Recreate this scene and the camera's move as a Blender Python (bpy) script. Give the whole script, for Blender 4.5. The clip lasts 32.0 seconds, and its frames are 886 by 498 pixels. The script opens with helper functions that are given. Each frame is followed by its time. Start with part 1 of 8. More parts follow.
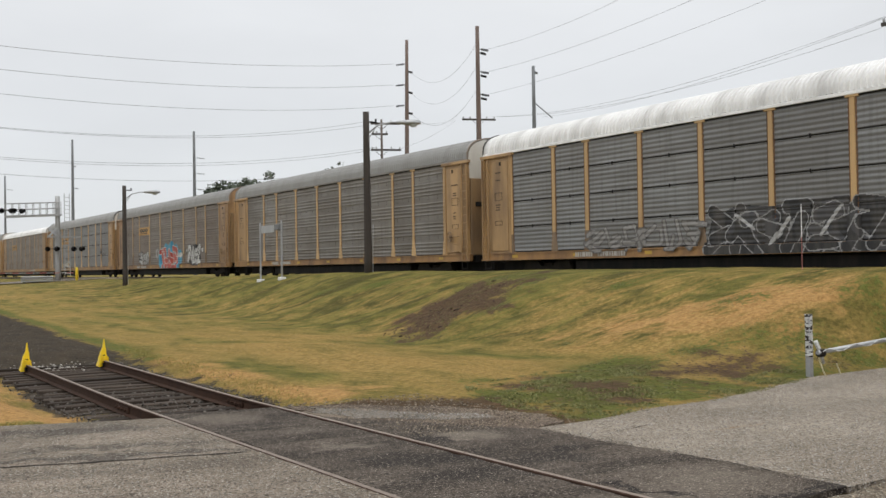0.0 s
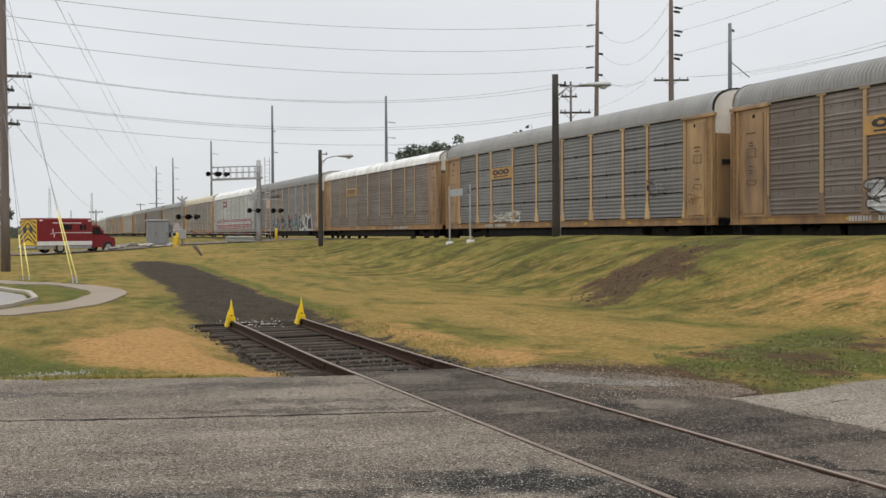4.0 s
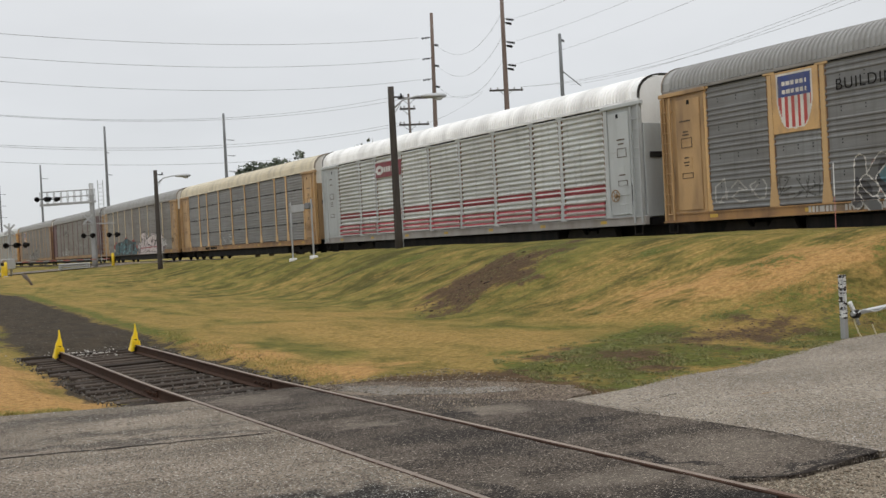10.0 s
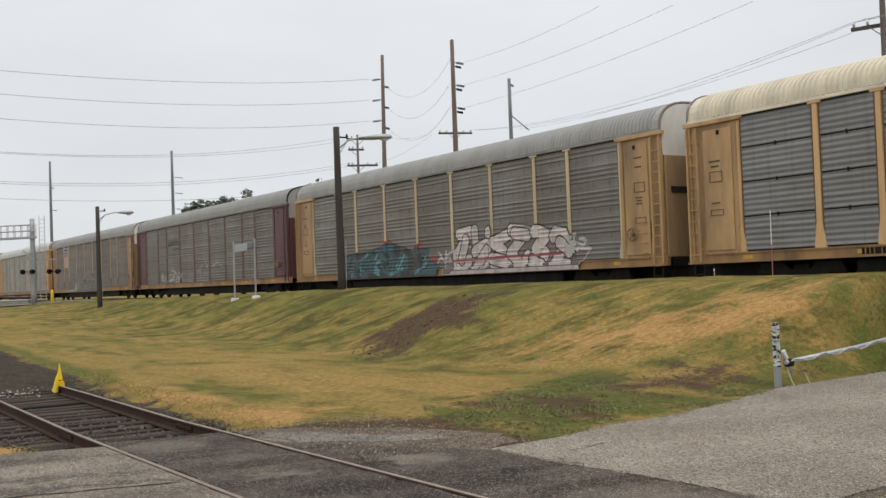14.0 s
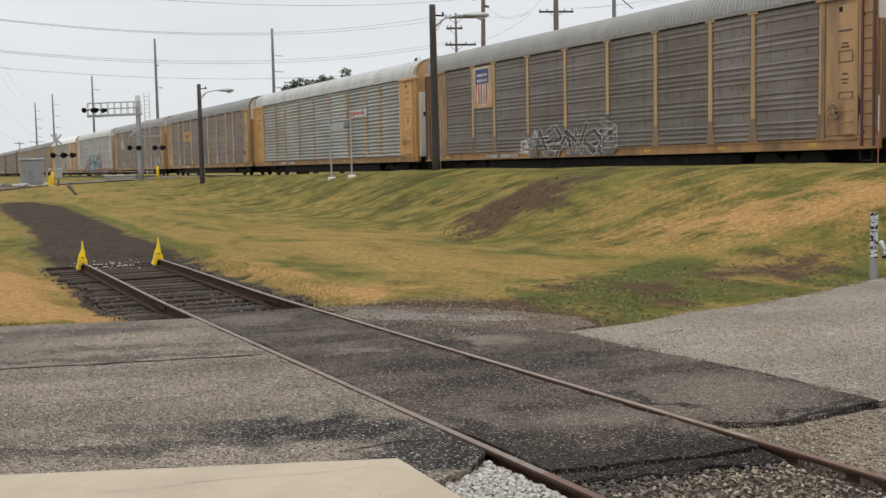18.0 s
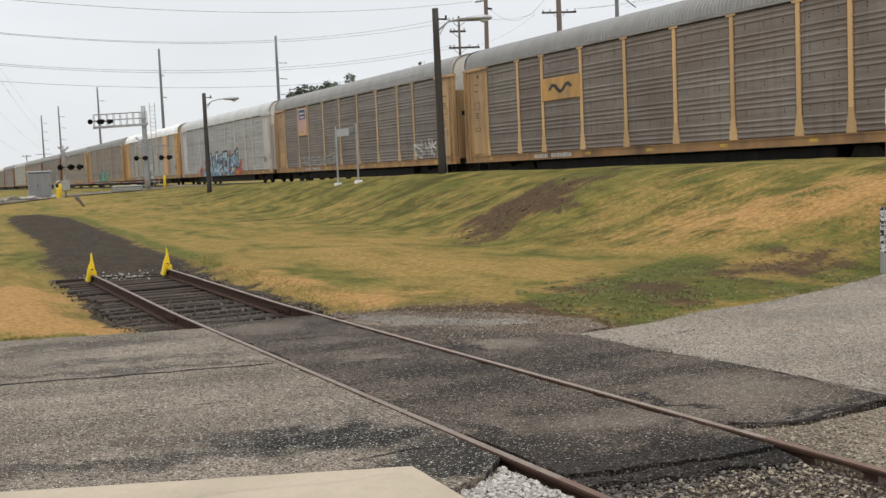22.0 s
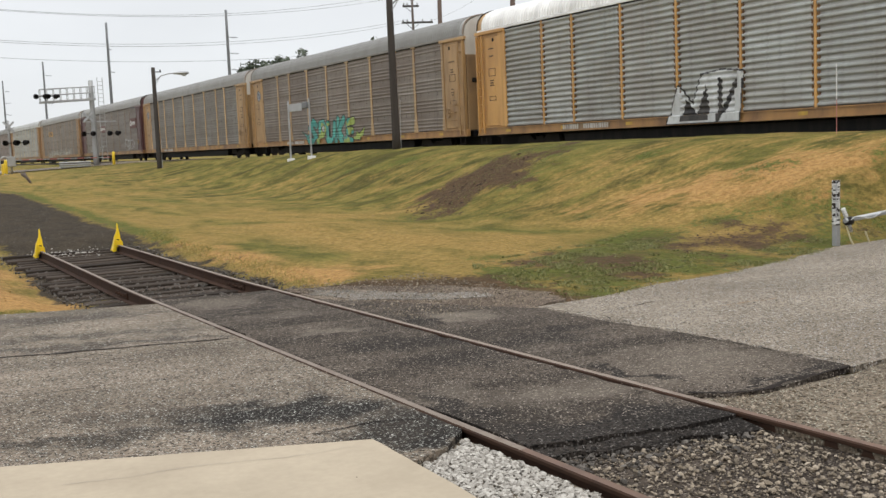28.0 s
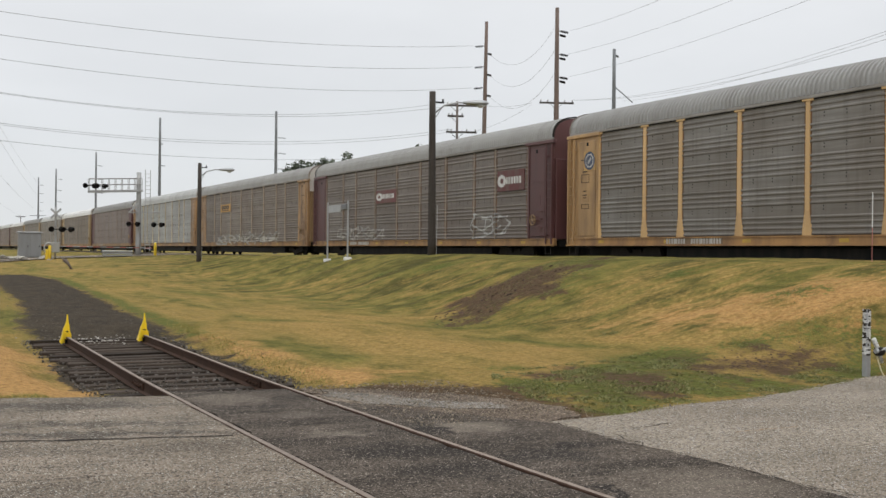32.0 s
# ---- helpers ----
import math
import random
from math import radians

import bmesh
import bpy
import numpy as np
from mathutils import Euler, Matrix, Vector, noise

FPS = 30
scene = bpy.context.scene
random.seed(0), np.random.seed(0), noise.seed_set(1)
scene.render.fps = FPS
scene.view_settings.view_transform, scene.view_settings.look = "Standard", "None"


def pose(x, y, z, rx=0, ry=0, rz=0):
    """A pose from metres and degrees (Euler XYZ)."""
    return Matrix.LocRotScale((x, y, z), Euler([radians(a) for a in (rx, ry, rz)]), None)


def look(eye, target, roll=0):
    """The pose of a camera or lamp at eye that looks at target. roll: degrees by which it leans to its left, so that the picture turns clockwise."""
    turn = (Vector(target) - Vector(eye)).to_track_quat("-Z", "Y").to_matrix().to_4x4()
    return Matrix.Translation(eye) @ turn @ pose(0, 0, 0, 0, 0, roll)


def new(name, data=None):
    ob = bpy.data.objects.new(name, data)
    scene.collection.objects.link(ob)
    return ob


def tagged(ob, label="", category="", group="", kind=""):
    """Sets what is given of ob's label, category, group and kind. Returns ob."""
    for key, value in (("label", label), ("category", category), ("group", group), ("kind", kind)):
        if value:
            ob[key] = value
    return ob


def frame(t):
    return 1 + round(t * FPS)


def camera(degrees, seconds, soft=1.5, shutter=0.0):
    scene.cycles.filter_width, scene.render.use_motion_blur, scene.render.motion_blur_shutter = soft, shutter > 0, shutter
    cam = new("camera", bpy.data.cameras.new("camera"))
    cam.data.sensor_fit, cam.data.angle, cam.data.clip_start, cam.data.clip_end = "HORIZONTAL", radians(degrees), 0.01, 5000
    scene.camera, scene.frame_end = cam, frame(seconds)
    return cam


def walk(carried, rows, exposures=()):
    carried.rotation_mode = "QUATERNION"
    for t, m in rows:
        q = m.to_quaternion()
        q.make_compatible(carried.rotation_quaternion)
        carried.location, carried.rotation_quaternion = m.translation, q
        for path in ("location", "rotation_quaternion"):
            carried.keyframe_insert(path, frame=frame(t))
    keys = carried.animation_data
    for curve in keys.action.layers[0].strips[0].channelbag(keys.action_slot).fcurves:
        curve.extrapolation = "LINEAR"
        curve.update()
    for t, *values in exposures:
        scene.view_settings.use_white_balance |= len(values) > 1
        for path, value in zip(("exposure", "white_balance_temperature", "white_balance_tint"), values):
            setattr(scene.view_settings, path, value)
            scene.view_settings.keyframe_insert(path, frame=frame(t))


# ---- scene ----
LENS = 45.49
# seconds, eye x y z, yaw, pitch, roll
PATH = [
    (0, -3.919, -0.079, 1.757, -31.45, 0.97, -0.92),
    (0.5, -3.935, -0.090, 1.758, -31.00, 1.20, -0.30),
    (1, -3.943, -0.081, 1.761, -29.44, 1.08, -0.07),
    (1.5, -3.925, -0.079, 1.758, -27.86, 0.25, -0.19),
    (2, -3.909, -0.076, 1.761, -27.51, 0.01, -0.25),
    (2.5, -3.946, -0.075, 1.760, -26.30, 0.07, -0.33),
    (3, -3.936, -0.075, 1.757, -23.06, -0.13, -0.11),
    (3.5, -3.930, -0.079, 1.764, -22.11, -0.72, -0.17),
    (5.5, -3.935, -0.102, 1.778, -18.67, -0.90, -0.71),
    (6, -3.944, -0.066, 1.754, -18.70, -1.05, -0.71),
    (6.5, -3.924, -0.072, 1.762, -18.75, -1.09, -0.63),
    (7, -3.936, -0.092, 1.772, -18.73, -1.08, -0.84),
    (7.5, -3.929, -0.067, 1.743, -19.21, -1.35, -1.01),
    (8, -3.887, -0.069, 1.742, -20.81, -1.48, -1.32),
    (8.5, -3.856, -0.100, 1.747, -24.67, -1.77, -1.96),
    (9, -3.802, -0.066, 1.727, -28.01, -2.38, -1.21),
    (9.5, -3.747, -0.010, 1.745, -29.65, -0.12, -2.91),
    (10, -3.699, -0.025, 1.754, -29.54, -0.41, -2.95),
    (10.5, -3.578, -0.079, 1.742, -30.73, 0.75, -2.87),
    (11, -3.564, -0.091, 1.747, -34.74, 0.87, -2.57),
    (11.5, -3.553, -0.080, 1.739, -32.68, -0.14, -2.84),
    (12, -3.491, -0.098, 1.732, -32.24, -0.68, -1.44),
    (12.5, -3.514, -0.014, 1.735, -32.94, -0.60, 0.12),
    (13, -3.496, 0.073, 1.727, -31.76, 1.10, -2.20),
    (13.5, -3.402, 0.118, 1.738, -34.75, -0.09, -3.78),
    (14, -3.312, 0.091, 1.753, -32.32, 1.74, -2.12),
    (14.5, -3.296, 0.044, 1.748, -28.44, 0.33, -1.22),
    (16.5, -3.109, 0.038, 1.743, -29.43, -2.91, -0.41),
    (17, -3.099, 0.038, 1.737, -29.72, -2.85, -0.91),
    (17.5, -3.089, 0.071, 1.744, -30.01, -3.65, -1.73),
    (18, -3.112, 0.060, 1.746, -26.82, -4.51, -1.16),
    (18.5, -3.092, 0.061, 1.750, -26.89, -4.54, -1.57),
    (19, -3.090, 0.120, 1.744, -26.28, -5.38, -1.24),
    (19.5, -3.108, 0.148, 1.752, -24.03, -5.35, -1.66),
    (20, -3.112, 0.130, 1.744, -21.81, -4.88, -0.90),
    (20.5, -3.107, 0.105, 1.750, -23.10, -4.41, -1.66),
    (21, -3.105, 0.108, 1.754, -24.39, -4.42, -2.25),
    (21.5, -3.093, 0.107, 1.749, -24.76, -4.53, -2.48),
    (22, -3.108, 0.086, 1.762, -26.39, -4.33, -2.47),
    (22.5, -3.100, 0.082, 1.749, -26.88, -1.21, -0.23),
    (23, -3.087, 0.091, 1.745, -27.90, -1.03, 0.35),
    (23.5, -3.109, 0.078, 1.739, -28.76, -0.73, 0.63),
    (24, -3.101, 0.076, 1.751, -27.36, -1.25, -0.39),
    (24.5, -3.113, 0.091, 1.736, -27.52, -1.69, -0.31),
    (25, -3.167, 0.097, 1.741, -26.60, -3.07, -1.54),
    (25.5, -3.150, 0.106, 1.723, -25.22, -3.85, -0.50),
    (26, -3.145, 0.078, 1.736, -26.51, -4.48, -0.75),
    (26.5, -3.132, 0.079, 1.735, -27.03, -4.58, -0.47),
    (28.5, -3.086, 0.220, 1.706, -28.99, -6.29, -2.92),
    (29, -2.990, 0.228, 1.695, -25.74, -7.21, -1.65),
    (29.5, -2.931, 0.202, 1.718, -24.02, -4.56, -1.19),
    (30, -2.910, 0.179, 1.716, -23.57, -3.02, -0.74),
    (30.5, -2.905, 0.161, 1.718, -23.69, -1.34, 0.54),
    (31, -2.896, 0.176, 1.722, -21.53, -1.61, 0.30),
    (31.5, -2.925, 0.154, 1.707, -26.88, -0.85, -0.17),
    (32, -2.890, 0.160, 1.705, -26.95, 0.14, 0.57),
]
LIGHTNESS = [(0.0, 0.0), (6.0, -0.04), (8.0, -0.02), (9.5, -0.08), (11.0, -0.05), (12.0, -0.12), (13.0, -0.05), (14.5, -0.02), (17.0, -0.1), (18.0, 0.02), (19.0, 0.08), (21.0, 0.14), (23.0, 0.05), (25.0, 0.02), (26.5, 0.03), (29.0, 0.22), (30.0, -0.07), (31.0, 0.0), (32.0, 0.0)]      # seconds, stops


def eye_pose(x, y, z, yaw, pitch, roll):
    return pose(x, y, z, 90 + pitch, 0, yaw) @ pose(0, 0, 0, 0, 0, roll)


cam = camera(LENS, 32.0, soft=1.5)
walk(cam, [(t, eye_pose(*row)) for t, *row in PATH], exposures=LIGHTNESS)

# ---- light: an overcast day ----
world = bpy.data.worlds.new("overcast")
scene.world = world
world.use_nodes = True
wn, wl = world.node_tree.nodes, world.node_tree.links
wn.clear()
w_out, w_bg = wn.new("ShaderNodeOutputWorld"), wn.new("ShaderNodeBackground")
w_co, w_sep = wn.new("ShaderNodeTexCoord"), wn.new("ShaderNodeSeparateXYZ")
wl.new(w_co.outputs["Generated"], w_sep.inputs[0])
w_ramp = wn.new("ShaderNodeValToRGB")          # cloud cover: brighter towards the zenith
w_ramp.color_ramp.elements[0].position, w_ramp.color_ramp.elements[0].color = 0.0, (0.75, 0.775, 0.80, 1)
w_ramp.color_ramp.elements[1].position, w_ramp.color_ramp.elements[1].color = 1.0, (1.55, 1.57, 1.6, 1)
for at, c in ((0.06, (0.765, 0.785, 0.81)), (0.2, (0.80, 0.815, 0.835)), (0.45, (1.02, 1.03, 1.04))):
    e = w_ramp.color_ramp.elements.new(at)
    e.color = (*c, 1)
wl.new(w_sep.outputs["Z"], w_ramp.inputs[0])
w_map, w_noise = wn.new("ShaderNodeMapping"), wn.new("ShaderNodeTexNoise")
w_map.inputs["Scale"].default_value = (2.0, 2.0, 6.0)
w_noise.inputs["Scale"].default_value, w_noise.inputs["Detail"].default_value = 1.6, 5
wl.new(w_co.outputs["Generated"], w_map.inputs[0])
wl.new(w_map.outputs[0], w_noise.inputs["Vector"])
w_var = wn.new("ShaderNodeMapRange")
w_var.inputs["From Min"].default_value, w_var.inputs["From Max"].default_value = 0.3, 0.7
w_var.inputs["To Min"].default_value, w_var.inputs["To Max"].default_value = 0.95, 1.05
wl.new(w_noise.outputs["Fac"], w_var.inputs["Value"])
w_mul = wn.new("ShaderNodeMix")
w_mul.data_type, w_mul.blend_type = "RGBA", "MULTIPLY"
w_mul.inputs["Factor"].default_value = 1.0
wl.new(w_ramp.outputs[0], w_mul.inputs[6])
wl.new(w_var.outputs[0], w_mul.inputs[7])
w_sky, w_str = wn.new("ShaderNodeTexSky"), wn.new("ShaderNodeMix")
w_sky.sky_type, w_sky.sun_disc = "NISHITA", False
w_sky.sun_elevation, w_sky.sun_rotation = radians(50), radians(200)
w_dim = wn.new("ShaderNodeMix")
w_dim.data_type, w_dim.blend_type = "RGBA", "MULTIPLY"
w_dim.inputs["Factor"].default_value, w_dim.inputs[7].default_value = 1.0, (0.1, 0.1, 0.1, 1)
wl.new(w_sky.outputs[0], w_dim.inputs[6])
w_str.data_type = "RGBA"
w_str.inputs["Factor"].default_value = 0.93
wl.new(w_dim.outputs[2], w_str.inputs[6])
wl.new(w_mul.outputs[2], w_str.inputs[7])
wl.new(w_str.outputs[2], w_bg.inputs["Color"])
w_bg.inputs["Strength"].default_value = 1.0
wl.new(w_bg.outputs[0], w_out.inputs["Surface"])

sun = new("sun", bpy.data.lights.new("sun", "SUN"))
sun.data.energy, sun.data.angle, sun.data.color = 0.8, radians(40), (1.0, 0.95, 0.87)
sun.matrix_world = look((0, 0, 50), (0 + 50 * math.sin(radians(20)) * 0.8, 35 * math.cos(radians(20)), 0))


# ---- materials ----
def base_nodes(name, rough=0.7, metal=0.0):
    m = bpy.data.materials.new(name)
    m.use_nodes = True
    n, l = m.node_tree.nodes, m.node_tree.links
    b = n["Principled BSDF"]
    b.inputs["Roughness"].default_value, b.inputs["Metallic"].default_value = rough, metal
    return m, n, l, b


def noise_fac(n, l, vec, scale, detail=4, lo=0.35, hi=0.65, stretch=None, rough=0.55):
    if stretch:
        mp = n.new("ShaderNodeMapping")
        mp.inputs["Scale"].default_value = stretch
        l.new(vec, mp.inputs[0])
        vec = mp.outputs[0]
    t, r = n.new("ShaderNodeTexNoise"), n.new("ShaderNodeMapRange")
    t.inputs["Scale"].default_value, t.inputs["Detail"].default_value, t.inputs["Roughness"].default_value = scale, detail, rough
    r.inputs["From Min"].default_value, r.inputs["From Max"].default_value = lo, hi
    l.new(vec, t.inputs["Vector"])
    l.new(t.outputs["Fac"], r.inputs["Value"])
    return r.outputs[0]


def blend(n, l, fac, a, b, mode="MIX"):
    m = n.new("ShaderNodeMix")
    m.data_type, m.blend_type = "RGBA", mode
    for socket, v in ((m.inputs["Factor"], fac), (m.inputs[6], a), (m.inputs[7], b)):
        if isinstance(v, (int, float)):
            socket.default_value = v
        elif isinstance(v, tuple):
            socket.default_value = (*v[:3], 1)
        else:
            l.new(v, socket)
    return m.outputs[2]


def times(n, l, a, b, op="MULTIPLY"):
    m = n.new("ShaderNodeMath")
    m.operation, m.use_clamp = op, True
    for socket, v in zip(m.inputs, (a, b)):
        if isinstance(v, (int, float)):
            socket.default_value = v
        else:
            l.new(v, socket)
    return m.outputs[0]


def calc(n, l, op, a, b, c=0.0):
    m = n.new("ShaderNodeMath")
    m.operation = op
    for socket, v in zip(m.inputs, (a, b, c)):
        if isinstance(v, (int, float)):
            socket.default_value = v
        else:
            l.new(v, socket)
    return m.outputs[0]


def bump(n, l, b, height, strength=0.3, dist=0.01):
    u = n.new("ShaderNodeBump")
    u.inputs["Strength"].default_value, u.inputs["Distance"].default_value = strength, dist
    l.new(height, u.inputs["Height"])
    l.new(u.outputs[0], b.inputs["Normal"])


def paint(name, c, dirt=(0.09, 0.07, 0.055), amount=0.45, rough=0.55, metal=0.0, scale=1.3, streak=(1, 1, 0.25), vary=0.12, bumpy=0.1):
    """Weathered paint: colour, large stains that run down, fine grain, and a little change from piece to piece."""
    m, n, l, b = base_nodes(name, rough, metal)
    co, info = n.new("ShaderNodeTexCoord"), n.new("ShaderNodeObjectInfo")
    shift = n.new("ShaderNodeVectorMath")
    shift.operation = "MULTIPLY_ADD"
    shift.inputs[1].default_value = (1, 1, 1)
    mul = n.new("ShaderNodeVectorMath")
    mul.operation = "SCALE"
    mul.inputs[0].default_value = (37.0, 61.0, 17.0)
    l.new(info.outputs["Random"], mul.inputs["Scale"])
    l.new(co.outputs["Object"], shift.inputs[0])
    l.new(mul.outputs[0], shift.inputs[2])
    v = shift.outputs[0]
    stains = noise_fac(n, l, v, scale, 6, 0.42, 0.72, streak)
    grain = noise_fac(n, l, v, 22, 3, 0.3, 0.7)
    worn = noise_fac(n, l, v, scale * 4, 5, 0.6, 0.75)
    tone = n.new("ShaderNodeMapRange")
    tone.inputs["To Min"].default_value, tone.inputs["To Max"].default_value = 1 - vary, 1 + vary
    l.new(info.outputs["Random"], tone.inputs["Value"])
    col = blend(n, l, times(n, l, stains, amount), c, dirt)
    col = blend(n, l, times(n, l, worn, amount * 0.6), col, tuple(0.5 * (a + d) for a, d in zip(c, dirt)))
    col = blend(n, l, times(n, l, grain, 0.16), col, tuple(0.5 * a for a in c))
    vm = n.new("ShaderNodeVectorMath")
    vm.operation = "SCALE"
    l.new(col, vm.inputs[0])
    l.new(tone.outputs[0], vm.inputs["Scale"])
    l.new(vm.outputs[0], b.inputs["Base Color"])
    if bumpy:
        bump(n, l, b, grain, bumpy, 0.004)
    return m


def flat(name, c, rough=0.6, metal=0.0, amount=0.2, scale=3.0):
    return paint(name, c, amount=amount, rough=rough, metal=metal, scale=scale, vary=0.05, bumpy=0.05)


def panel_paint(name, c, film, amount, vary=0.1):
    """Pressed galvanised sheet: uneven darker runs along the ribs, streaks down them, and a brown dust film in patches.
    """
    m, n, l, b = base_nodes(name, 0.5, 0.1)
    co, info = n.new("ShaderNodeTexCoord"), n.new("ShaderNodeObjectInfo")
    off = n.new("ShaderNodeVectorMath")
    off.operation = "SCALE"
    off.inputs[0].default_value = (37.0, 61.0, 0.0)
    l.new(info.outputs["Random"], off.inputs["Scale"])
    shift = n.new("ShaderNodeVectorMath")
    shift.operation = "ADD"
    l.new(co.outputs["Object"], shift.inputs[0])
    l.new(off.outputs[0], shift.inputs[1])
    v = shift.outputs[0]
    patch = noise_fac(n, l, v, 0.55, 5, 0.36, 0.62, (1, 0.6, 0.8))
    along = noise_fac(n, l, v, 1.0, 5, 0.36, 0.64, (1, 0.35, 7.0), 0.65)
    down = noise_fac(n, l, v, 1.0, 5, 0.5, 0.72, (1, 6.0, 0.35))
    grain = noise_fac(n, l, v, 26, 3, 0.3, 0.7)
    col = blend(n, l, times(n, l, patch, amount), c, film)
    col = blend(n, l, times(n, l, along, 0.55), col, tuple(0.62 * a for a in film))
    col = blend(n, l, times(n, l, down, 0.4), col, tuple(0.55 * a for a in film))
    col = blend(n, l, times(n, l, grain, 0.2), col, tuple(0.5 * a for a in c))
    tone = n.new("ShaderNodeMapRange")
    tone.inputs["To Min"].default_value, tone.inputs["To Max"].default_value = 1 - vary, 1 + vary
    l.new(info.outputs["Random"], tone.inputs["Value"])
    vm = n.new("ShaderNodeVectorMath")
    vm.operation = "SCALE"
    l.new(col, vm.inputs[0])
    l.new(tone.outputs[0], vm.inputs["Scale"])
    l.new(vm.outputs[0], b.inputs["Base Color"])
    bump(n, l, b, grain, 0.1, 0.004)
    return m


MATS = {}
GRIME = (0.07, 0.06, 0.05)
for key, c, d, a in (
    ("yellow", (0.45, 0.28, 0.125), (0.14, 0.085, 0.05), 0.8), ("orange", (0.56, 0.31, 0.10), (0.27, 0.13, 0.05), 0.55),
    ("post_yellow", (0.58, 0.375, 0.17), (0.25, 0.15, 0.075), 0.45), ("post_cream", (0.55, 0.45, 0.28), (0.3, 0.22, 0.13), 0.4),
    ("post_tan", (0.46, 0.315, 0.16), (0.22, 0.145, 0.085), 0.55), ("post_dull", (0.34, 0.265, 0.19), (0.15, 0.11, 0.08), 0.6), ("end_soot", (0.33, 0.212, 0.105), (0.09, 0.06, 0.045), 0.7), ("end_dirty", (0.42, 0.255, 0.12), (0.1, 0.06, 0.042), 0.95), ("arch_white", (0.66, 0.645, 0.6), (0.36, 0.3, 0.24), 0.5),
    ("dull_yellow", (0.40, 0.29, 0.15), (0.18, 0.13, 0.09), 0.6), ("dull_brown", (0.26, 0.21, 0.165), (0.13, 0.1, 0.08), 0.6),
    ("pale_yellow", (0.66, 0.44, 0.17), (0.3, 0.19, 0.09), 0.4), ("maroon", (0.11, 0.045, 0.045), (0.05, 0.03, 0.03), 0.5),
    ("silver", (0.44, 0.46, 0.46), (0.2, 0.19, 0.18), 0.35), ("cream", (0.6, 0.53, 0.4), (0.3, 0.25, 0.18), 0.3),
    ("tan", (0.45, 0.36, 0.25), (0.2, 0.14, 0.09), 0.4), ("pink_grey", (0.50, 0.47, 0.44), (0.25, 0.2, 0.17), 0.4),
    ("white", (0.72, 0.72, 0.71), (0.42, 0.4, 0.37), 0.3), ("sill_dirty", (0.38, 0.21, 0.078), (0.1, 0.055, 0.038), 0.85),
    ("sill_grey", (0.3, 0.28, 0.26), (0.12, 0.09, 0.07), 0.6),
):
    MATS[key] = paint(key + "_paint", c, d, a, rough=0.45)
for key, c, d, a in (
    ("panel_grey", (0.315, 0.31, 0.29), (0.22, 0.19, 0.155), 0.7), ("panel_brown", (0.245, 0.217, 0.188), (0.165, 0.125, 0.098), 0.8),
    ("panel_slate", (0.225, 0.23, 0.23), (0.165, 0.155, 0.145), 0.6), ("panel_dark", (0.25, 0.24, 0.222), (0.165, 0.14, 0.115), 0.75), ("panel_silver", (0.66, 0.685, 0.675), (0.44, 0.425, 0.39), 0.5),
    ("panel_blue", (0.45, 0.475, 0.465), (0.32, 0.30, 0.27), 0.7), ("panel_maroon", (0.25, 0.205, 0.188), (0.185, 0.135, 0.12), 0.7), ("panel_soot", (0.225, 0.205, 0.183), (0.15, 0.118, 0.1), 0.75),
):
    MATS[key] = panel_paint(key + "_steel", c, d, a)
MATS["rust_edge"] = paint("rust_edge", (0.17, 0.09, 0.045), (0.06, 0.04, 0.03), 0.6, rough=0.8, scale=3)
MATS["foot_grime"] = paint("grimy_post_foot", (0.24, 0.165, 0.10), (0.12, 0.085, 0.065), 0.6, rough=0.7, scale=3)
MATS["post_maroon"] = paint("maroon_post", (0.135, 0.075, 0.068), (0.09, 0.06, 0.05), 0.5, rough=0.6)
MATS["reflector"] = flat("worn_reflector", (0.55, 0.35, 0.05), 0.4, amount=0.45)
MATS["stencil_white"] = flat("stencil_white", (0.5, 0.48, 0.45), 0.7, amount=0.5)
MATS["decal"] = flat("stencil_ink", (0.09, 0.06, 0.035), 0.7)
MATS["red_stripe"] = paint("red_stripe_paint", (0.36, 0.055, 0.07), GRIME, 0.35)
for key, c in (("roof_grey", (0.31, 0.31, 0.30)), ("roof_white", (0.86, 0.86, 0.85)), ("roof_cream", (0.72, 0.65, 0.50)), ("roof_light", (0.55, 0.56, 0.55))):
    MATS[key] = paint(key, c, (0.2, 0.19, 0.18), 0.4, rough=0.6, scale=0.5, streak=(0.6, 3, 0.6))
MATS["chord_grey"] = paint("chord_grey", (0.27, 0.255, 0.235), (0.13, 0.11, 0.09), 0.6)
MATS["black"] = flat("black_iron", (0.012, 0.012, 0.013), 0.6)
MATS["dark"] = flat("dark_grime", (0.03, 0.027, 0.025), 0.8)
# near-black for sheet joints, bolts, small plates and the painted shade below the eaves
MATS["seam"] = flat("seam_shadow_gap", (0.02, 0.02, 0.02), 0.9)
MATS["body"] = flat("body_inner_steel", (0.12, 0.11, 0.1), 0.8)
MATS["rail"] = paint("rusted_rail", (0.055, 0.03, 0.02), (0.028, 0.018, 0.014), 0.6, rough=0.75, scale=6)
MATS["rail_rust"] = paint("rusted_rail_head", (0.15, 0.088, 0.06), (0.075, 0.045, 0.032), 0.6, rough=0.65, metal=0.1, scale=9)
MATS["rail_top"] = paint("worn_rail_head", (0.25, 0.205, 0.168), (0.13, 0.088, 0.065), 0.6, rough=0.55, metal=0.15, scale=9)
MATS["tie"] = paint("old_tie_wood", (0.062, 0.048, 0.038), (0.016, 0.013, 0.011), 0.8, rough=0.9, scale=4, streak=(0.3, 4, 1), vary=0.35, bumpy=0.5)
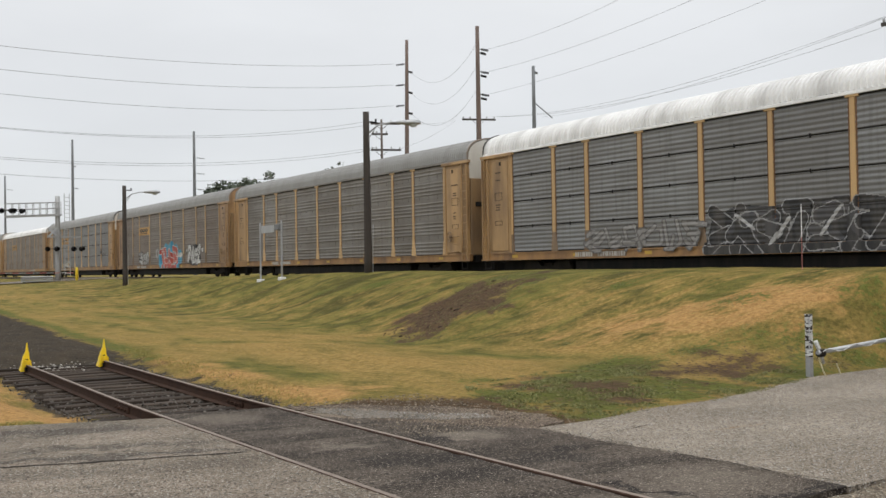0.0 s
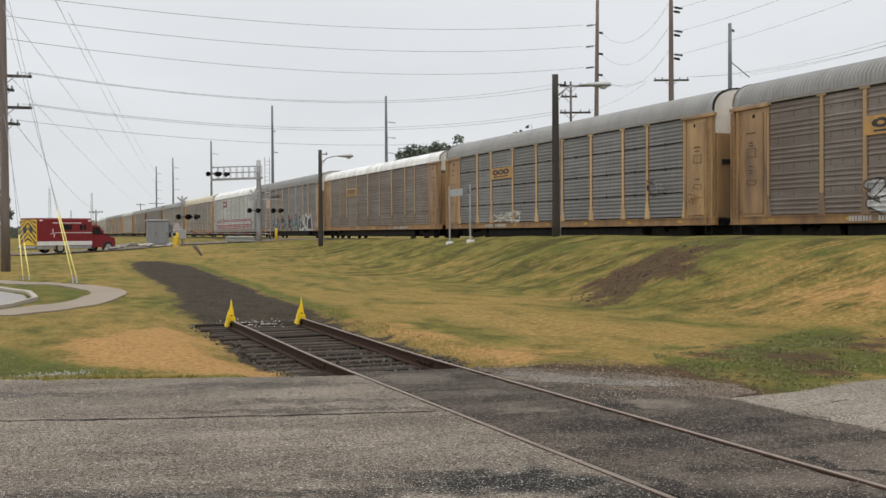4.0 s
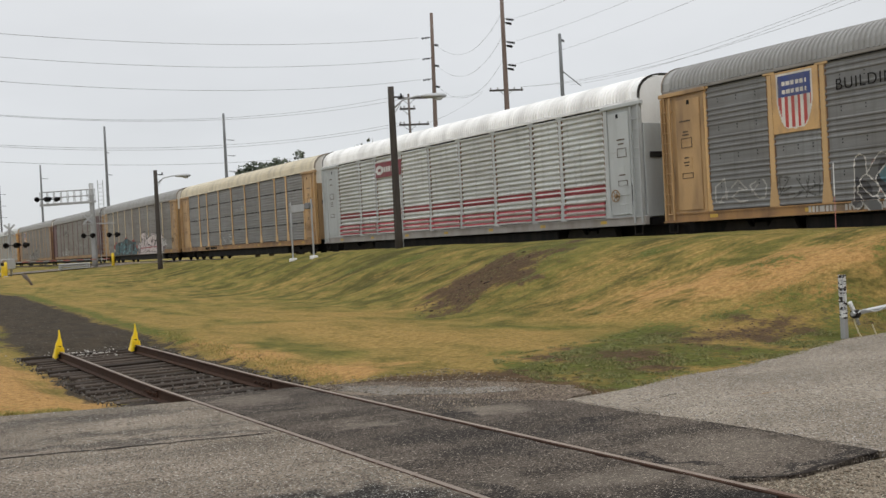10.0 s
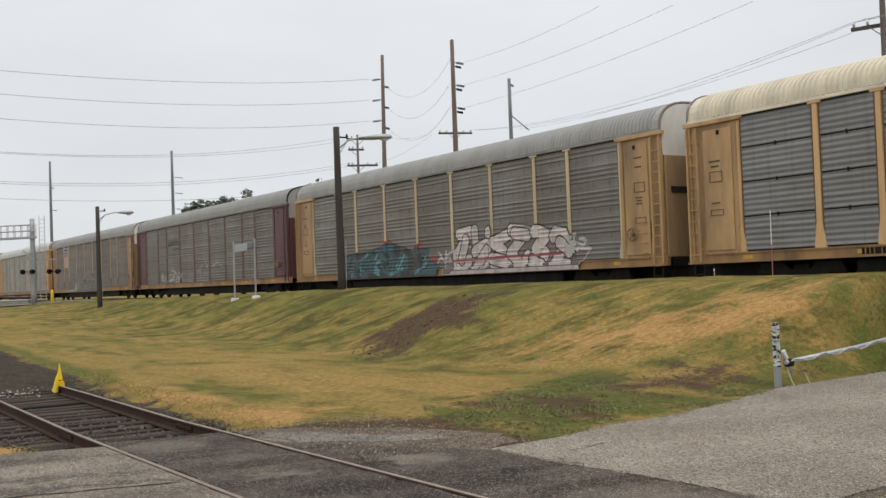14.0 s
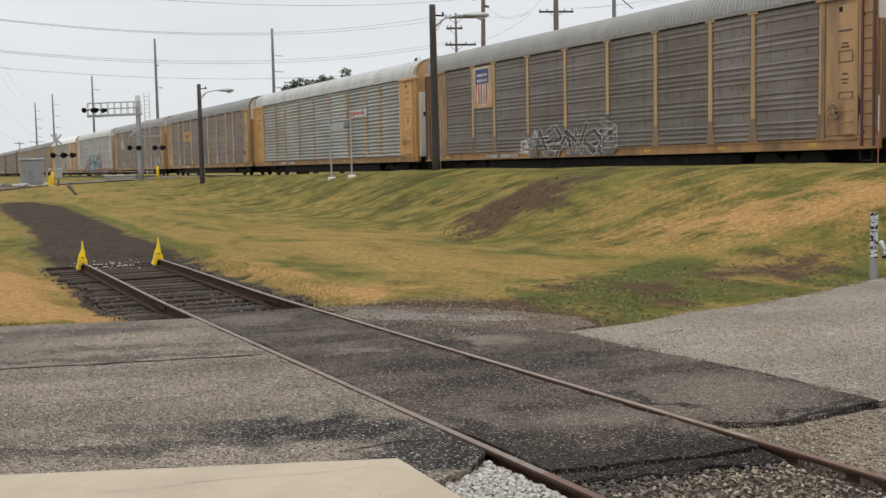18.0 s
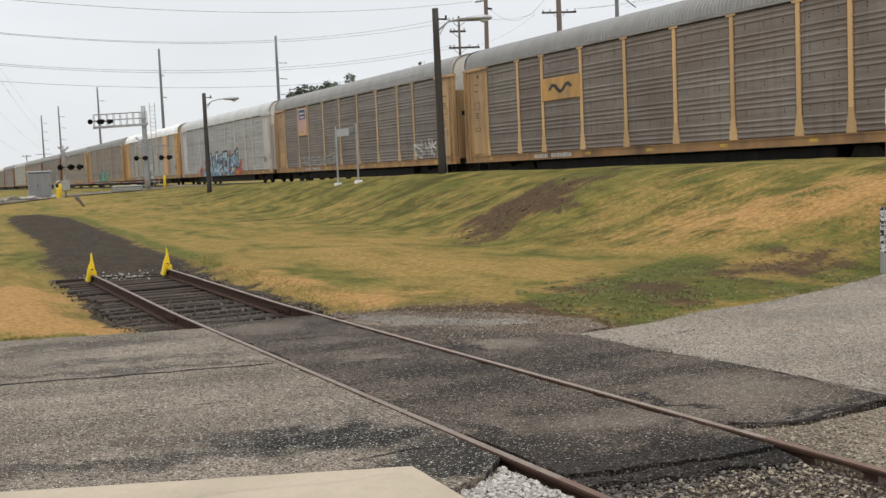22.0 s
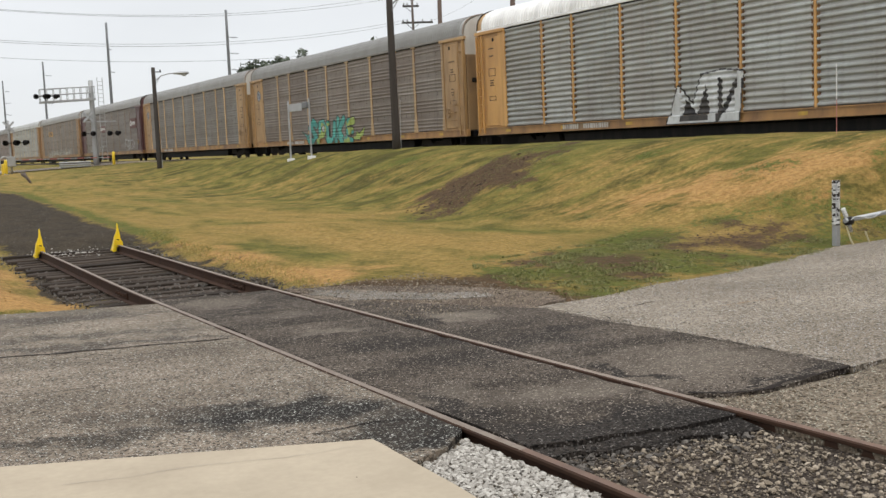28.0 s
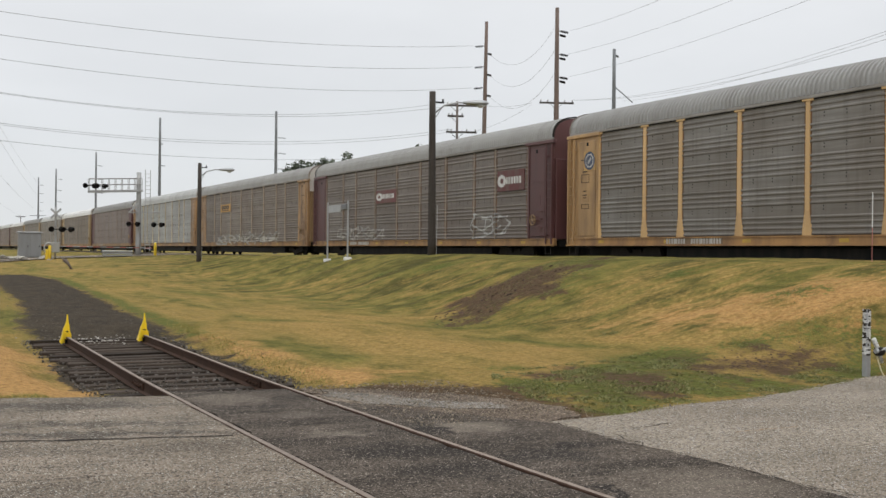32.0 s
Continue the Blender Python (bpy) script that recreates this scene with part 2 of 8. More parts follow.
MATS["flag"] = flat("yellow_plastic", (0.86, 0.60, 0.01), 0.45, amount=0.12)
MATS["galv"] = flat("galvanized_steel", (0.42, 0.43, 0.44), 0.45, 0.5)
MATS["grey_metal"] = flat("grey_metal", (0.25, 0.255, 0.255), 0.5, 0.2)
MATS["signal_mast"] = flat("aluminium_mast", (0.38, 0.385, 0.38), 0.45, 0.4)
MATS["arm_wood"] = paint("dark_arm_wood", (0.07, 0.064, 0.06), (0.035, 0.03, 0.028), 0.5, rough=0.9, scale=1.5)
MATS["pole_wood"] = paint("pole_wood", (0.165, 0.135, 0.118), (0.06, 0.048, 0.04), 0.6, rough=0.9, scale=1.5, streak=(4, 4, 0.25), bumpy=0.3)
MATS["pole_dark"] = paint("dark_pole_wood", (0.055, 0.046, 0.04), (0.025, 0.022, 0.02), 0.5, rough=0.9, scale=1.5, streak=(4, 4, 0.25), bumpy=0.3)
MATS["pole_red"] = paint("red_brown_pole", (0.19, 0.14, 0.12), (0.1, 0.08, 0.07), 0.5, rough=0.9, scale=1.5, streak=(4, 4, 0.25))
MATS["pole_steel"] = flat("grey_pole_steel", (0.17, 0.18, 0.19), 0.55, 0.2)
MATS["wire"] = flat("wire", (0.26, 0.27, 0.28), 0.6)
MATS["lamp_glass"] = flat("lamp_glass", (0.55, 0.56, 0.56), 0.3)
MATS["safety_yellow"] = flat("safety_yellow", (0.78, 0.55, 0.03), 0.5)
MATS["guard_yellow"] = flat("faded_yellow_plastic", (0.78, 0.66, 0.2), 0.5)
MATS["white_sign"] = flat("white_sign", (0.75, 0.75, 0.74), 0.5)
MATS["faded_red"] = flat("faded_red", (0.45, 0.17, 0.15), 0.6)
MATS["red_paint"] = flat("red_paint", (0.5, 0.03, 0.03), 0.5)
MATS["fire_red"] = flat("ambulance_red", (0.21, 0.012, 0.022), 0.35)
MATS["car_white"] = flat("car_white", (0.75, 0.76, 0.77), 0.25, amount=0.08)
MATS["glass"] = flat("dark_glass", (0.015, 0.018, 0.02), 0.08)
MATS["rubber"] = flat("rubber", (0.018, 0.018, 0.018), 0.85)
MATS["chrome"] = flat("wheel_alloy", (0.6, 0.6, 0.6), 0.3, 0.7)
MATS["bark"] = paint("bark", (0.09, 0.07, 0.055), (0.04, 0.03, 0.025), 0.6, rough=0.95, scale=3)
MATS["rope"] = flat("rope", (0.55, 0.5, 0.33), 0.9)
MATS["tape"] = paint("wrapped_tape", (0.62, 0.62, 0.60), (0.05, 0.05, 0.05), 0.9, scale=14, streak=(1, 1, 2))
MATS["building"] = flat("pale_cladding", (0.52, 0.5, 0.46), 0.8)
MATS["rubble"] = paint("rubble", (0.36, 0.34, 0.31), (0.18, 0.16, 0.14), 0.5, rough=0.95, vary=0.3)


def leaf_mat(name, c1, c2):
    m, n, l, b = base_nodes(name, 0.7)
    geo, ramp = n.new("ShaderNodeNewGeometry"), n.new("ShaderNodeMix")
    ramp.data_type = "RGBA"
    ramp.inputs[6].default_value, ramp.inputs[7].default_value = (*c1, 1), (*c2, 1)
    l.new(geo.outputs["Random Per Island"], ramp.inputs["Factor"])
    l.new(ramp.outputs[2], b.inputs["Base Color"])
    return m


# the first leaf colours are lightened: distance haze is mixed into them
MATS["leaf"] = leaf_mat("leaves", (0.04, 0.062, 0.032), (0.1, 0.14, 0.065))
MATS["leaf_light"] = leaf_mat("light_leaves", (0.05, 0.10, 0.025), (0.11, 0.19, 0.05))
MATS["needle"] = leaf_mat("dark_leaves", (0.06, 0.075, 0.055), (0.13, 0.155, 0.11))
MATS["blade"] = leaf_mat("grass_blades", (0.13, 0.15, 0.03), (0.42, 0.30, 0.085))
MATS["weed"] = leaf_mat("weed_leaves", (0.085, 0.105, 0.028), (0.25, 0.235, 0.085))


def ground_material():
    """Mown, half-dry turf: green, straw and burnt patches, bare earth and cinders where the sheet's masks say so."""
    m, n, l, b = base_nodes("dry_turf", 0.95)
    b.inputs["Specular IOR Level"].default_value = 0.1
    geo = n.new("ShaderNodeNewGeometry")
    v = geo.outputs["Position"]
    at = {}
    for key in MASKS:
        a = n.new("ShaderNodeAttribute")
        a.attribute_name = key
        at[key] = a.outputs["Fac"]

    def ramp(value, lo, hi):
        r = n.new("ShaderNodeMapRange")
        r.inputs["From Min"].default_value, r.inputs["From Max"].default_value = lo, hi
        l.new(value, r.inputs["Value"])
        return r.outputs[0]

    def add(d, value, weight):
        return calc(n, l, "MULTIPLY_ADD", calc(n, l, "SUBTRACT", value, 0.5), weight, d)

    slope = n.new("ShaderNodeMapping")             # runs of straw slant down the bank
    slope.vector_type = "TEXTURE"
    slope.inputs["Rotation"].default_value = (0, 0, radians(-24))
    slope.inputs["Scale"].default_value = (2.2, 0.8, 3.0)
    warp = n.new("ShaderNodeTexNoise")
    warp.inputs["Scale"].default_value, warp.inputs["Detail"].default_value = 0.45, 2
    l.new(v, warp.inputs["Vector"])
    bent = n.new("ShaderNodeVectorMath")
    bent.operation = "MULTIPLY_ADD"
    bent.inputs[1].default_value = (1.3, 1.3, 0)
    l.new(warp.outputs["Color"], bent.inputs[0])
    l.new(v, bent.inputs[2])
    l.new(bent.outputs[0], slope.inputs[0])
    runs = slope.outputs[0]
    streak = noise_fac(n, l, runs, 0.9, 7, 0.38, 0.62, None, 0.66)
    thin = noise_fac(n, l, runs, 3.6, 6, 0.36, 0.64, None, 0.66)
    gully = noise_fac(n, l, runs, 0.62, 3, 0.50, 0.66)
    big = noise_fac(n, l, v, 0.3, 5, 0.36, 0.64, (1.0, 0.6, 1.0))
    mid = noise_fac(n, l, v, 1.3, 5, 0.36, 0.64, (1.5, 0.6, 1.0))
    fine = noise_fac(n, l, v, 9, 5, 0.3, 0.7)
    speck = noise_fac(n, l, v, 70, 4, 0.3, 0.7)
    green = blend(n, l, mid, (0.115, 0.112, 0.027), (0.245, 0.213, 0.058))
    straw = blend(n, l, fine, (0.30, 0.195, 0.06), (0.47, 0.315, 0.11))
    d = add(at["dry"], big, 0.34)
    d = add(d, mid, 0.26)
    d = add(d, fine, 0.26)
    d = add(d, streak, calc(n, l, "MULTIPLY", at["bank"], 0.62))
    d = add(d, thin, calc(n, l, "MULTIPLY_ADD", at["bank"], 0.3, 0.08))
    col = blend(n, l, ramp(d, 0.16, 0.86), green, straw)
    dark = times(n, l, times(n, l, at["bank"], gully), times(n, l, ramp(d, 0.85, 0.3), 0.78))
    col = blend(n, l, dark, col, (0.062, 0.06, 0.019))
    scorched = blend(n, l, fine, (0.43, 0.235, 0.085), (0.63, 0.37, 0.15))
    parch = add(at["burnt"], mid, 0.4)
    parch = add(parch, thin, 0.35)
    parch = times(n, l, ramp(parch, 0.25, 0.75), 0.85)
    col = blend(n, l, parch, col, scorched)
    leafy = blend(n, l, fine, (0.05, 0.07, 0.014), (0.15, 0.18, 0.042))
    patch = add(at["lush"], fine, 0.75)
    patch = add(patch, mid, 0.3)
    col = blend(n, l, times(n, l, ramp(patch, 0.38, 0.75), 0.9), col, leafy)
    earth = blend(n, l, fine, (0.032, 0.02, 0.011), (0.18, 0.112, 0.066))
    earth = blend(n, l, times(n, l, mid, 0.6), earth, (0.095, 0.062, 0.04))
    soil = add(at["bare"], fine, 0.55)
    soil = add(soil, mid, 0.22)
    col = blend(n, l, ramp(soil, 0.36, 0.7), col, earth)
    ash = blend(n, l, fine, (0.024, 0.02, 0.017), (0.07, 0.057, 0.046))
    ash = blend(n, l, times(n, l, mid, 0.5), ash, (0.095, 0.072, 0.052))
    burn = add(at["cinder"], fine, 0.34)
    burn = add(burn, mid, 0.2)
    col = blend(n, l, ramp(burn, 0.42, 0.6), col, ash)
    tuft = noise_fac(n, l, v, 14, 6, 0.42, 0.66, (1.0, 0.6, 1.0), 0.72)
    col = blend(n, l, times(n, l, tuft, 0.78), col, blend(n, l, 0.5, col, (0.03, 0.026, 0.01)))
    blades = noise_fac(n, l, v, 34, 5, 0.44, 0.64, (1.0, 0.7, 0.7), 0.7)
    col = blend(n, l, times(n, l, blades, 0.6), col, blend(n, l, 1.0, col, (1.5, 1.45, 1.35), "MULTIPLY"))
    col = blend(n, l, times(n, l, speck, 0.5), col, blend(n, l, 0.5, col, (0.03, 0.028, 0.01)))
    l.new(col, b.inputs["Base Color"])
    bump(n, l, b, times(n, l, times(n, l, speck, 0.4), times(n, l, fine, 0.6), "ADD"), 0.8, 0.045)
    return m


MASKS = ("dry", "bare", "cinder", "burnt", "lush", "bank")


def asphalt_material(name, c1, c2, patches=(), soot=0.4):
    """Worn asphalt: pale stones in dark binder, broad wear, fine cracks and given damp or oily stains (x, y, rx, ry, turn)."""
    m, n, l, b = base_nodes(name, 0.9)
    b.inputs["Specular IOR Level"].default_value = 0.12
    geo = n.new("ShaderNodeNewGeometry")
    v = geo.outputs["Position"]
    big = noise_fac(n, l, v, 0.6, 6, 0.35, 0.65)
    bands = noise_fac(n, l, v, 1.1, 6, 0.44, 0.6, (0.35, 1.5, 1))
    stones = n.new("ShaderNodeTexVoronoi")
    stones.inputs["Scale"].default_value = 64
    l.new(v, stones.inputs["Vector"])
    hit = n.new("ShaderNodeMapRange")
    hit.inputs["From Min"].default_value, hit.inputs["From Max"].default_value = 0.2, 0.55
    hit.inputs["To Min"].default_value, hit.inputs["To Max"].default_value = 1, 0
    l.new(stones.outputs["Distance"], hit.inputs["Value"])
    grain = noise_fac(n, l, v, 45, 4, 0.35, 0.65)
    few = noise_fac(n, l, v, 24, 2, 0.52, 0.62)
    col = blend(n, l, big, c1, c2)
    col = blend(n, l, times(n, l, bands, soot), col, tuple(0.4 * a for a in c1))
    col = blend(n, l, times(n, l, grain, 0.45), col, tuple(0.3 * a for a in c1))
    tone = n.new("ShaderNodeSeparateColor")
    l.new(stones.outputs["Color"], tone.inputs[0])
    chip = n.new("ShaderNodeMapRange")
    chip.inputs["From Min"].default_value, chip.inputs["From Max"].default_value = 0.5, 0.85
    l.new(tone.outputs[0], chip.inputs["Value"])
    hole = n.new("ShaderNodeMapRange")
    hole.inputs["From Min"].default_value, hole.inputs["From Max"].default_value = 0.5, 0.9
    l.new(tone.outputs[1], hole.inputs["Value"])
    col = blend(n, l, times(n, l, hole.outputs[0], 0.95), col, tuple(0.2 * a for a in c1))
    warp = n.new("ShaderNodeTexNoise")
    warp.inputs["Scale"].default_value, warp.inputs["Detail"].default_value = 3.0, 6
    l.new(v, warp.inputs["Vector"])
    off = n.new("ShaderNodeVectorMath")
    off.operation = "MULTIPLY_ADD"
    off.inputs[1].default_value = (1.0, 1.0, 0)
    l.new(warp.outputs["Color"], off.inputs[0])
    l.new(v, off.inputs[2])
    for x, y, rx, ry, turn, force in patches:     # force below 0: a pale worn spot
        mp = n.new("ShaderNodeMapping")
        mp.vector_type = "TEXTURE"
        mp.inputs["Location"].default_value = (x + 0.5, y + 0.5, 0)
        mp.inputs["Rotation"].default_value = (0, 0, radians(turn))
        mp.inputs["Scale"].default_value = (rx, ry, 1000)
        l.new(off.outputs[0], mp.inputs[0])
        ln = n.new("ShaderNodeVectorMath")
        ln.operation = "LENGTH"
        l.new(mp.outputs[0], ln.inputs[0])
        fade = n.new("ShaderNodeMapRange")
        fade.inputs["From Min"].default_value, fade.inputs["From Max"].default_value = 0.5, 1.1
        fade.inputs["To Min"].default_value, fade.inputs["To Max"].default_value = abs(force), 0
        l.new(ln.outputs["Value"], fade.inputs["Value"])
        mark = times(n, l, fade.outputs[0], times(n, l, times(n, l, grain, 0.5), times(n, l, bands, 0.5), "ADD")) if force < 0 else times(n, l, fade.outputs[0], times(n, l, grain, 0.8, "ADD"))
        col = blend(n, l, mark, col, (0.30, 0.255, 0.205) if force < 0 else (0.02, 0.017, 0.015))
    col = blend(n, l, times(n, l, times(n, l, hit.outputs[0], chip.outputs[0]), times(n, l, few, 0.45, "ADD")), col, tuple(min(0.66, 2.1 * a + 0.13) for a in c2))
    l.new(col, b.inputs["Base Color"])
    bump(n, l, b, times(n, l, grain, times(n, l, hit.outputs[0], 0.5), "ADD"), 0.5, 0.01)
    return m


MATS["ground"] = ground_material()
MATS["asphalt"] = asphalt_material("worn_asphalt", (0.21, 0.17, 0.131), (0.345, 0.285, 0.224),
                                   ((-0.78, 6.73, 0.85, 0.5, -26, 1.0), (-0.35, 5.85, 0.45, 0.5, 0, 0.9), (-1.47, 7.2, 0.7, 0.3, -30, 0.5), (-2.0, 6.9, 1.0, 0.2, -24, 0.7), (-3.4, 7.4, 1.2, 0.24, -24, 0.6), (-0.3, 5.55, 0.42, 0.22, 15, 1.0), (-0.1, 6.0, 0.2, 0.5, 0, 0.7),
                                    (-1.5, 12.66, 1.6, 0.36, -18, 0.55), (-1.0, 11.07, 1.3, 0.24, -20, 0.55), (-1.4, 10.5, 1.9, 0.2, -20, 0.6), (-3.5, 12.8, 1.5, 0.25, -20, 0.5)))
MATS["asphalt_dark"] = asphalt_material("crossing_asphalt", (0.08, 0.064, 0.051), (0.175, 0.144, 0.115),
                                        ((0.76, 9.55, 0.45, 0.16, -19, -0.45), (1.2, 6.0, 0.8, 0.35, -16, -0.5), (0.35, 6.5, 0.35, 0.4, -60, -0.3), (0.8, 10.9, 0.7, 0.2, -19, -0.25), (2.3, 6.15, 0.8, 0.7, -25, -0.55), (2.1, 9.3, 0.5, 0.35, 0, -0.6), (0.5, 12.4, 0.5, 0.5, 0, -0.4),
                                         (0.17, 6.04, 0.85, 0.16, -97, 0.9), (0.8, 5.15, 1.0, 0.34, -12, 1.0), (2.4, 5.3, 0.8, 0.1, 3, 0.9), (1.1, 7.5, 0.6, 0.4, -20, 0.7), (0.96, 8.5, 0.75, 0.42, -40, 0.75), (1.65, 6.25, 0.62, 0.09, -75, 1.0), (2.0, 7.7, 0.55, 0.4, 2, 0.75), (2.33, 8.1, 0.3, 0.14, -15, 0.9), (1.7, 9.4, 0.6, 0.16, -98, 0.9), (0.6, 11.7, 0.6, 0.4, 0, 0.6)), 0.8)
MATS["gravel_pale"] = asphalt_material("pale_gravel", (0.2, 0.175, 0.145), (0.34, 0.3, 0.25))
MATS["asphalt_light"] = asphalt_material("pale_asphalt", (0.275, 0.23, 0.178), (0.395, 0.338, 0.268), soot=0.2)
MATS["concrete"] = paint("concrete", (0.465, 0.395, 0.3), (0.3, 0.25, 0.185), 0.5, rough=0.9, scale=1.2, streak=(1, 1, 1), vary=0.03)
MATS["path_concrete"] = paint("path_concrete", (0.29, 0.245, 0.19), (0.2, 0.165, 0.125), 0.4, rough=0.9, scale=0.5, streak=(1, 1, 1), vary=0.03)
MATS["lot"] = paint("lot_concrete", (0.32, 0.305, 0.285), (0.28, 0.26, 0.24), 0.3, rough=0.9, scale=0.3, streak=(1, 1, 1), vary=0.02)
MATS["kerb"] = paint("kerb_concrete", (0.42, 0.37, 0.31), (0.28, 0.24, 0.2), 0.3, rough=0.9, scale=0.5, streak=(1, 1, 1), vary=0.02)
MATS["tar"] = flat("tar_seam", (0.024, 0.02, 0.018), 0.95)
MATS["rust_line"] = flat("rust_stain", (0.3, 0.19, 0.1), 0.9)


def stone_mat(name, c1, c2):
    m, n, l, b = base_nodes(name, 0.9)
    geo = n.new("ShaderNodeNewGeometry")
    grain = noise_fac(n, l, geo.outputs["Position"], 90, 3, 0.3, 0.7)
    b.inputs["Specular IOR Level"].default_value = 0.2
    col = blend(n, l, geo.outputs["Random Per Island"], c1, c2)
    col = blend(n, l, times(n, l, grain, 0.3), col, tuple(0.4 * a for a in c1))
    l.new(col, b.inputs["Base Color"])
    return m


MATS["stone_white"] = stone_mat("pale_limestone", (0.27, 0.25, 0.22), (0.6, 0.57, 0.52))
MATS["stone_mixed"] = stone_mat("mixed_gravel", (0.10, 0.082, 0.062), (0.40, 0.335, 0.255))
MATS["stone_tan"] = stone_mat("tan_gravel", (0.15, 0.115, 0.08), (0.48, 0.41, 0.32))
MATS["stone_dark"] = stone_mat("dark_ballast", (0.05, 0.045, 0.04), (0.19, 0.17, 0.15))
MATS["stone_earth"] = stone_mat("earth_clod", (0.05, 0.034, 0.025), (0.15, 0.1, 0.07))
MATS["stone_lump"] = stone_mat("turned_earth", (0.04, 0.027, 0.02), (0.12, 0.08, 0.06))
MATS["gravel_bed"] = asphalt_material("gravel_bed", (0.17, 0.134, 0.098), (0.3, 0.245, 0.185))
MATS["lip_soil"] = asphalt_material("oily_grit", (0.026, 0.022, 0.019), (0.06, 0.05, 0.042))
MATS["dark_soil"] = asphalt_material("dark_soil", (0.055, 0.043, 0.034), (0.13, 0.103, 0.08))
MATS["verge_dirt"] = asphalt_material("verge_dirt", (0.135, 0.1, 0.074), (0.255, 0.2, 0.15), ((2.0, 11.9, 0.5, 0.5, 0, -0.8), (2.6, 10.6, 0.4, 0.3, 0, -0.5)))
MATS["ballast"] = asphalt_material("ballast_bed", (0.09, 0.083, 0.078), (0.16, 0.15, 0.14))
for key in ("tar", "tie", "black", "dark", "rail", "ballast", "seam", "bark", "rail_top", "concrete", "path_concrete", "lot", "kerb"):
    MATS[key].node_tree.nodes["Principled BSDF"].inputs["Specular IOR Level"].default_value = 0.12


# ---- mesh helpers ----
class Build:
    """Collects faces of one mesh."""

    def __init__(self):
        self.v, self.f, self.mi, self.sm = [], [], [], []

    def face(self, pts, mi=0, smooth=False):
        k = len(self.v)
        self.v += [tuple(p) for p in pts]
        self.f.append(tuple(range(k, k + len(pts))))
        self.mi.append(mi)
        self.sm.append(smooth)

    def box(self, x0, x1, y0, y1, z0, z1, mi=0, m=None, bev=0.0):
        if bev:
            return self.bevel_box(x0, x1, y0, y1, z0, z1, bev, mi, m)
        p = [Vector((x, y, z)) for x in (x0, x1) for y in (y0, y1) for z in (z0, z1)]
        if m is not None:
            p = [m @ q for q in p]
        k = len(self.v)
        self.v += [tuple(q) for q in p]
        for q in ((0, 1, 3, 2), (4, 6, 7, 5), (0, 4, 5, 1), (2, 3, 7, 6), (0, 2, 6, 4), (1, 5, 7, 3)):
            self.f.append(tuple(k + i for i in q))
            self.mi.append(mi)
            self.sm.append(False)
        return self

    def bevel_box(self, x0, x1, y0, y1, z0, z1, b, mi=0, m=None):
        """A box whose upright edges and top and bottom rims are chamfered."""
        ring = [(x0 + b, y0), (x1 - b, y0), (x1, y0 + b), (x1, y1 - b), (x1 - b, y1), (x0 + b, y1), (x0, y1 - b), (x0, y0 + b)]
        cx, cy = (x0 + x1) / 2, (y0 + y1) / 2
        sx, sy = 1 - b / max(1e-6, (x1 - x0) / 2), 1 - b / max(1e-6, (y1 - y0) / 2)
        small = [(cx + (x - cx) * sx, cy + (y - cy) * sy) for x, y in ring]
        rings = [[(x, y, z0) for x, y in small], [(x, y, z0 + b) for x, y in ring], [(x, y, z1 - b) for x, y in ring], [(x, y, z1) for x, y in small]]
        return self.loft(rings, mi, True, m)

    def loft(self, rings, mi=0, caps=True, m=None, smooth=False, closed=True):
        k, n = len(self.v), len(rings[0])
        for ring in rings:
            for p in ring:
                self.v.append(tuple(m @ Vector(p)) if m is not None else tuple(p))
        for a in range(len(rings) - 1):
            for i in range(n if closed else n - 1):
                j = (i + 1) % n
                self.f.append((k + a * n + i, k + a * n + j, k + (a + 1) * n + j, k + (a + 1) * n + i))
                self.mi.append(mi)
                self.sm.append(smooth)
        if caps and closed:
            self.f.append(tuple(k + i for i in reversed(range(n))))
            self.f.append(tuple(k + (len(rings) - 1) * n + i for i in range(n)))
            self.mi += [mi, mi]
            self.sm += [False, False]
        return self

    def tube(self, pts, r, n=8, mi=0, caps=True):
        """A round bar along points; r: one radius or one for each point."""
        rs = r if isinstance(r, (list, tuple)) else [r] * len(pts)
        pts = [Vector(p) for p in pts]
        rings = []
        for i, p in enumerate(pts):
            d = (pts[min(i + 1, len(pts) - 1)] - pts[max(i - 1, 0)]).normalized()
            u = d.cross(Vector((0, 0, 1)) if abs(d.z) < 0.95 else Vector((1, 0, 0))).normalized()
            w = d.cross(u)
            rings.append([p + rs[i] * (math.cos(a) * u + math.sin(a) * w) for a in (2 * math.pi * j / n for j in range(n))])
        return self.loft(rings, mi, caps, smooth=n > 6)

    def prism(self, outline, axis, a, b, mi=0):
        """A flat outline of (u, v) pushed along an axis from a to b. axis x: (y, z); y: (x, z); z: (x, y)."""
        def at(p, d):
            return {"x": (d, p[0], p[1]), "y": (p[0], d, p[1]), "z": (p[0], p[1], d)}[axis]
        return self.loft([[at(p, a) for p in outline], [at(p, b) for p in outline]], mi)

    def mesh(self, name):
        me = bpy.data.meshes.new(name)
        me.from_pydata(self.v, [], self.f)
        me.polygons.foreach_set("material_index", self.mi)
        me.polygons.foreach_set("use_smooth", self.sm)
        me.update()
        bm = bmesh.new()
        bm.from_mesh(me)
        bmesh.ops.recalc_face_normals(bm, faces=bm.faces)
        bm.to_mesh(me)
        bm.free()
        return me


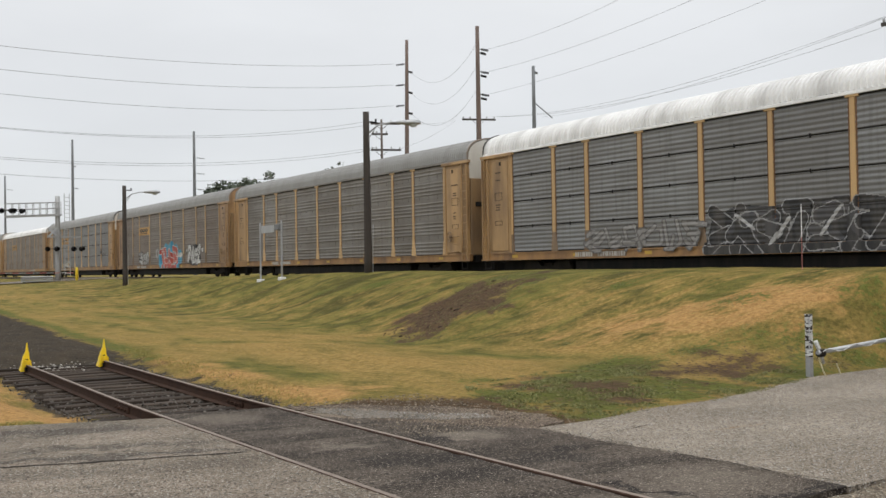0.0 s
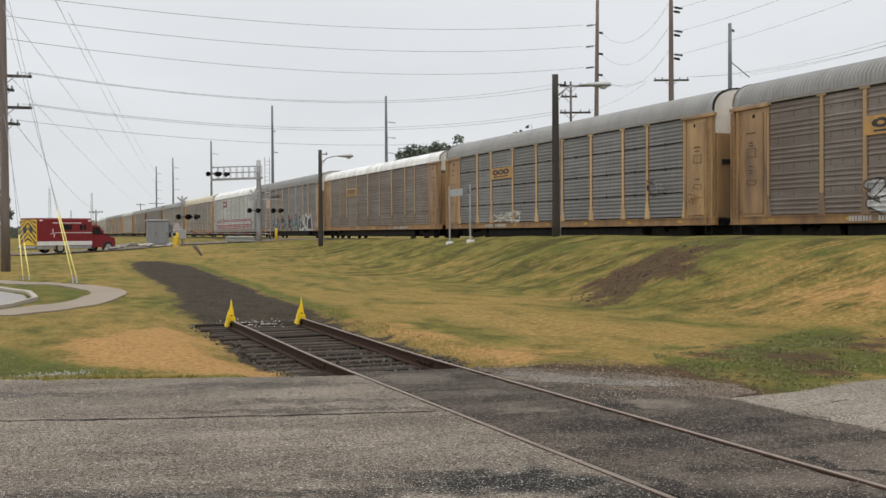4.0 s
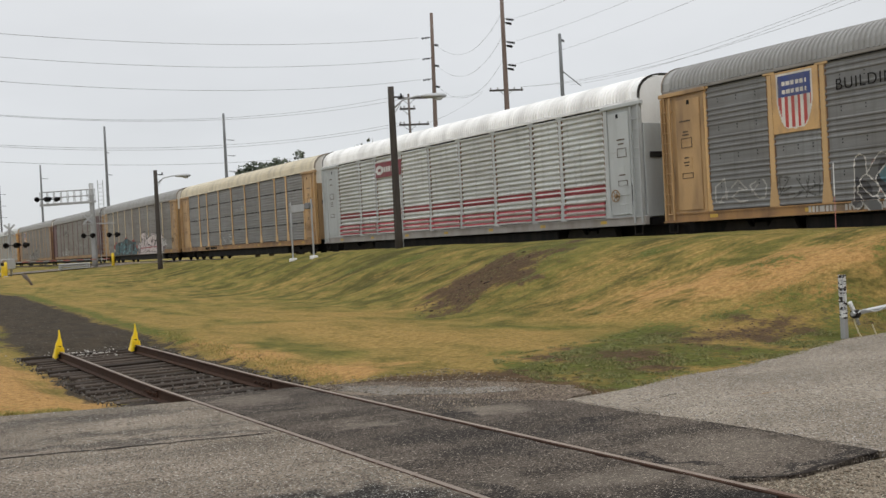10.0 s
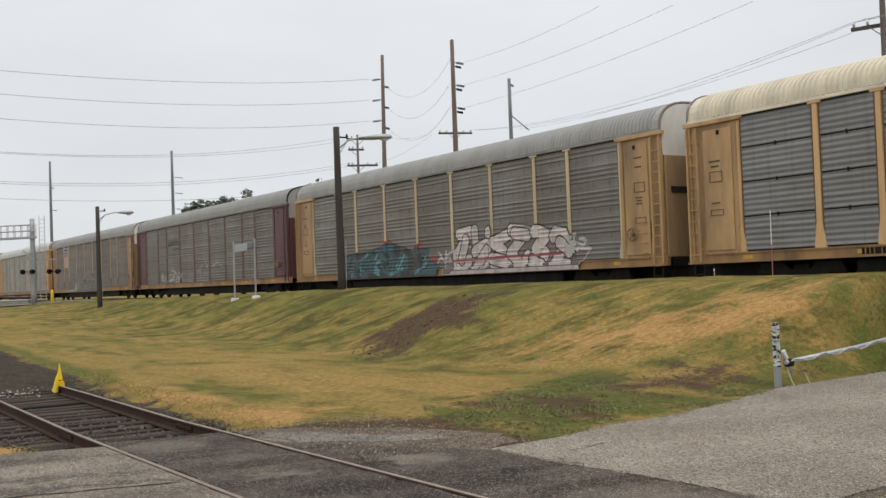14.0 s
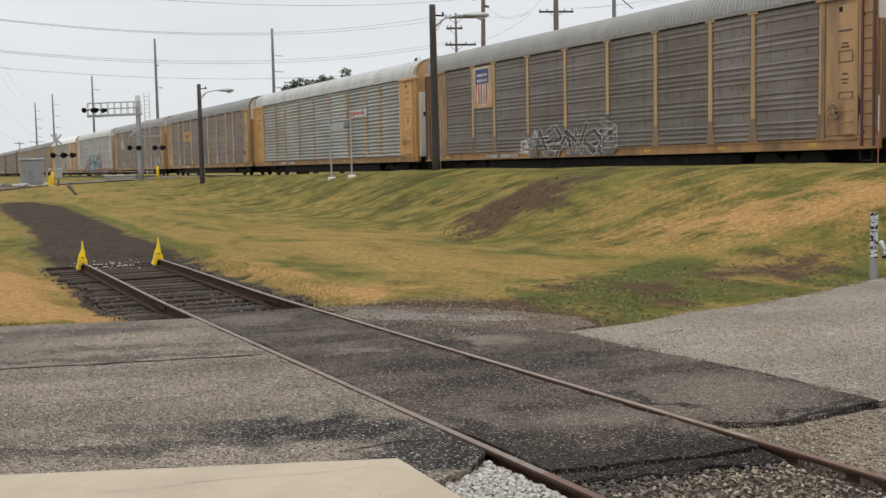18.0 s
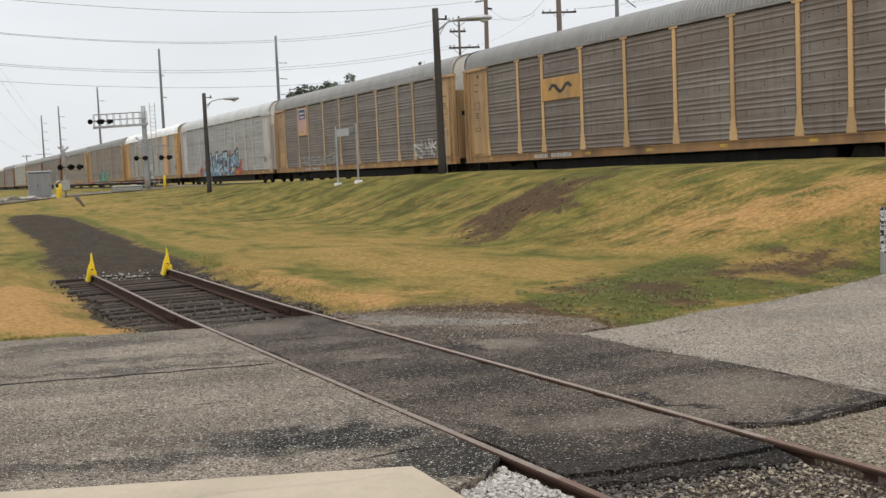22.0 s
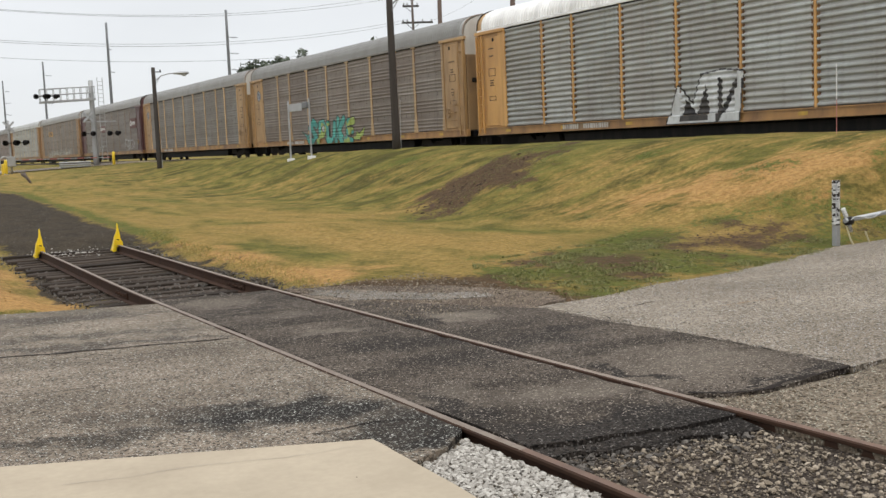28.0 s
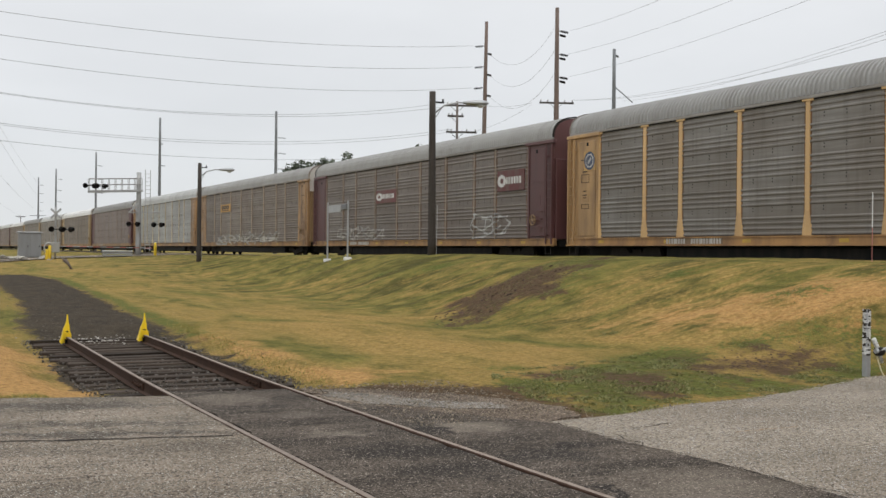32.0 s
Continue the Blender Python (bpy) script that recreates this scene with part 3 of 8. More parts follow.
def put(name, mesh, mats, parent=None, at=(0, 0, 0), label="", turn=0.0):
    """Links a mesh as one object with its own materials, under a thing or a part."""
    mats = mats if isinstance(mats, (list, tuple)) else [mats]
    if isinstance(mesh, Build):
        mesh = mesh.mesh(name)
    while len(mesh.materials) < len(mats):
        mesh.materials.append(None)
    ob = new(name, mesh)
    for slot, m in zip(ob.material_slots, mats):
        slot.link = "OBJECT"
        slot.material = MATS[m] if isinstance(m, str) else m
    ob.location = at
    if turn:
        ob.rotation_euler = (0, 0, radians(turn))
    ob.parent = parent
    return tagged(ob, label) if label else ob


def thing(name, at, label, category, group="", turn=0.0):
    ob = new(name)
    ob.location, ob.empty_display_size = at, 0.3
    ob.rotation_euler = (0, 0, radians(turn))
    return tagged(ob, label, category, group)




def step(a, b, x):
    t = min(1.0, max(0.0, (x - a) / (b - a)))
    return t * t * (3 - 2 * t)


def lerp(pts, x):
    for (a, u), (b, v) in zip(pts, pts[1:]):
        if x <= b:
            return u + (v - u) * max(0.0, (x - a) / (b - a))
    return pts[-1][1]


# ---- the lie of the land ----
RAIL_Z = 1.30                          # main line: top of rail
SLANT = 0.0079                         # the main line closes in slowly on the spur


def track_x(y):
    """The middle of the main track."""
    return 21.89 - SLANT * (y - 32)


TRACK_X = track_x(97)


def road_z(y):
    return -0.0094 * (min(y, 19.0) - 6)


def street_z(x):
    return lerp([(-60, -0.1), (-8, 0.08), (-2, 0.2), (3, 0.45), (8, 0.85), (16, 1.12), (19, 1.26), (60, 1.26)], x)


DRIVE = [(3.0, 9.35), (4.0, 9.45), (5.1, 9.8), (6.1, 9.87), (7.65, 10.3), (9.5, 11.0), (11.6, 11.2), (14.8, 11.75), (40, 17)]      # the grass edge of the drive


def drive_y(x):
    return lerp(DRIVE, x)


def land(x, y):
    """The height of the turf."""
    near = road_z(y) - 0.01
    if x > 3 and y < 20:
        near += 0.1 * step(drive_y(x) + 0.1, drive_y(x) + 2.0, y) * step(3, 6, x)
    far = step(44, 88, y)
    base = near * (1 - far) + street_z(x) * far - 0.03 * far
    toe, crest = lerp([(12, 8.6), (22, 8.8), (31, 10.4), (49, 12.0), (80, 12.6), (400, 13)], y), lerp([(0, 1.6), (40, 1.6), (55, 1.49), (83, 1.26), (100, 1.2), (900, 1.2)], y)
    up = step(toe - 0.6, toe + 5.6, x)
    if x > 3 and y < 20:
        up *= step(drive_y(x) - 0.1, drive_y(x) + 3.2 - 2.3 * step(9, 14, x), y)
    z = base + (crest - base) * up if crest > base else base
    if x > 17.2:
        z += (RAIL_Z - 0.42 - z) * step(17.2, 19.0, x)
    if x > 26:
        z += 0.25 * step(26, 40, x)
    rough = 0.05 * noise.noise((x * 0.5, y * 0.35, 3.1)) + 0.02 * noise.noise((x * 1.7, y * 1.3, 9.0))
    if 8 < x < 16:                           # slanting gullies in the bank
        a, c = 0.84 * x - 0.54 * y, 0.54 * x + 0.84 * y
        rough += (0.13 * noise.noise((a * 0.16, c * 0.62, 1.7)) + 0.05 * noise.noise((a * 0.3, c * 1.7, 4.7))) * up * (1 - up) * 4
    if -1.6 < x < 3.1 and 12.6 < y < 27:     # the open ties lie in a shallow cut
        z -= 0.17 * step(-1.5, -0.8, x) * (1 - step(2.2, 3.0, x)) * step(13.0, 13.5, y) * (1 - step(23.8, 26.5, y))
    calm = step(12.6, 15, y) if x < 4 else step(drive_y(x), drive_y(x) + 1.6, y)
    return z + rough * calm


def inside(pts, x, y):
    r, j = False, len(pts) - 1
    for i, (xi, yi) in enumerate(pts):
        xj, yj = pts[j]
        if (yi > y) != (yj > y) and x < (xj - xi) * (y - yi) / (yj - yi) + xi:
            r = not r
        j = i
    return r


def edge_gap(pts, x, y):
    """The signed distance to an outline: positive inside."""
    d = 1e9
    for (ax, ay), (bx, by) in zip(pts, pts[1:] + pts[:1]):
        ux, uy = bx - ax, by - ay
        t = min(1, max(0, ((x - ax) * ux + (y - ay) * uy) / (ux * ux + uy * uy + 1e-9)))
        d = min(d, math.hypot(x - ax - t * ux, y - ay - t * uy))
    return d if inside(pts, x, y) else -d


SCAR = [(9.1, 23.5), (9.6, 25.3), (10.75, 26.3), (11.7, 26.4), (12.65, 26.5), (13.3, 26.0), (13.5, 24.8), (13.4, 23.4), (12.7, 22.9), (12.1, 22.7), (11.4, 22.4), (11.0, 22.5), (10.4, 23.0), (9.5, 22.6)]
CINDER = [(-0.45, 14.4), (-0.72, 16.2), (-0.75, 18.1), (-0.4, 21.3), (-0.25, 24.0), (-0.58, 25.0), (-0.5, 26.6), (0.13, 32.9), (0.6, 40.5), (0.76, 47.8), (1.0, 56), (1.3, 62.6), (1.9, 66), (3.3, 65), (4.0, 61), (4.13, 57.6), (3.89, 47), (3.36, 38.8), (2.96, 32.9), (2.67, 27.2), (2.52, 23.4), (2.45, 21.4), (2.38, 19.6), (2.36, 17.3), (2.3, 13.4), (0.7, 13)]
BARE = [(8.4, 13.3), (9.3, 13.25), (10.2, 12.5), (9.7, 11.95), (8.9, 11.75), (8.1, 11.5), (7.35, 11.9), (7.25, 12.4)]
GREEN = [(3.8, 9.4), (3.9, 11.0), (4.2, 12.4), (4.6, 13.1), (5.4, 13.35), (7.0, 13.9), (8.3, 14.4), (8.35, 13.4), (7.2, 12.4), (7.3, 11.7), (8.2, 11.3), (9.7, 11.7), (12, 11.8), (30, 14.9)] + [(x, y) for x, y in reversed(DRIVE)][:-1]
CLUMP = [(6.9, 13.9), (7.6, 14.3), (8.5, 14.9), (8.9, 14.3), (8.8, 13.3), (8.2, 13.0), (7.4, 13.3)]
BURNT = [(-0.5, 14.0), (-1.5, 13.8), (-2.4, 14.5), (-3.1, 15.3), (-3.6, 17.0), (-3.4, 19.6), (-2.5, 21.6), (-0.9, 22.4), (-0.7, 21.5), (-0.65, 20), (-0.8, 17)]
BURNT_R = [(2.7, 22.8), (3.1, 21.5), (3.05, 18.4), (3.0, 16.4), (2.95, 15.2), (3.5, 15.2), (3.7, 14.4), (2.9, 13.6), (2.4, 14.0), (2.4, 16.0), (2.42, 18.2), (2.52, 20.4)]
BURNT_B = [(9.9, 17.6), (10.5, 16.8), (11.2, 16.1), (11.8, 15.5), (12.6, 15.0), (12.9, 13.6), (12.2, 12.4), (10.9, 12.7), (10.6, 13.4), (10.4, 14.4), (10.1, 15.0), (9.7, 15.8)]
MOWN = [(3.0, 21.6), (4.0, 20.7), (4.2, 17.6), (4.45, 16.4), (3.25, 15.6), (3.0, 16.8), (2.9, 18.8)]
LUSH_SPOTS = [(10.55, 13.05, 0.7), (11.6, 14.5, 0.6), (9.6, 13.6, 0.5), (11.1, 12.3, 0.5), (12.5, 18.8, 0.5), (9.3, 16.9, 0.25), (11.2, 22.2, 0.5), (12.4, 22.9, 0.6), (13.5, 24.4, 0.8), (13.9, 25.6, 0.7), (14.3, 34.0, 0.8), (13.6, 38.0, 0.7)]
LEAFY = [(-5.6, 20.7), (-4.8, 19.4), (-4.1, 17.1), (-3.6, 15.6), (-3.2, 14.9), (-2.6, 14.4), (-3.2, 14.2), (-4.3, 14.5), (-4.9, 15.2), (-5.3, 18.0)]
TOE_A = [(5.6, 27.3), (7.0, 26.0), (8.4, 24.2), (9.0, 21.9), (9.2, 19.0)]
TOE_B = [(7.5, 60.0), (7.6, 46.0), (7.9, 39.0), (8.3, 29.2)]
BAND = [(7.4, 18.4), (7.9, 17.2), (8.5, 16.0), (8.9, 15.0)]
PATH_OUT = [(-20, 16.5), (-9, 22.6), (-5.8, 25.6), (-3.9, 27.4), (-2.4, 29.8), (-1.5, 32.6), (-1.05, 36), (-1.4, 39.4), (-2.6, 42.4), (-5, 46.6), (-8.5, 52.5), (-14, 60), (-24, 72)]
PATH_IN = [(-24, 69.5), (-14.6, 57.6), (-9.0, 50), (-5.7, 45.5), (-3.4, 42.0), (-2.45, 39.0), (-2.15, 36), (-2.5, 33.2), (-3.25, 30.9), (-4.7, 28.6), (-6.5, 27.0), (-9.6, 24.4), (-20, 18.6)]
LOT = [(-30, 15), (-9.6, 25.0), (-6.2, 27.4), (-4.7, 30.0), (-4.1, 33.2), (-4.3, 36.6), (-5.3, 39.6), (-7.5, 43.0), (-14, 50), (-30, 60)]
PATH_RING = [(-30, 15)] + PATH_IN[::-1] + [(-30, 72)]


def line_gap(pts, x, y):
    """The distance to an open line."""
    d = 1e9
    for (ax, ay), (bx, by) in zip(pts, pts[1:]):
        ux, uy = bx - ax, by - ay
        t = min(1, max(0, ((x - ax) * ux + (y - ay) * uy) / (ux * ux + uy * uy)))
        d = min(d, math.hypot(x - ax - t * ux, y - ay - t * uy))
    return d


def masks(x, y):
    """What grows where: dry, bare, cinder, burnt, lush and bank, each 0 to 1."""
    if not (-25 < x < 30 and 3 < y < 130):
        return 0.35, 0.0, 0.0, 0.0, 0.0, 0.0
    nz = noise.noise((x * 0.35, y * 0.3, 5.0))
    n2 = noise.noise((x * 1.3, y * 0.9, 2.0))
    n3 = noise.noise((x * 0.95, y * 0.12, 12.0))          # swaths left by the mower
    n4 = noise.noise((x * 3, y * 3, 1.0))
    bank = step(8.6, 10.4, x) * (step(drive_y(x) + 0.4, drive_y(x) + 1.6, y) if y < 20 else 1.0)
    level = lerp([(10, 0.66), (20, 0.68), (27, 0.62), (45, 0.52), (130, 0.46)], y) if x > 0 else lerp([(13, 0.62), (22, 0.56), (30, 0.48), (60, 0.42), (130, 0.4)], y)
    side = lerp([(10, 0.42), (12.4, 0.5), (14, 0.68), (18, 0.57), (21.5, 0.36), (28, 0.25), (40, 0.27), (60, 0.35), (130, 0.4)], y) - 0.2 * step(12.6, 14.6, x)
    dry = level * (1 - bank) + side * bank + 0.16 * nz + 0.3 * n3 * (1 - bank)
    bare = cinder = burnt = lush = 0.0
    if 2 < x < 10 and y < 62:
        wide = 0.4 + 0.02 * max(0, y - 20)
        dry -= 0.34 * max(0.0, 1 - line_gap(TOE_A, x, y) / wide) + 0.25 * max(0.0, 1 - line_gap(TOE_B, x, y) / 1.2)
        dry -= 0.4 * max(0.0, 1 - line_gap(BAND, x, y) / 0.5)
        if y < 24:
            dry -= 0.45 * max(0.0, min(1.0, 0.35 + 1.6 * edge_gap(MOWN, x, y) + 0.3 * n2))
    if 7 < x < 17 and 20 < y < 31:
        bare = 0.47 + 0.6 * edge_gap(SCAR, x, y) + 0.9 * n2 + 0.6 * n4
        lush = 0.62 - 0.5 * abs(edge_gap(SCAR, x, y) + 0.1) + 0.4 * n2 if y < 25.5 or x > 12.5 else 0.0
    if 3 < x < 12 and 10 < y < 15:
        bare = min(0.8, max(0.44 + 0.45 * edge_gap(BARE, x, y) + 0.5 * n2 + 0.3 * n4, 0.18 + 0.3 * edge_gap(GREEN, x, y) - 0.6 * n2))
    if 1.4 < x < 5 and 9 < y < 15:
        bare = max(bare, 0.5 + 1.1 * edge_gap([(1.4, 9), (1.4, 13.5), (2.6, 13.3), (3.7, 12.5), (4.1, 11.6), (4.1, 10.4), (3.6, 9)], x, y) + 0.3 * n2)
    if -4 < x < 8 and 12 < y < 75:
        g = edge_gap(CINDER, x, y) + 0.22 * n2 + (0.5 * noise.noise((x * 2.4, y * 2.0, 7.0)) if y < 24 else 0.1 * n4)
        cinder = 0.5 + 0.8 * g
        if y > 23 and x > 1.5:
            lush = max(lush, 0.85 - 1.2 * abs(g + 0.3))
        elif y > 25:
            lush = max(lush, 0.55 - 1.2 * abs(g + 0.25))
    if y < 26:
        burnt = 0.4 + 0.9 * max(edge_gap(BURNT, x, y), edge_gap(BURNT_R, x, y)) + 0.5 * n2
        if x > 9:
            burnt = max(burnt, 0.45 + 0.5 * edge_gap(BURNT_B, x, y) + 0.6 * n2)
    if y < 20 and x > 2:
        lush = max(lush, 0.42 + 0.22 * step(6.5, 8.5, x) + 0.6 * edge_gap(GREEN, x, y) + 0.8 * n2 + 0.3 * n4, 0.6 + 0.9 * edge_gap(CLUMP, x, y) + 0.3 * n2)
    for cx, cy, cr in LUSH_SPOTS:
        d = math.hypot(0.74 * (x - cx) - 0.67 * (y - cy), 2.2 * (0.67 * (x - cx) + 0.74 * (y - cy))) / (1.5 * cr)
        if d < 1.6:
            lush = max(lush, 0.85 - 0.55 * d + 0.5 * n2)
    if x < -1.5 and y < 22:
        lush = max(lush, 0.75 + 0.9 * edge_gap(LEAFY, x, y) + 0.35 * n2)
    if x < -0.5 and 22 < y < 46:
        e = abs(edge_gap(PATH_OUT + PATH_IN, x, y))
        lush = max(lush, 0.35 - 0.9 * e + 0.4 * n2, 0.68 + 0.5 * n2 if inside(PATH_RING, x, y) else 0.0)
    return tuple(max(0.0, min(1.0, q)) for q in (dry, bare, cinder, burnt, lush, bank))


def axis_steps(stops):
    """Grid lines from (from, to, step) stretches."""
    out = []
    for a, b, s in stops:
        k = max(1, round((b - a) / s))
        out += [a + (b - a) * i / k for i in range(k)]
    return out + [stops[-1][1]]


def build_ground():
    xs = axis_steps([(-900, -200, 140), (-200, -60, 28), (-60, -20, 4), (-20, -6, 0.7), (-6, 10, 0.22), (10, 17, 0.3), (17, 26, 0.8), (26, 60, 5), (60, 200, 28), (200, 900, 140)])
    ys = axis_steps([(-400, -60, 60), (-60, -4, 7), (-4, 9.6, 0.6), (9.6, 30, 0.22), (30, 60, 0.5), (60, 110, 1.2), (110, 200, 10), (200, 600, 60), (600, 2400, 300)])
    nx, ny = len(xs), len(ys)
    road_like = [(-60, -70), (-60, 21.8), (-6.4, 21.2), (-5.6, 20.1), (-5.15, 17.5), (-4.75, 14.6), (-2.8, 13.75), (-0.9, 13.1), (0, 12.9), (1.6, 12.9)] + [(x, y - 0.12) for x, y in DRIVE] + [(40, -70)]
    v, att = [], {k: np.zeros(nx * ny, np.float32) for k in MASKS}
    for j, y in enumerate(ys):
        for i, x in enumerate(xs):
            z, k = land(x, y), j * nx + i
            if -60 < x < 40 and -70 < y < 22 and inside(road_like, x, y):
                z -= 0.16
            if 88 < y < 106 and -60 < x < 19:
                z = min(z, street_z(x) - 0.05)
            if -30 < x < 0 and 15 < y < 74 and max(edge_gap(LOT, x, y) + 0.15, edge_gap(PATH_OUT + PATH_IN, x, y)) > 0.2:
                z -= 0.3
            v.append((x, y, z))
            for key, q in zip(MASKS, masks(x, y)):
                att[key][k] = q
    f = [(j * nx + i, j * nx + i + 1, (j + 1) * nx + i + 1, (j + 1) * nx + i) for j in range(ny - 1) for i in range(nx - 1)]
    me = bpy.data.meshes.new("ground")
    me.from_pydata(v, [], f)
    for key, values in att.items():
        me.attributes.new(key, "FLOAT", "POINT").data.foreach_set("value", values)
    me.polygons.foreach_set("use_smooth", [True] * len(f))
    me.materials.append(MATS["ground"])
    return tagged(new("ground", me), "half-dry mown grass with straw patches, bare earth and a cinder strip", "ground", kind="structure")


ground = build_ground()


def ragged(pts, gap=0.14, by=0.018, seed=1.0):
    """An outline with more points and a slightly broken edge."""
    out = []
    for (ax, ay), (bx, by_) in zip(pts, pts[1:] + pts[:1]):
        d = math.hypot(bx - ax, by_ - ay)
        k = max(1, int(d / gap)) if d < 40 else 1
        for i in range(k):
            x, y = ax + (bx - ax) * i / k, ay + (by_ - ay) * i / k
            out.append((x + by * noise.noise((x * 5, y * 5, seed)), y + by * noise.noise((x * 5, y * 5, seed + 7))))
    return out


def sheet(name, pts, zf, mat, label, category, thick=0.05, by=0.018, kind="structure", mats=None):
    """A slab with the given outline, laid on a plane."""
    from mathutils.geometry import tessellate_polygon
    pts = ragged(pts, by=by) if by else pts
    top = [(x, y, zf(x, y)) for x, y in pts]
    n = len(top)
    me = bpy.data.meshes.new(name)
    tris = [tuple(t) for t in tessellate_polygon([[Vector((x, y, 0)) for x, y in pts]])]
    low = [(x, y, z - thick) for x, y, z in top]
    me.from_pydata(top + low, [], tris + [(i, (i + 1) % n, n + (i + 1) % n, n + i) for i in range(n)])
    bm = bmesh.new()
    bm.from_mesh(me)
    bmesh.ops.recalc_face_normals(bm, faces=bm.faces)
    for fc in bm.faces:
        if abs(fc.normal.z) > 0.7 and fc.normal.z < 0:
            fc.normal_flip()
    bm.to_mesh(me)
    bm.free()
    me.materials.append(MATS[mat])
    return tagged(new(name, me), label, category, kind=kind)


def rz(x, y):
    return road_z(y)


road = sheet("road", [(-40, 7.5), (-6, 7.2), (-0.56, 5.2), (-0.3, 5.33), (-0.042, 5.6), (-0.042, 13.0), (-0.9, 13.25), (-2.7, 13.9), (-4.6, 14.7), (-5.0, 17.5), (-5.45, 20.2), (-6.3, 21.4), (-40, 22)],
             rz, "asphalt", "worn grey asphalt road with damp stains", "road")
sheet("road_between_rails", [(0.062, 5.1), (0.55, 4.98), (1.445, 4.85), (1.445, 13.15), (0.062, 13.35)], lambda x, y: road_z(y) - 0.006, "asphalt_dark",
                     "dark patched asphalt between the rails", "road", by=0.05)
road_patch = sheet("road_patch", [(1.545, 5.42), (1.77, 5.22), (2.06, 5.16), (2.51, 5.22), (3.02, 5.33), (3.05, 6.34), (3.04, 7.35), (2.98, 8.08), (3.0, 9.2), (2.5, 10.1), (1.545, 11.8)], lambda x, y: road_z(y) + 0.004, "asphalt_dark",
                   "dark asphalt patch beside the rail", "road")
sheet("road_side", [(3.02, 5.3), (3.04, 6.34), (3.03, 7.35), (2.97, 8.08)] + DRIVE[:-1] + [(40, 17.2), (40, 7.2), (14, 6.2), (5, 5.5), (4.3, 5.4)],
                   rz, "asphalt_light", "pale worn asphalt drive", "road")
gravel_bed = sheet("gravel_verge", [(1.5, 5.33), (1.5, -30), (40, -30), (40, 7.3), (14, 6.3), (5, 5.6), (4.3, 5.48), (2.9, 5.2), (2.2, 5.18)], lambda x, y: road_z(y) - 0.02, "gravel_bed", "gravel and earth beside the track", "gravel", by=0.05)
gravel_strip = sheet("gravel_strip", [(1.58, 11.6), (2.2, 10.5), (2.9, 9.3), (3.6, 9.6), (3.75, 10.3), (3.3, 11.6), (2.4, 12.6), (1.58, 13.1)], lambda x, y: road_z(y) + 0.001, "verge_dirt", "brown gravel strip between asphalt and grass", "gravel", by=0.16)
gravel_patch = sheet("gravel_patch", [(1.64, 12.2), (1.9, 11.3), (2.5, 10.7), (3.1, 10.3), (3.3, 10.6), (2.8, 11.2), (2.3, 12.0), (1.8, 12.7)], lambda x, y: road_z(y) + 0.006, "gravel_pale", "pale grey gravel patch beside the rail", "gravel", by=0.2)
track_bed = sheet("track_bed", [(-0.14, 5.35), (-0.14, -30), (1.64, -30), (1.64, 4.95)], lambda x, y: road_z(y) - 0.07, "dark_soil", "gravel bed between the spur rails", "gravel", by=0.0)
tar_lip = sheet("tar_lip", [(0.06, 5.36), (0.35, 5.3), (0.7, 5.2), (1.05, 5.13), (1.445, 5.1), (1.445, 4.82), (1.0, 4.88), (0.55, 4.95), (0.06, 5.06)], lambda x, y: road_z(y) - 0.002, "lip_soil", "tar-black broken edge of the asphalt between the rails", "road", by=0.09)
lip_fines = sheet("lip_fines", [(0.06, 5.02), (0.55, 4.92), (1.445, 4.8), (1.445, 4.62), (1.1, 4.7), (0.75, 4.76), (0.4, 4.84), (0.06, 4.9)], lambda x, y: road_z(y) - 0.06 + 0.04 * step(4.76, 4.98, y + 0.16 * (x - 0.06)), "lip_soil", "black oily grit banked against the broken asphalt lip", "gravel", by=0.1)
sheet("gravel_shoulder", [(-0.05, 5.66), (-0.3, 5.4), (-0.57, 5.24), (-0.62, 4.6), (-0.9, 0), (-0.9, -30), (-0.12, -30)], lambda x, y: road_z(y) - 0.05, "gravel_bed", "gravel shoulder beside the concrete pad", "gravel", by=0.02)
pad = sheet("concrete_pad", [(-0.60, 5.68), (-0.64, 4.6), (-0.9, 0.0), (-0.9, -30), (-40, -30), (-40, 22.0), (-6.0, 7.95), (-2.77, 6.6), (-1.88, 6.22)], lambda x, y: road_z(y) + 0.02,
            "concrete", "pale buff concrete slab", "pavement", thick=0.16, by=0.004)


def strip(name, pts, width, zf, mat, label, category, seed=1.0):
    """A narrow band on the ground along a line, uneven in width."""
    b = Build()
    line = []
    for (ax, ay), (bx, by_) in zip(pts, pts[1:]):
        k = max(1, int(math.hypot(bx - ax, by_ - ay) / 0.06))
        line += [(ax + (bx - ax) * i / k, ay + (by_ - ay) * i / k) for i in range(k)]
    line.append(pts[-1])
    rows = []
    for i, (x, y) in enumerate(line):
        a, c = line[max(i - 1, 0)], line[min(i + 1, len(line) - 1)]
        d = Vector((c[0] - a[0], c[1] - a[1])).normalized()
        w = width * (0.3 + 1.5 * abs(noise.noise((x * 3, y * 3, seed))) + 0.5 * abs(noise.noise((x * 11, y * 11, seed))))
        s = 0.05 * noise.noise((x * 2.2, y * 2.2, seed + 4)) + 0.035 * noise.noise((x * 8, y * 8, seed + 6))
        x, y = x - d.y * s, y + d.x * s
        rows.append([(x - d.y * w / 2, y + d.x * w / 2, zf(x, y)), (x + d.y * w / 2, y - d.x * w / 2, zf(x, y))])
    for r, q in zip(rows, rows[1:]):
        b.face([r[0], r[1], q[1], q[0]])
    return tagged(put(name, b, mat), label, category, kind="structure")


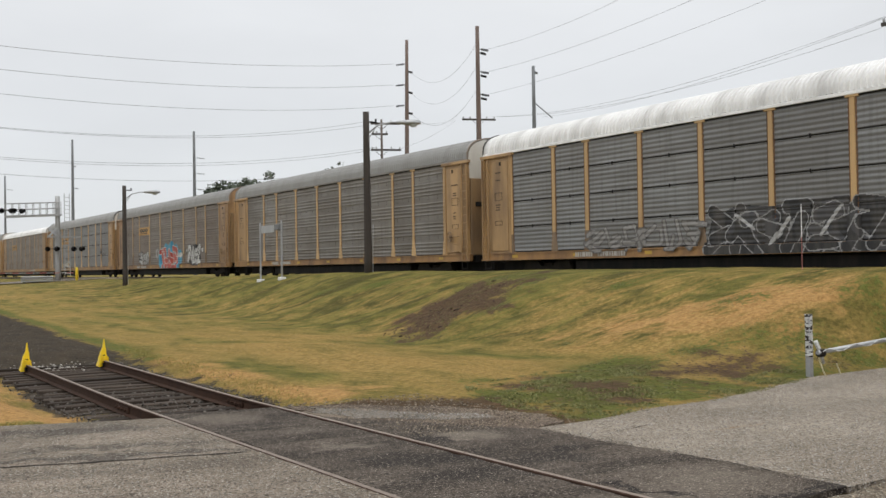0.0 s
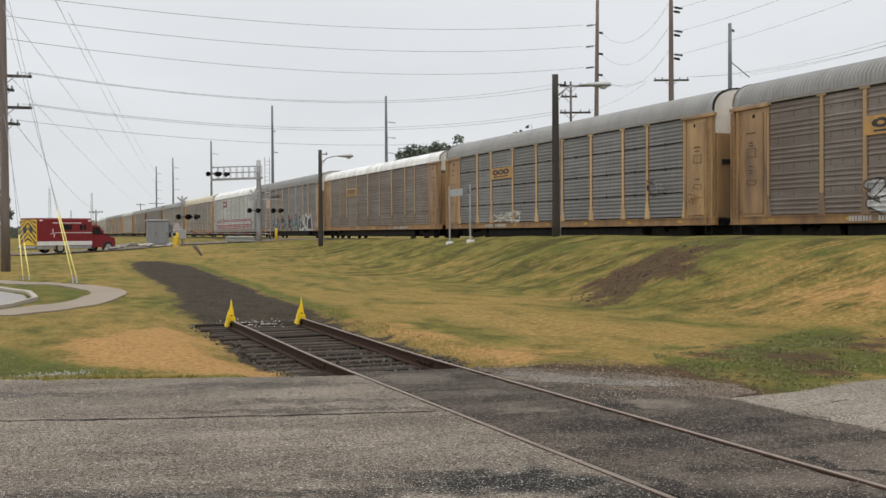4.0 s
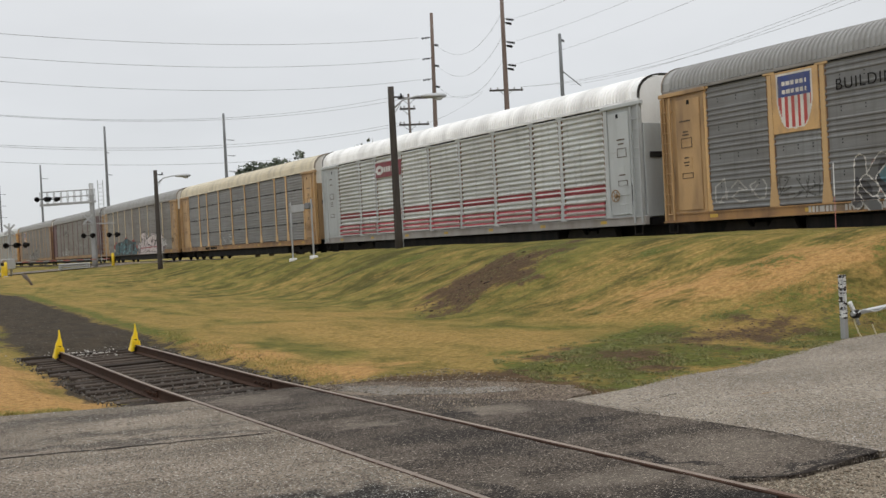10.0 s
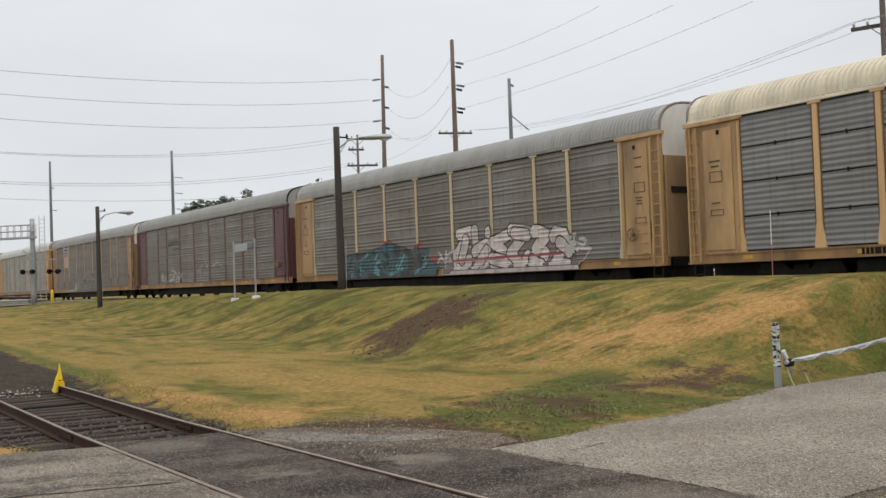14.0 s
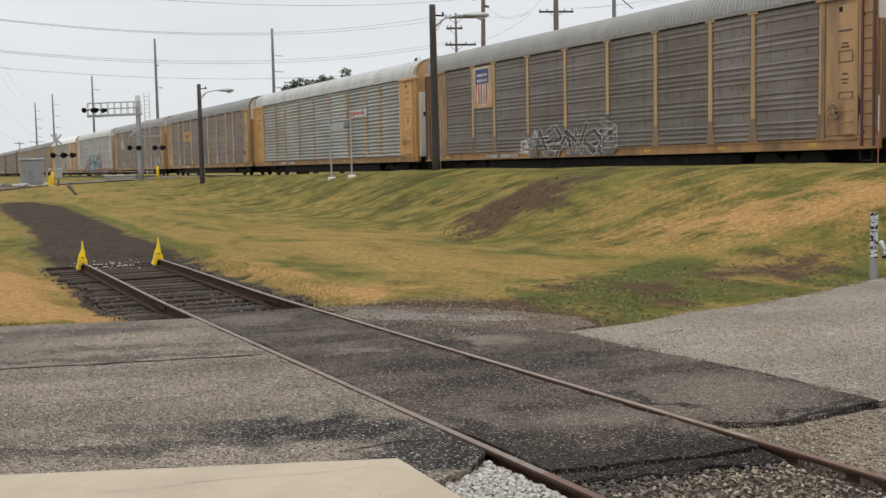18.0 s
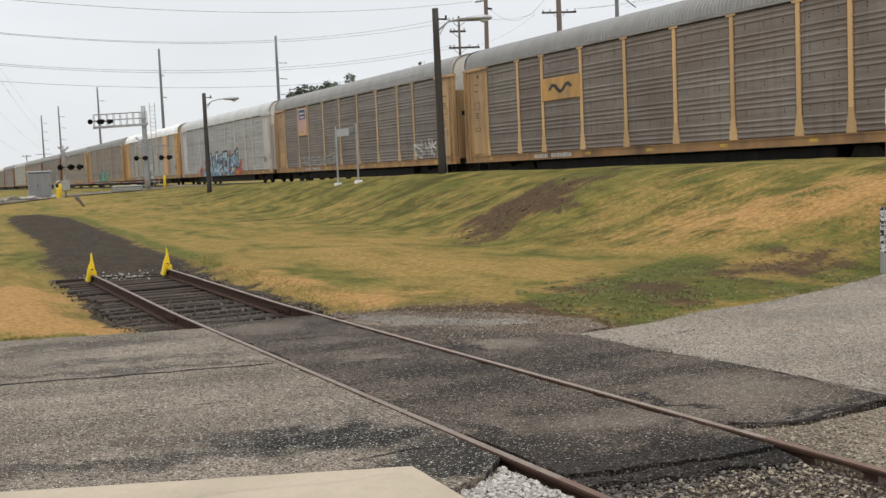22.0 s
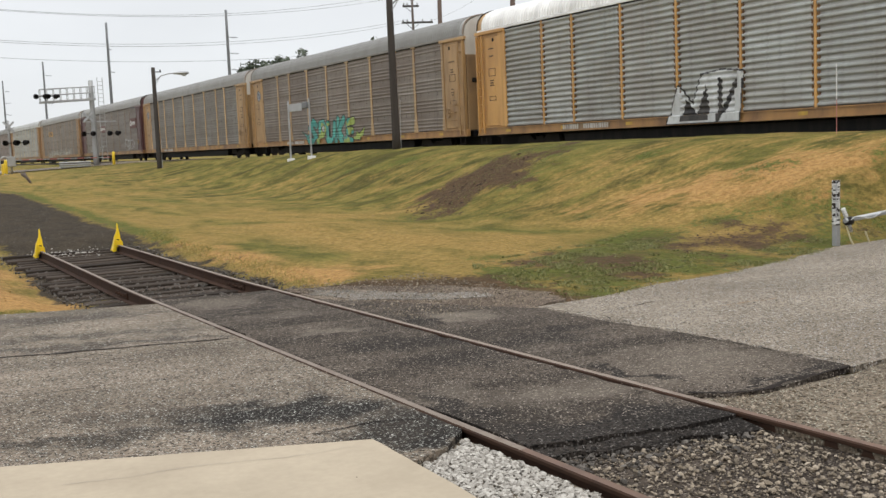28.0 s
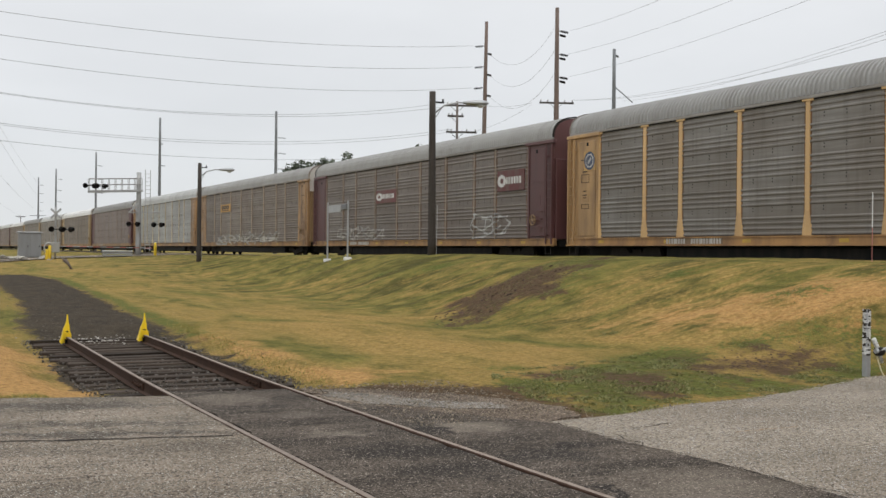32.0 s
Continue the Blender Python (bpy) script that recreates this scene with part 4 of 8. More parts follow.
strip("tar_seam", [(-9, 12.6), (-2.51, 10.52), (-0.15, 9.84)], 0.07, lambda x, y: road_z(y) + 0.004, "tar", "dark seam across the asphalt", "seam")
strip("tar_seam", [(-6, 10.4), (-2.6, 8.6), (-0.9, 8.35)], 0.012, lambda x, y: road_z(y) + 0.004, "tar", "fine crack in the asphalt", "crack", 3.0)
strip("tar_seam", [(3.0, 9.2), (2.98, 8.1), (3.04, 7.35), (3.05, 6.34), (3.08, 5.46)], 0.022, lambda x, y: road_z(y) + 0.008, "tar", "dark edge of the asphalt patch", "seam", 5.0)
strip("tar_seam", [(1.6, 5.44), (1.77, 5.23), (2.06, 5.17), (2.51, 5.24), (3.0, 5.33)], 0.05, lambda x, y: road_z(y) + 0.008, "tar", "broken dark edge of the asphalt patch", "seam", 6.0)
strip("tar_seam", [(3.0, 7.75), (3.1, 7.9), (3.06, 8.1), (3.16, 8.35)], 0.016, lambda x, y: road_z(y) + 0.004, "tar", "fine crack in the drive", "crack", 8.0)
strip("tar_seam", [(3.5, 8.6), (3.9, 8.7), (4.2, 8.75)], 0.014, lambda x, y: road_z(y) + 0.004, "tar", "fine crack in the drive", "crack", 8.5)
strip("tar_seam", [(-0.1, 6.0), (-0.35, 6.1), (-0.8, 6.05)], 0.02, lambda x, y: road_z(y) + 0.004, "tar", "fine crack in the asphalt", "crack", 9.0)
strip("tar_seam", [(-6.0, 7.99), (-2.76, 6.64), (-1.87, 6.26), (-0.59, 5.72)], 0.035, lambda x, y: road_z(y) + 0.004, "tar", "dark joint along the concrete pad", "seam", 11.0)
strip("pad_crack", [(-2.3, 5.9), (-1.5, 5.75), (-0.75, 5.6)], 0.006, lambda x, y: road_z(y) + 0.023, "kerb", "hairline crack in the concrete slab", "crack", 14.0)
strip("rust_line", [(4.3, 8.0), (4.75, 8.05), (5.1, 8.0)], 0.03, lambda x, y: road_z(y) + 0.004, "rust_line", "faint rust-coloured line on the drive", "stain", 2.0)


def stones(name, count, place, zf, size, mat, label, seed):
    """Loose stones, lying on the ground."""
    r = random.Random(seed)
    v, f = [], []
    base = [Vector(p).normalized() for p in ((0, 0, 1), (0.9, 0, 0.2), (0.28, 0.85, 0.2), (-0.73, 0.53, 0.2), (-0.73, -0.53, 0.2), (0.28, -0.85, 0.2), (0, 0, -0.7))]
    tri = [(0, 1, 2), (0, 2, 3), (0, 3, 4), (0, 4, 5), (0, 5, 1), (6, 2, 1), (6, 3, 2), (6, 4, 3), (6, 5, 4), (6, 1, 5)]
    for _ in range(count):
        x, y = place(r)
        s = size * (0.5 + r.random() ** 2 * 1.3)
        turn = Euler((r.uniform(-0.6, 0.6), r.uniform(-0.6, 0.6), r.uniform(0, 6.3))).to_matrix()
        k, z = len(v), zf(x, y)
        sc = (s * r.uniform(0.7, 1.2), s * r.uniform(0.7, 1.2), s * r.uniform(0.5, 0.85))
        for p in base:
            q = turn @ Vector((p.x * sc[0], p.y * sc[1], p.z * sc[2])) * r.uniform(0.85, 1.15)
            v.append((x + q.x, y + q.y, z + q.z + s * 0.25))
        f += [(k + a, k + b_, k + c) for a, b_, c in tri]
    me = bpy.data.meshes.new(name)
    me.from_pydata(v, [], f)
    me.materials.append(MATS[mat])
    return tagged(new(name, me), label, "gravel", kind="stuff")


def white_spot(r):
    while True:
        x, y = r.uniform(-0.72, -0.075), 2.6 + 2.98 * r.random() ** 0.8
        if y < 5.2 + 0.7 * (x + 0.52) + 0.05 * noise.noise((x * 9, y * 9, 1.0)) and x > -0.58 - 0.06 * (5.2 - y):
            return x, y


def right_spot(r):
    while True:
        y = 5.2 - r.random() ** 1.5 * 2.6
        x = r.uniform(1.62, 7.5)
        if y < 5.1 or x < 1.9:
            return x, y
        if x > 3.2 and y < 5.2:
            return x, y


stones("limestone_gravel", 6500, white_spot, lambda x, y: road_z(y) - 0.045, 0.013, "stone_white", "pale limestone gravel beside the rail", 3)
stones("track_gravel", 2600, lambda r: (r.uniform(0.08, 1.42), 4.9 - 0.17 * r.random() - r.random() ** 1.1 * 2.5), lambda x, y: road_z(y) - 0.066, 0.009, "stone_mixed", "grey and tan gravel between the rails", 4)
stones("oily_gravel", 700, lambda r: (r.uniform(0.08, 1.42), 5.0 - abs(r.gauss(0, 0.28))), lambda x, y: road_z(y) - 0.062, 0.012, "stone_dark", "oil-blackened gravel below the asphalt lip", 16)
stones("tan_track_gravel", 1500, lambda r: (0.08 + 1.34 * r.random() ** 0.7, 4.68 - r.random() * 2.3), lambda x, y: road_z(y) - 0.062, 0.011, "stone_tan", "tan stones strewn between the rails", 17)
stones("verge_gravel", 7000, right_spot, lambda x, y: road_z(y) - 0.02, 0.009, "stone_tan", "tan gravel beside the rail", 5)
stones("strip_gravel", 2500, lambda r: (r.uniform(1.65, 3.7), r.uniform(9.6, 13.2)), lambda x, y: road_z(y) + 0.004, 0.009, "stone_mixed", "fine gravel along the grass edge", 6)
stones("tie_ballast", 3200, lambda r: (r.uniform(-0.75, 2.3), r.uniform(13.1, 24.5)), lambda x, y: road_z(y) - 0.165, 0.02, "stone_dark", "dark ballast between the ties", 8)
stones("edge_gravel", 2200, lambda r: (lambda u: (3.0 + 10 * u, drive_y(3.0 + 10 * u) - 0.05 + r.gauss(0, 0.1)))(r.random()), lambda x, y: road_z(y) - 0.01, 0.008, "stone_mixed", "crumbled asphalt and grit along the verge", 9)

stones("end_litter", 420, lambda r: (r.gauss(0.75, 0.55), r.gauss(23.6, 0.45)), lambda x, y: land(x, y) + 0.0, 0.022, "stone_white", "pale stones strewn at the end of the rails", 10)

stones("pad_grit", 26, lambda r: (r.uniform(-4.5, -0.9), r.uniform(3.2, 6.0)), lambda x, y: road_z(y) + 0.021, 0.006, "stone_dark", "a few dark crumbs on the concrete", 12)
stones("road_grit", 500, lambda r: (r.uniform(-4, 3), 5.6 + 6 * r.random() ** 2), lambda x, y: road_z(y) + 0.004, 0.005, "stone_mixed", "loose grit on the asphalt", 13)

stones("shoulder_gravel", 500, lambda r: (r.gauss(-3.7, 0.3), r.gauss(14.75, 0.2)), lambda x, y: land(x, y) + 0.003, 0.009, "stone_white", "pale gravel patch at the road edge", 14)

# ---- spur track ----
RAIL_PROFILE = [(-0.066, -0.165), (0.066, -0.165), (0.066, -0.152), (0.012, -0.13), (0.009, -0.04), (0.034, -0.028), (0.036, -0.008), (0.026, 0.0), (-0.026, 0.0), (-0.036, -0.008), (-0.034, -0.028), (-0.009, -0.04), (-0.012, -0.13), (-0.066, -0.152)]


def spur_rail_z(y):
    return road_z(y) + 0.006 if y < 14 else road_z(y) + 0.006 + 0.05 * step(14, 20, y)


def rail_mesh(y0, y1, gap):
    b = Build()
    n = max(1, int((y1 - y0) / gap))
    rings = [[(x, y0 + (y1 - y0) * i / n, z + spur_rail_z(y0 + (y1 - y0) * i / n)) for x, z in RAIL_PROFILE] for i in range(n + 1)]
    b.loft(rings)
    for i in range(len(b.f)):
        zs = [b.v[k][2] - spur_rail_z(b.v[k][1]) for k in b.f[i]]
        if min(zs) > -0.001:
            b.mi[i] = 1 if b.v[b.f[i][0]][1] > 4.9 else 2
    return b


spur = thing("spur_track", (0, 0, 0), "rusty disused spur track on weathered timber ties", "railway track")
for x in (0.0, 1.505):
    r_ob = put("rail", rail_mesh(-30, 22.5, 0.35), ["rail", "rail_top", "rail_rust"], spur, (x, 0, 0), "rusty rail with a worn head")
    jb = Build()
    for s in (-1, 1):
        jb.box(s * 0.02 - 0.012, s * 0.02 + 0.012, -0.32, 0.32, -0.125, -0.045, bev=0.004)
        for yy in (-0.24, -0.08, 0.08, 0.24):
            jb.tube([(s * 0.03, yy, -0.085), (s * 0.07, yy, -0.085)], 0.018, 6)
    put("joint_bar", jb, "rail", spur, (x, 14.6 if x else 15.0, spur_rail_z(15)), "bolted joint bar")
TIE = [Build() for _ in range(4)]
for b, (w, h) in zip(TIE, ((0.11, 0.0), (0.12, 0.006), (0.105, -0.008), (0.115, 0.004))):
    b.bevel_box(-0.55, 2.05, -w, w, -0.16, h, 0.012)
TIE = [b.mesh("tie") for b in TIE]
y, r = 13.55, random.Random(11)
while y < 23.6:
    t_ob = put("tie", r.choice(TIE), "tie", spur, (r.uniform(-0.12, 0.08), y, spur_rail_z(y) - 0.17 + r.uniform(-0.02, 0.01)))
    t_ob.rotation_euler = (r.uniform(-0.03, 0.03), r.uniform(-0.012, 0.012), r.uniform(-0.03, 0.03))
    t_ob.scale = (r.uniform(0.9, 1.06), r.uniform(0.8, 1.1), 1)
    y += r.uniform(0.42, 0.52)


def derail_flag(x, y):
    """A yellow derail with its upright marker on the railhead."""
    t = thing("derail", (x, y, spur_rail_z(y)), "bright yellow derail with pointed marker flag on the rail", "derail", "derails on the spur")
    b = Build()
    b.prism([(-0.17, -0.13), (-0.06, -0.15), (0.09, -0.13), (0.12, -0.02), (0.09, 0.09), (0.0, 0.12), (-0.09, 0.1), (-0.12, -0.02)], "y", -0.1, 0.12)
    put("base", b, "flag", t)
    b = Build()
    b.loft([[(-0.115, -0.035, 0.06), (0.1, -0.035, 0.06), (0.1, 0.035, 0.06), (-0.115, 0.035, 0.06)],
            [(-0.08, -0.03, 0.2), (0.085, -0.03, 0.2), (0.085, 0.03, 0.2), (-0.08, 0.03, 0.2)],
            [(-0.035, -0.03, 0.27), (0.08, -0.03, 0.27), (0.08, 0.03, 0.27), (-0.035, 0.03, 0.27)],
            [(-0.01, -0.025, 0.34), (0.062, -0.025, 0.34), (0.062, 0.025, 0.34), (-0.01, 0.025, 0.34)],
            [(0.004, -0.02, 0.43), (0.048, -0.02, 0.43), (0.048, 0.02, 0.43), (0.004, 0.02, 0.43)],
            [(0.012, -0.012, 0.53), (0.036, -0.012, 0.53), (0.036, 0.012, 0.53), (0.012, 0.012, 0.53)]])
    put("marker", b, "flag", t, label="tapering yellow marker")
    b = Build()
    b.prism([(-0.17, -0.15), (-0.11, -0.15), (-0.06, 0.16), (-0.10, 0.18)], "y", -0.16, -0.08)
    put("bracket", b, "flag", t)
    b = Build()
    b.prism([(0.08, -0.15), (0.13, -0.15), (0.1, 0.1), (0.07, 0.12)], "y", -0.17, -0.1)
    put("side_arm", b, "flag", t)
    put("lock", Build().box(-0.05, 0.06, -0.132, -0.102, -0.15, -0.05), "black", t, label="dark padlock housing")
    t.scale = (0.72, 0.84, 0.83)
    put("slot", Build().box(-0.02, 0.05, -0.05, -0.033, 0.1, 0.14), "black", t, label="dark slot in the marker")
    return t


derail_flag(-0.02, 22.35)
derail_flag(1.49, 22.35)

# ---- main line ----
main_bed = Build()
main_bed.loft([[(track_x(y) - 2.9, y, RAIL_Z - 0.8), (track_x(y) - 1.75, y, RAIL_Z - 0.2), (track_x(y) + 1.75, y, RAIL_Z - 0.2), (track_x(y) + 2.9, y, RAIL_Z - 0.8)] for y in (-250, 900)])
tagged(put("ballast_bed", main_bed, "ballast"), "grey ballast bed of the main line", "ballast", kind="structure")
main_line = thing("main_track", (track_x(0), 0, RAIL_Z), "steel main-line railway track on ballast", "railway track", turn=math.degrees(SLANT))
for s in (-1, 1):
    b = Build()
    b.loft([[(x, y, z) for x, z in RAIL_PROFILE] for y in (-250, 900)])
    put("rail", b, "rail_top", main_line, (s * 0.7525, 0, 0))
m_tie = Build()
m_tie.bevel_box(-1.28, 1.28, -0.11, 0.11, -0.22, -0.168, 0.01)
m_tie = m_tie.mesh("tie")
for i in range(150):
    put("tie", m_tie, "tie", main_line, (0, 8 + i * 0.6, 0))


import functools

# ---- the train: autorack wagons ----
PITCH, SPEED, PHASE = 28.35, 15.102, 8.46      # metres from gap to gap, metres a second, the first gap at 0 s
HALF = 13.6                                   # half the length of a body
POSTS = [2.51, 5.24, 7.17, 9.97, 12.78, 15.58, 18.38, 21.18, 23.11, 25.84]
POSTS = [p - PITCH / 2 for p in POSTS]        # from the middle of the wagon
FACE = -1.5                                   # the near side of the body
Z_SILL0, Z_SILL1, Z_EAVE, Z_TOP = 0.68, 1.0, 5.0, 5.92


def wave(z, kind):
    """How far the pressed sheet stands out at a height."""
    u = z - Z_SILL1
    if kind == "four":
        h = (Z_EAVE - Z_SILL1) / 4
        w = u % h
        if w < 0.02 or w > h - 0.02:
            return -0.03
        return 0.008 * math.sin(2 * math.pi * w / 0.16)
    if kind == "fine":                        # four ribs, then a plain band with the bolts
        w = u % 0.89
        return 0.022 * max(0.0, min(1.0, 1.6 * math.sin(2 * math.pi * w / 0.16))) if w < 0.64 else 0.0
    return 0.03 * min(1, max(-1, 1.5 * math.sin(2 * math.pi * u / 0.2)))


@functools.lru_cache(None)
def panel_mesh(width, kind):
    b = Build()
    zs = []
    k = 240
    last = None
    for i in range(k + 1):
        z = Z_SILL1 + (Z_EAVE - Z_SILL1) * i / k
        w = wave(z, kind)
        nxt = wave(Z_SILL1 + (Z_EAVE - Z_SILL1) * min(i + 1, k) / k, kind)
        if last is None or i == k or abs((w - last) - (nxt - w)) > 1e-4:
            zs.append((z, w))
        last = w
    rings = [[(-w, -width / 2, z), (-w, width / 2, z)] for z, w in zs]
    for r, q in zip(rings, rings[1:]):
        dark = kind == "four" and r[0][0] > 0.028 and q[0][0] > 0.028
        b.face([r[0], r[1], q[1], q[0]], 1 if dark else 0)
    if kind == "four":                        # latches on the joints of the sheets
        h = (Z_EAVE - Z_SILL1) / 4
        for i in range(1, 5):
            z = Z_SILL1 + h * i
            b.box(-0.025, 0.0, -0.022, 0.022, z - 0.06, z if i == 4 else z + 0.06, 1)
    if kind == "fine":                        # bolt heads in three rows
        for z in (1.78, 2.67, 3.56, 4.45):
            for i in range(-1, 2):
                for dz in (-0.05, 0.05):
                    b.box(-0.012, 0.0, i * width * 0.3 - 0.011, i * width * 0.3 + 0.011, z + dz - 0.02, z + dz + 0.02, 1)
    return b.mesh("panel")


def make_posts():
    """Hat section with a foot that splays: shaft, rusted edge strips and foot, each a mesh."""
    def run(b, rows):
        for (za, wa), (zb, wb) in zip(rows, rows[1:]):
            b.loft([[(-0.034, -wa, za), (-0.034, wa, za), (0.04, wa + 0.02, za), (0.04, -wa - 0.02, za)], [(-0.034, -wb, zb), (-0.034, wb, zb), (0.04, wb + 0.02, zb), (0.04, -wb - 0.02, zb)]])
        return b
    shaft = run(Build(), [(1.7, 0.085), (Z_EAVE - 0.12, 0.075)])
    shaft.box(-0.048, 0.04, -0.22, 0.22, Z_EAVE - 0.12, Z_EAVE - 0.03, bev=0.01)
    foot = run(Build(), [(Z_SILL1 - 0.06, 0.18), (1.15, 0.165), (1.7, 0.085)])
    edge = Build()
    for q in (-1, 1):
        edge.box(-0.014, 0.03, q * 0.12 - 0.018, q * 0.12 + 0.018, 1.2, Z_EAVE - 0.1)
    plain = Build()
    plain.box(-0.036, 0.04, -0.05, 0.05, Z_SILL1 - 0.04, Z_EAVE - 0.02, bev=0.01)
    return shaft.mesh("post"), foot.mesh("post_foot"), edge.mesh("post_edge"), plain.mesh("post")


def arc(k=12, inset=0.0):
    """Half-round roof line from the near eave to the far one."""
    out = []
    for i in range(k + 1):
        a = math.pi * i / k
        c = math.cos(a)
        x = -math.copysign(abs(c) ** 0.72, c) * (1.52 - inset)
        out.append((x, Z_EAVE + 0.02 + (Z_TOP - Z_EAVE - 0.02 - inset) * math.sin(a) ** 0.8))
    return out


def make_roof():
    b = Build()
    ys, line = [], arc(14)
    n = 150
    w = 2 * (HALF - 0.35) / n
    for i in range(n):
        y0 = -HALF + 0.35 + i * w
        ys += [(y0, 0.0), (y0 + 0.38 * w, 0.0), (y0 + 0.5 * w, 0.045), (y0 + 0.86 * w, 0.045)]
    ys.append((HALF - 0.35, 0.0))
    rings = [[(x * (1 + d * 0.6), y, z + d) for x, z in line] for y, d in ys]
    b.loft(rings, closed=False)
    return b.mesh("roof")


def make_roof_cap():
    """The smooth end of the roof with its rim."""
    b = Build()
    line = arc(14)
    b.loft([[(x * 1.012, y, z + 0.02) for x, z in line] for y in (-0.36, 0.0)], closed=False)
    rim = Build()
    rim.loft([[(x * 1.03, y, z + 0.05) for x, z in line] for y in (-0.07, 0.0)], closed=False)
    rim.loft([[(x * q, 0.0, z + d) for x, z in line] for q, d in ((1.0, 0.0), (1.03, 0.05))], closed=False)
    return b.mesh("roof_cap"), rim.mesh("roof_rim")


def make_end():
    """The upper bulkhead under the roof end, and the pair of end doors."""
    line = arc(14, 0.03)
    up = Build()
    up.prism([(x, z) for x, z in line] + [(1.45, 4.2), (-1.45, 4.2)], "y", -0.05, 0.05)
    door = Build()
    door.bevel_box(-1.42, -0.01, -0.06, 0.06, 0.95, 4.195, 0.02)
    return up.mesh("bulkhead"), door.mesh("end_door")


def make_corner():
    """The plain end bay of the side: a recessed door pocket between flanges, with a head beam."""
    a = 13.6 - (PITCH / 2 - 2.5)
    b = Build()
    b.box(-0.012, 0.05, -a / 2, a / 2 - 0.01, Z_SILL1 - 0.03, Z_EAVE - 0.02)
    pocket = Build()
    pocket.bevel_box(-0.045, 0.0, -a / 2 + 0.2, a / 2 - 0.62, Z_SILL1 + 0.06, Z_EAVE - 0.32, 0.012)
    pocket.box(-0.053, -0.04, -0.35, 0.05, 2.4, 2.75)
    pocket.box(-0.053, -0.04, -0.4, 0.06, 1.25, 1.42)
    pocket.box(-0.053, -0.04, -a / 2 + 0.24, a / 2 - 0.66, 3.3, 3.34)
    flange = Build()
    flange.box(-0.075, 0.02, a / 2 - 0.14, a / 2, Z_SILL0 + 0.1, Z_EAVE - 0.05, bev=0.012)
    flange.box(-0.06, 0.02, -a / 2, -a / 2 + 0.13, Z_SILL1 - 0.2, Z_EAVE - 0.05, bev=0.012)
    head = Build()
    head.box(-0.11, 0.03, -a / 2 - 0.12, a / 2 + 0.12, Z_EAVE - 0.16, Z_EAVE - 0.03, bev=0.012)
    lad = Build()
    for y in (a / 2 - 0.42, a / 2 - 0.02):
        lad.box(-0.13, -0.08, y - 0.03, y + 0.03, 0.75, Z_EAVE - 0.2)
        lad.box(-0.1, 0.0, y - 0.02, y + 0.02, 1.1, 1.16)
        lad.box(-0.1, 0.0, y - 0.02, y + 0.02, 4.3, 4.36)
    for i in range(11):
        lad.tube([(-0.105, a / 2 - 0.42, 0.95 + i * 0.34), (-0.105, a / 2 - 0.02, 0.95 + i * 0.34)], 0.016, 6)
    hole = Build()
    hole.box(-0.052, -0.035, -0.32, -0.2, Z_EAVE - 0.5, Z_EAVE - 0.36)
    return a, [x.mesh(nm) for x, nm in ((b, "end_bay"), (pocket, "pocket_door"), (flange, "flange"), (head, "head_beam"), (lad, "ladder"), (hole, "vent_hole"))]


def make_truck():
    b = Build()
    for s in (-1, 1):
        b.prism([(-1.5, 0.32), (-1.35, 0.62), (-0.55, 0.62), (-0.35, 0.42), (0.35, 0.42), (0.55, 0.62), (1.35, 0.62), (1.5, 0.32), (0.9, 0.32), (0.4, 0.2), (-0.4, 0.2), (-0.9, 0.32)], "x", s * 1.0 - 0.07, s * 1.0 + 0.07)
    b.box(-1.0, 1.0, -0.25, 0.25, 0.3, 0.55)
    w = Build()
    for s in (-1, 1):
        w.tube([(s * 0.68, 0, 0), (s * 0.8, 0, 0)], 0.42, 20)
    w.tube([(-0.8, 0, 0), (0.8, 0, 0)], 0.08, 8)
    return b.mesh("truck_frame"), w.mesh("wheelset")


def make_body():
    b = Build()
    b.box(-1.40, 1.5, -HALF + 0.06, HALF - 0.06, 0.9, Z_EAVE + 0.01)
    s = Build()
    s.box(FACE - 0.07, FACE + 0.1, -HALF - 0.1, HALF + 0.1, Z_SILL0, Z_SILL1 - 0.02, bev=0.012)
    s.box(FACE - 0.12, FACE + 0.06, -HALF - 0.1, HALF + 0.1, Z_SILL0, Z_SILL0 + 0.05)
    s.box(FACE - 0.11, FACE + 0.05, -HALF + 0.6, HALF - 0.6, Z_SILL1 - 0.06, Z_SILL1 - 0.02)
    u = Build()
    u.box(-1.2, 1.4, -HALF, HALF, 0.66, 0.9)
    cs = Build()
    cs.box(-0.4, 0.4, -HALF - 0.2, HALF + 0.2, 0.22, 0.655, bev=0.02)
    # added black box between the trucks, in place of the deep shade there
    gd = Build()
    gd.bevel_box(-1.22, -0.45, -8.1, 8.1, 0.2, 0.655, 0.05)
    top = Build()
    top.box(FACE - 0.06, FACE + 0.05, -HALF + 0.02, HALF - 0.02, Z_EAVE - 0.05, Z_EAVE + 0.05, bev=0.012)
    cp = Build()
    cp.box(-0.12, 0.12, -0.75, 0.0, 0.6, 0.86, bev=0.02)
    cp.box(-0.16, 0.18, -0.78, -0.45, 0.56, 0.92, bev=0.04)
    return [x.mesh(nm) for x, nm in ((b, "body"), (s, "side_sill"), (u, "underframe"), (top, "top_chord"), (cp, "coupler"), (cs, "centre_sill"), (gd, "girder"))]


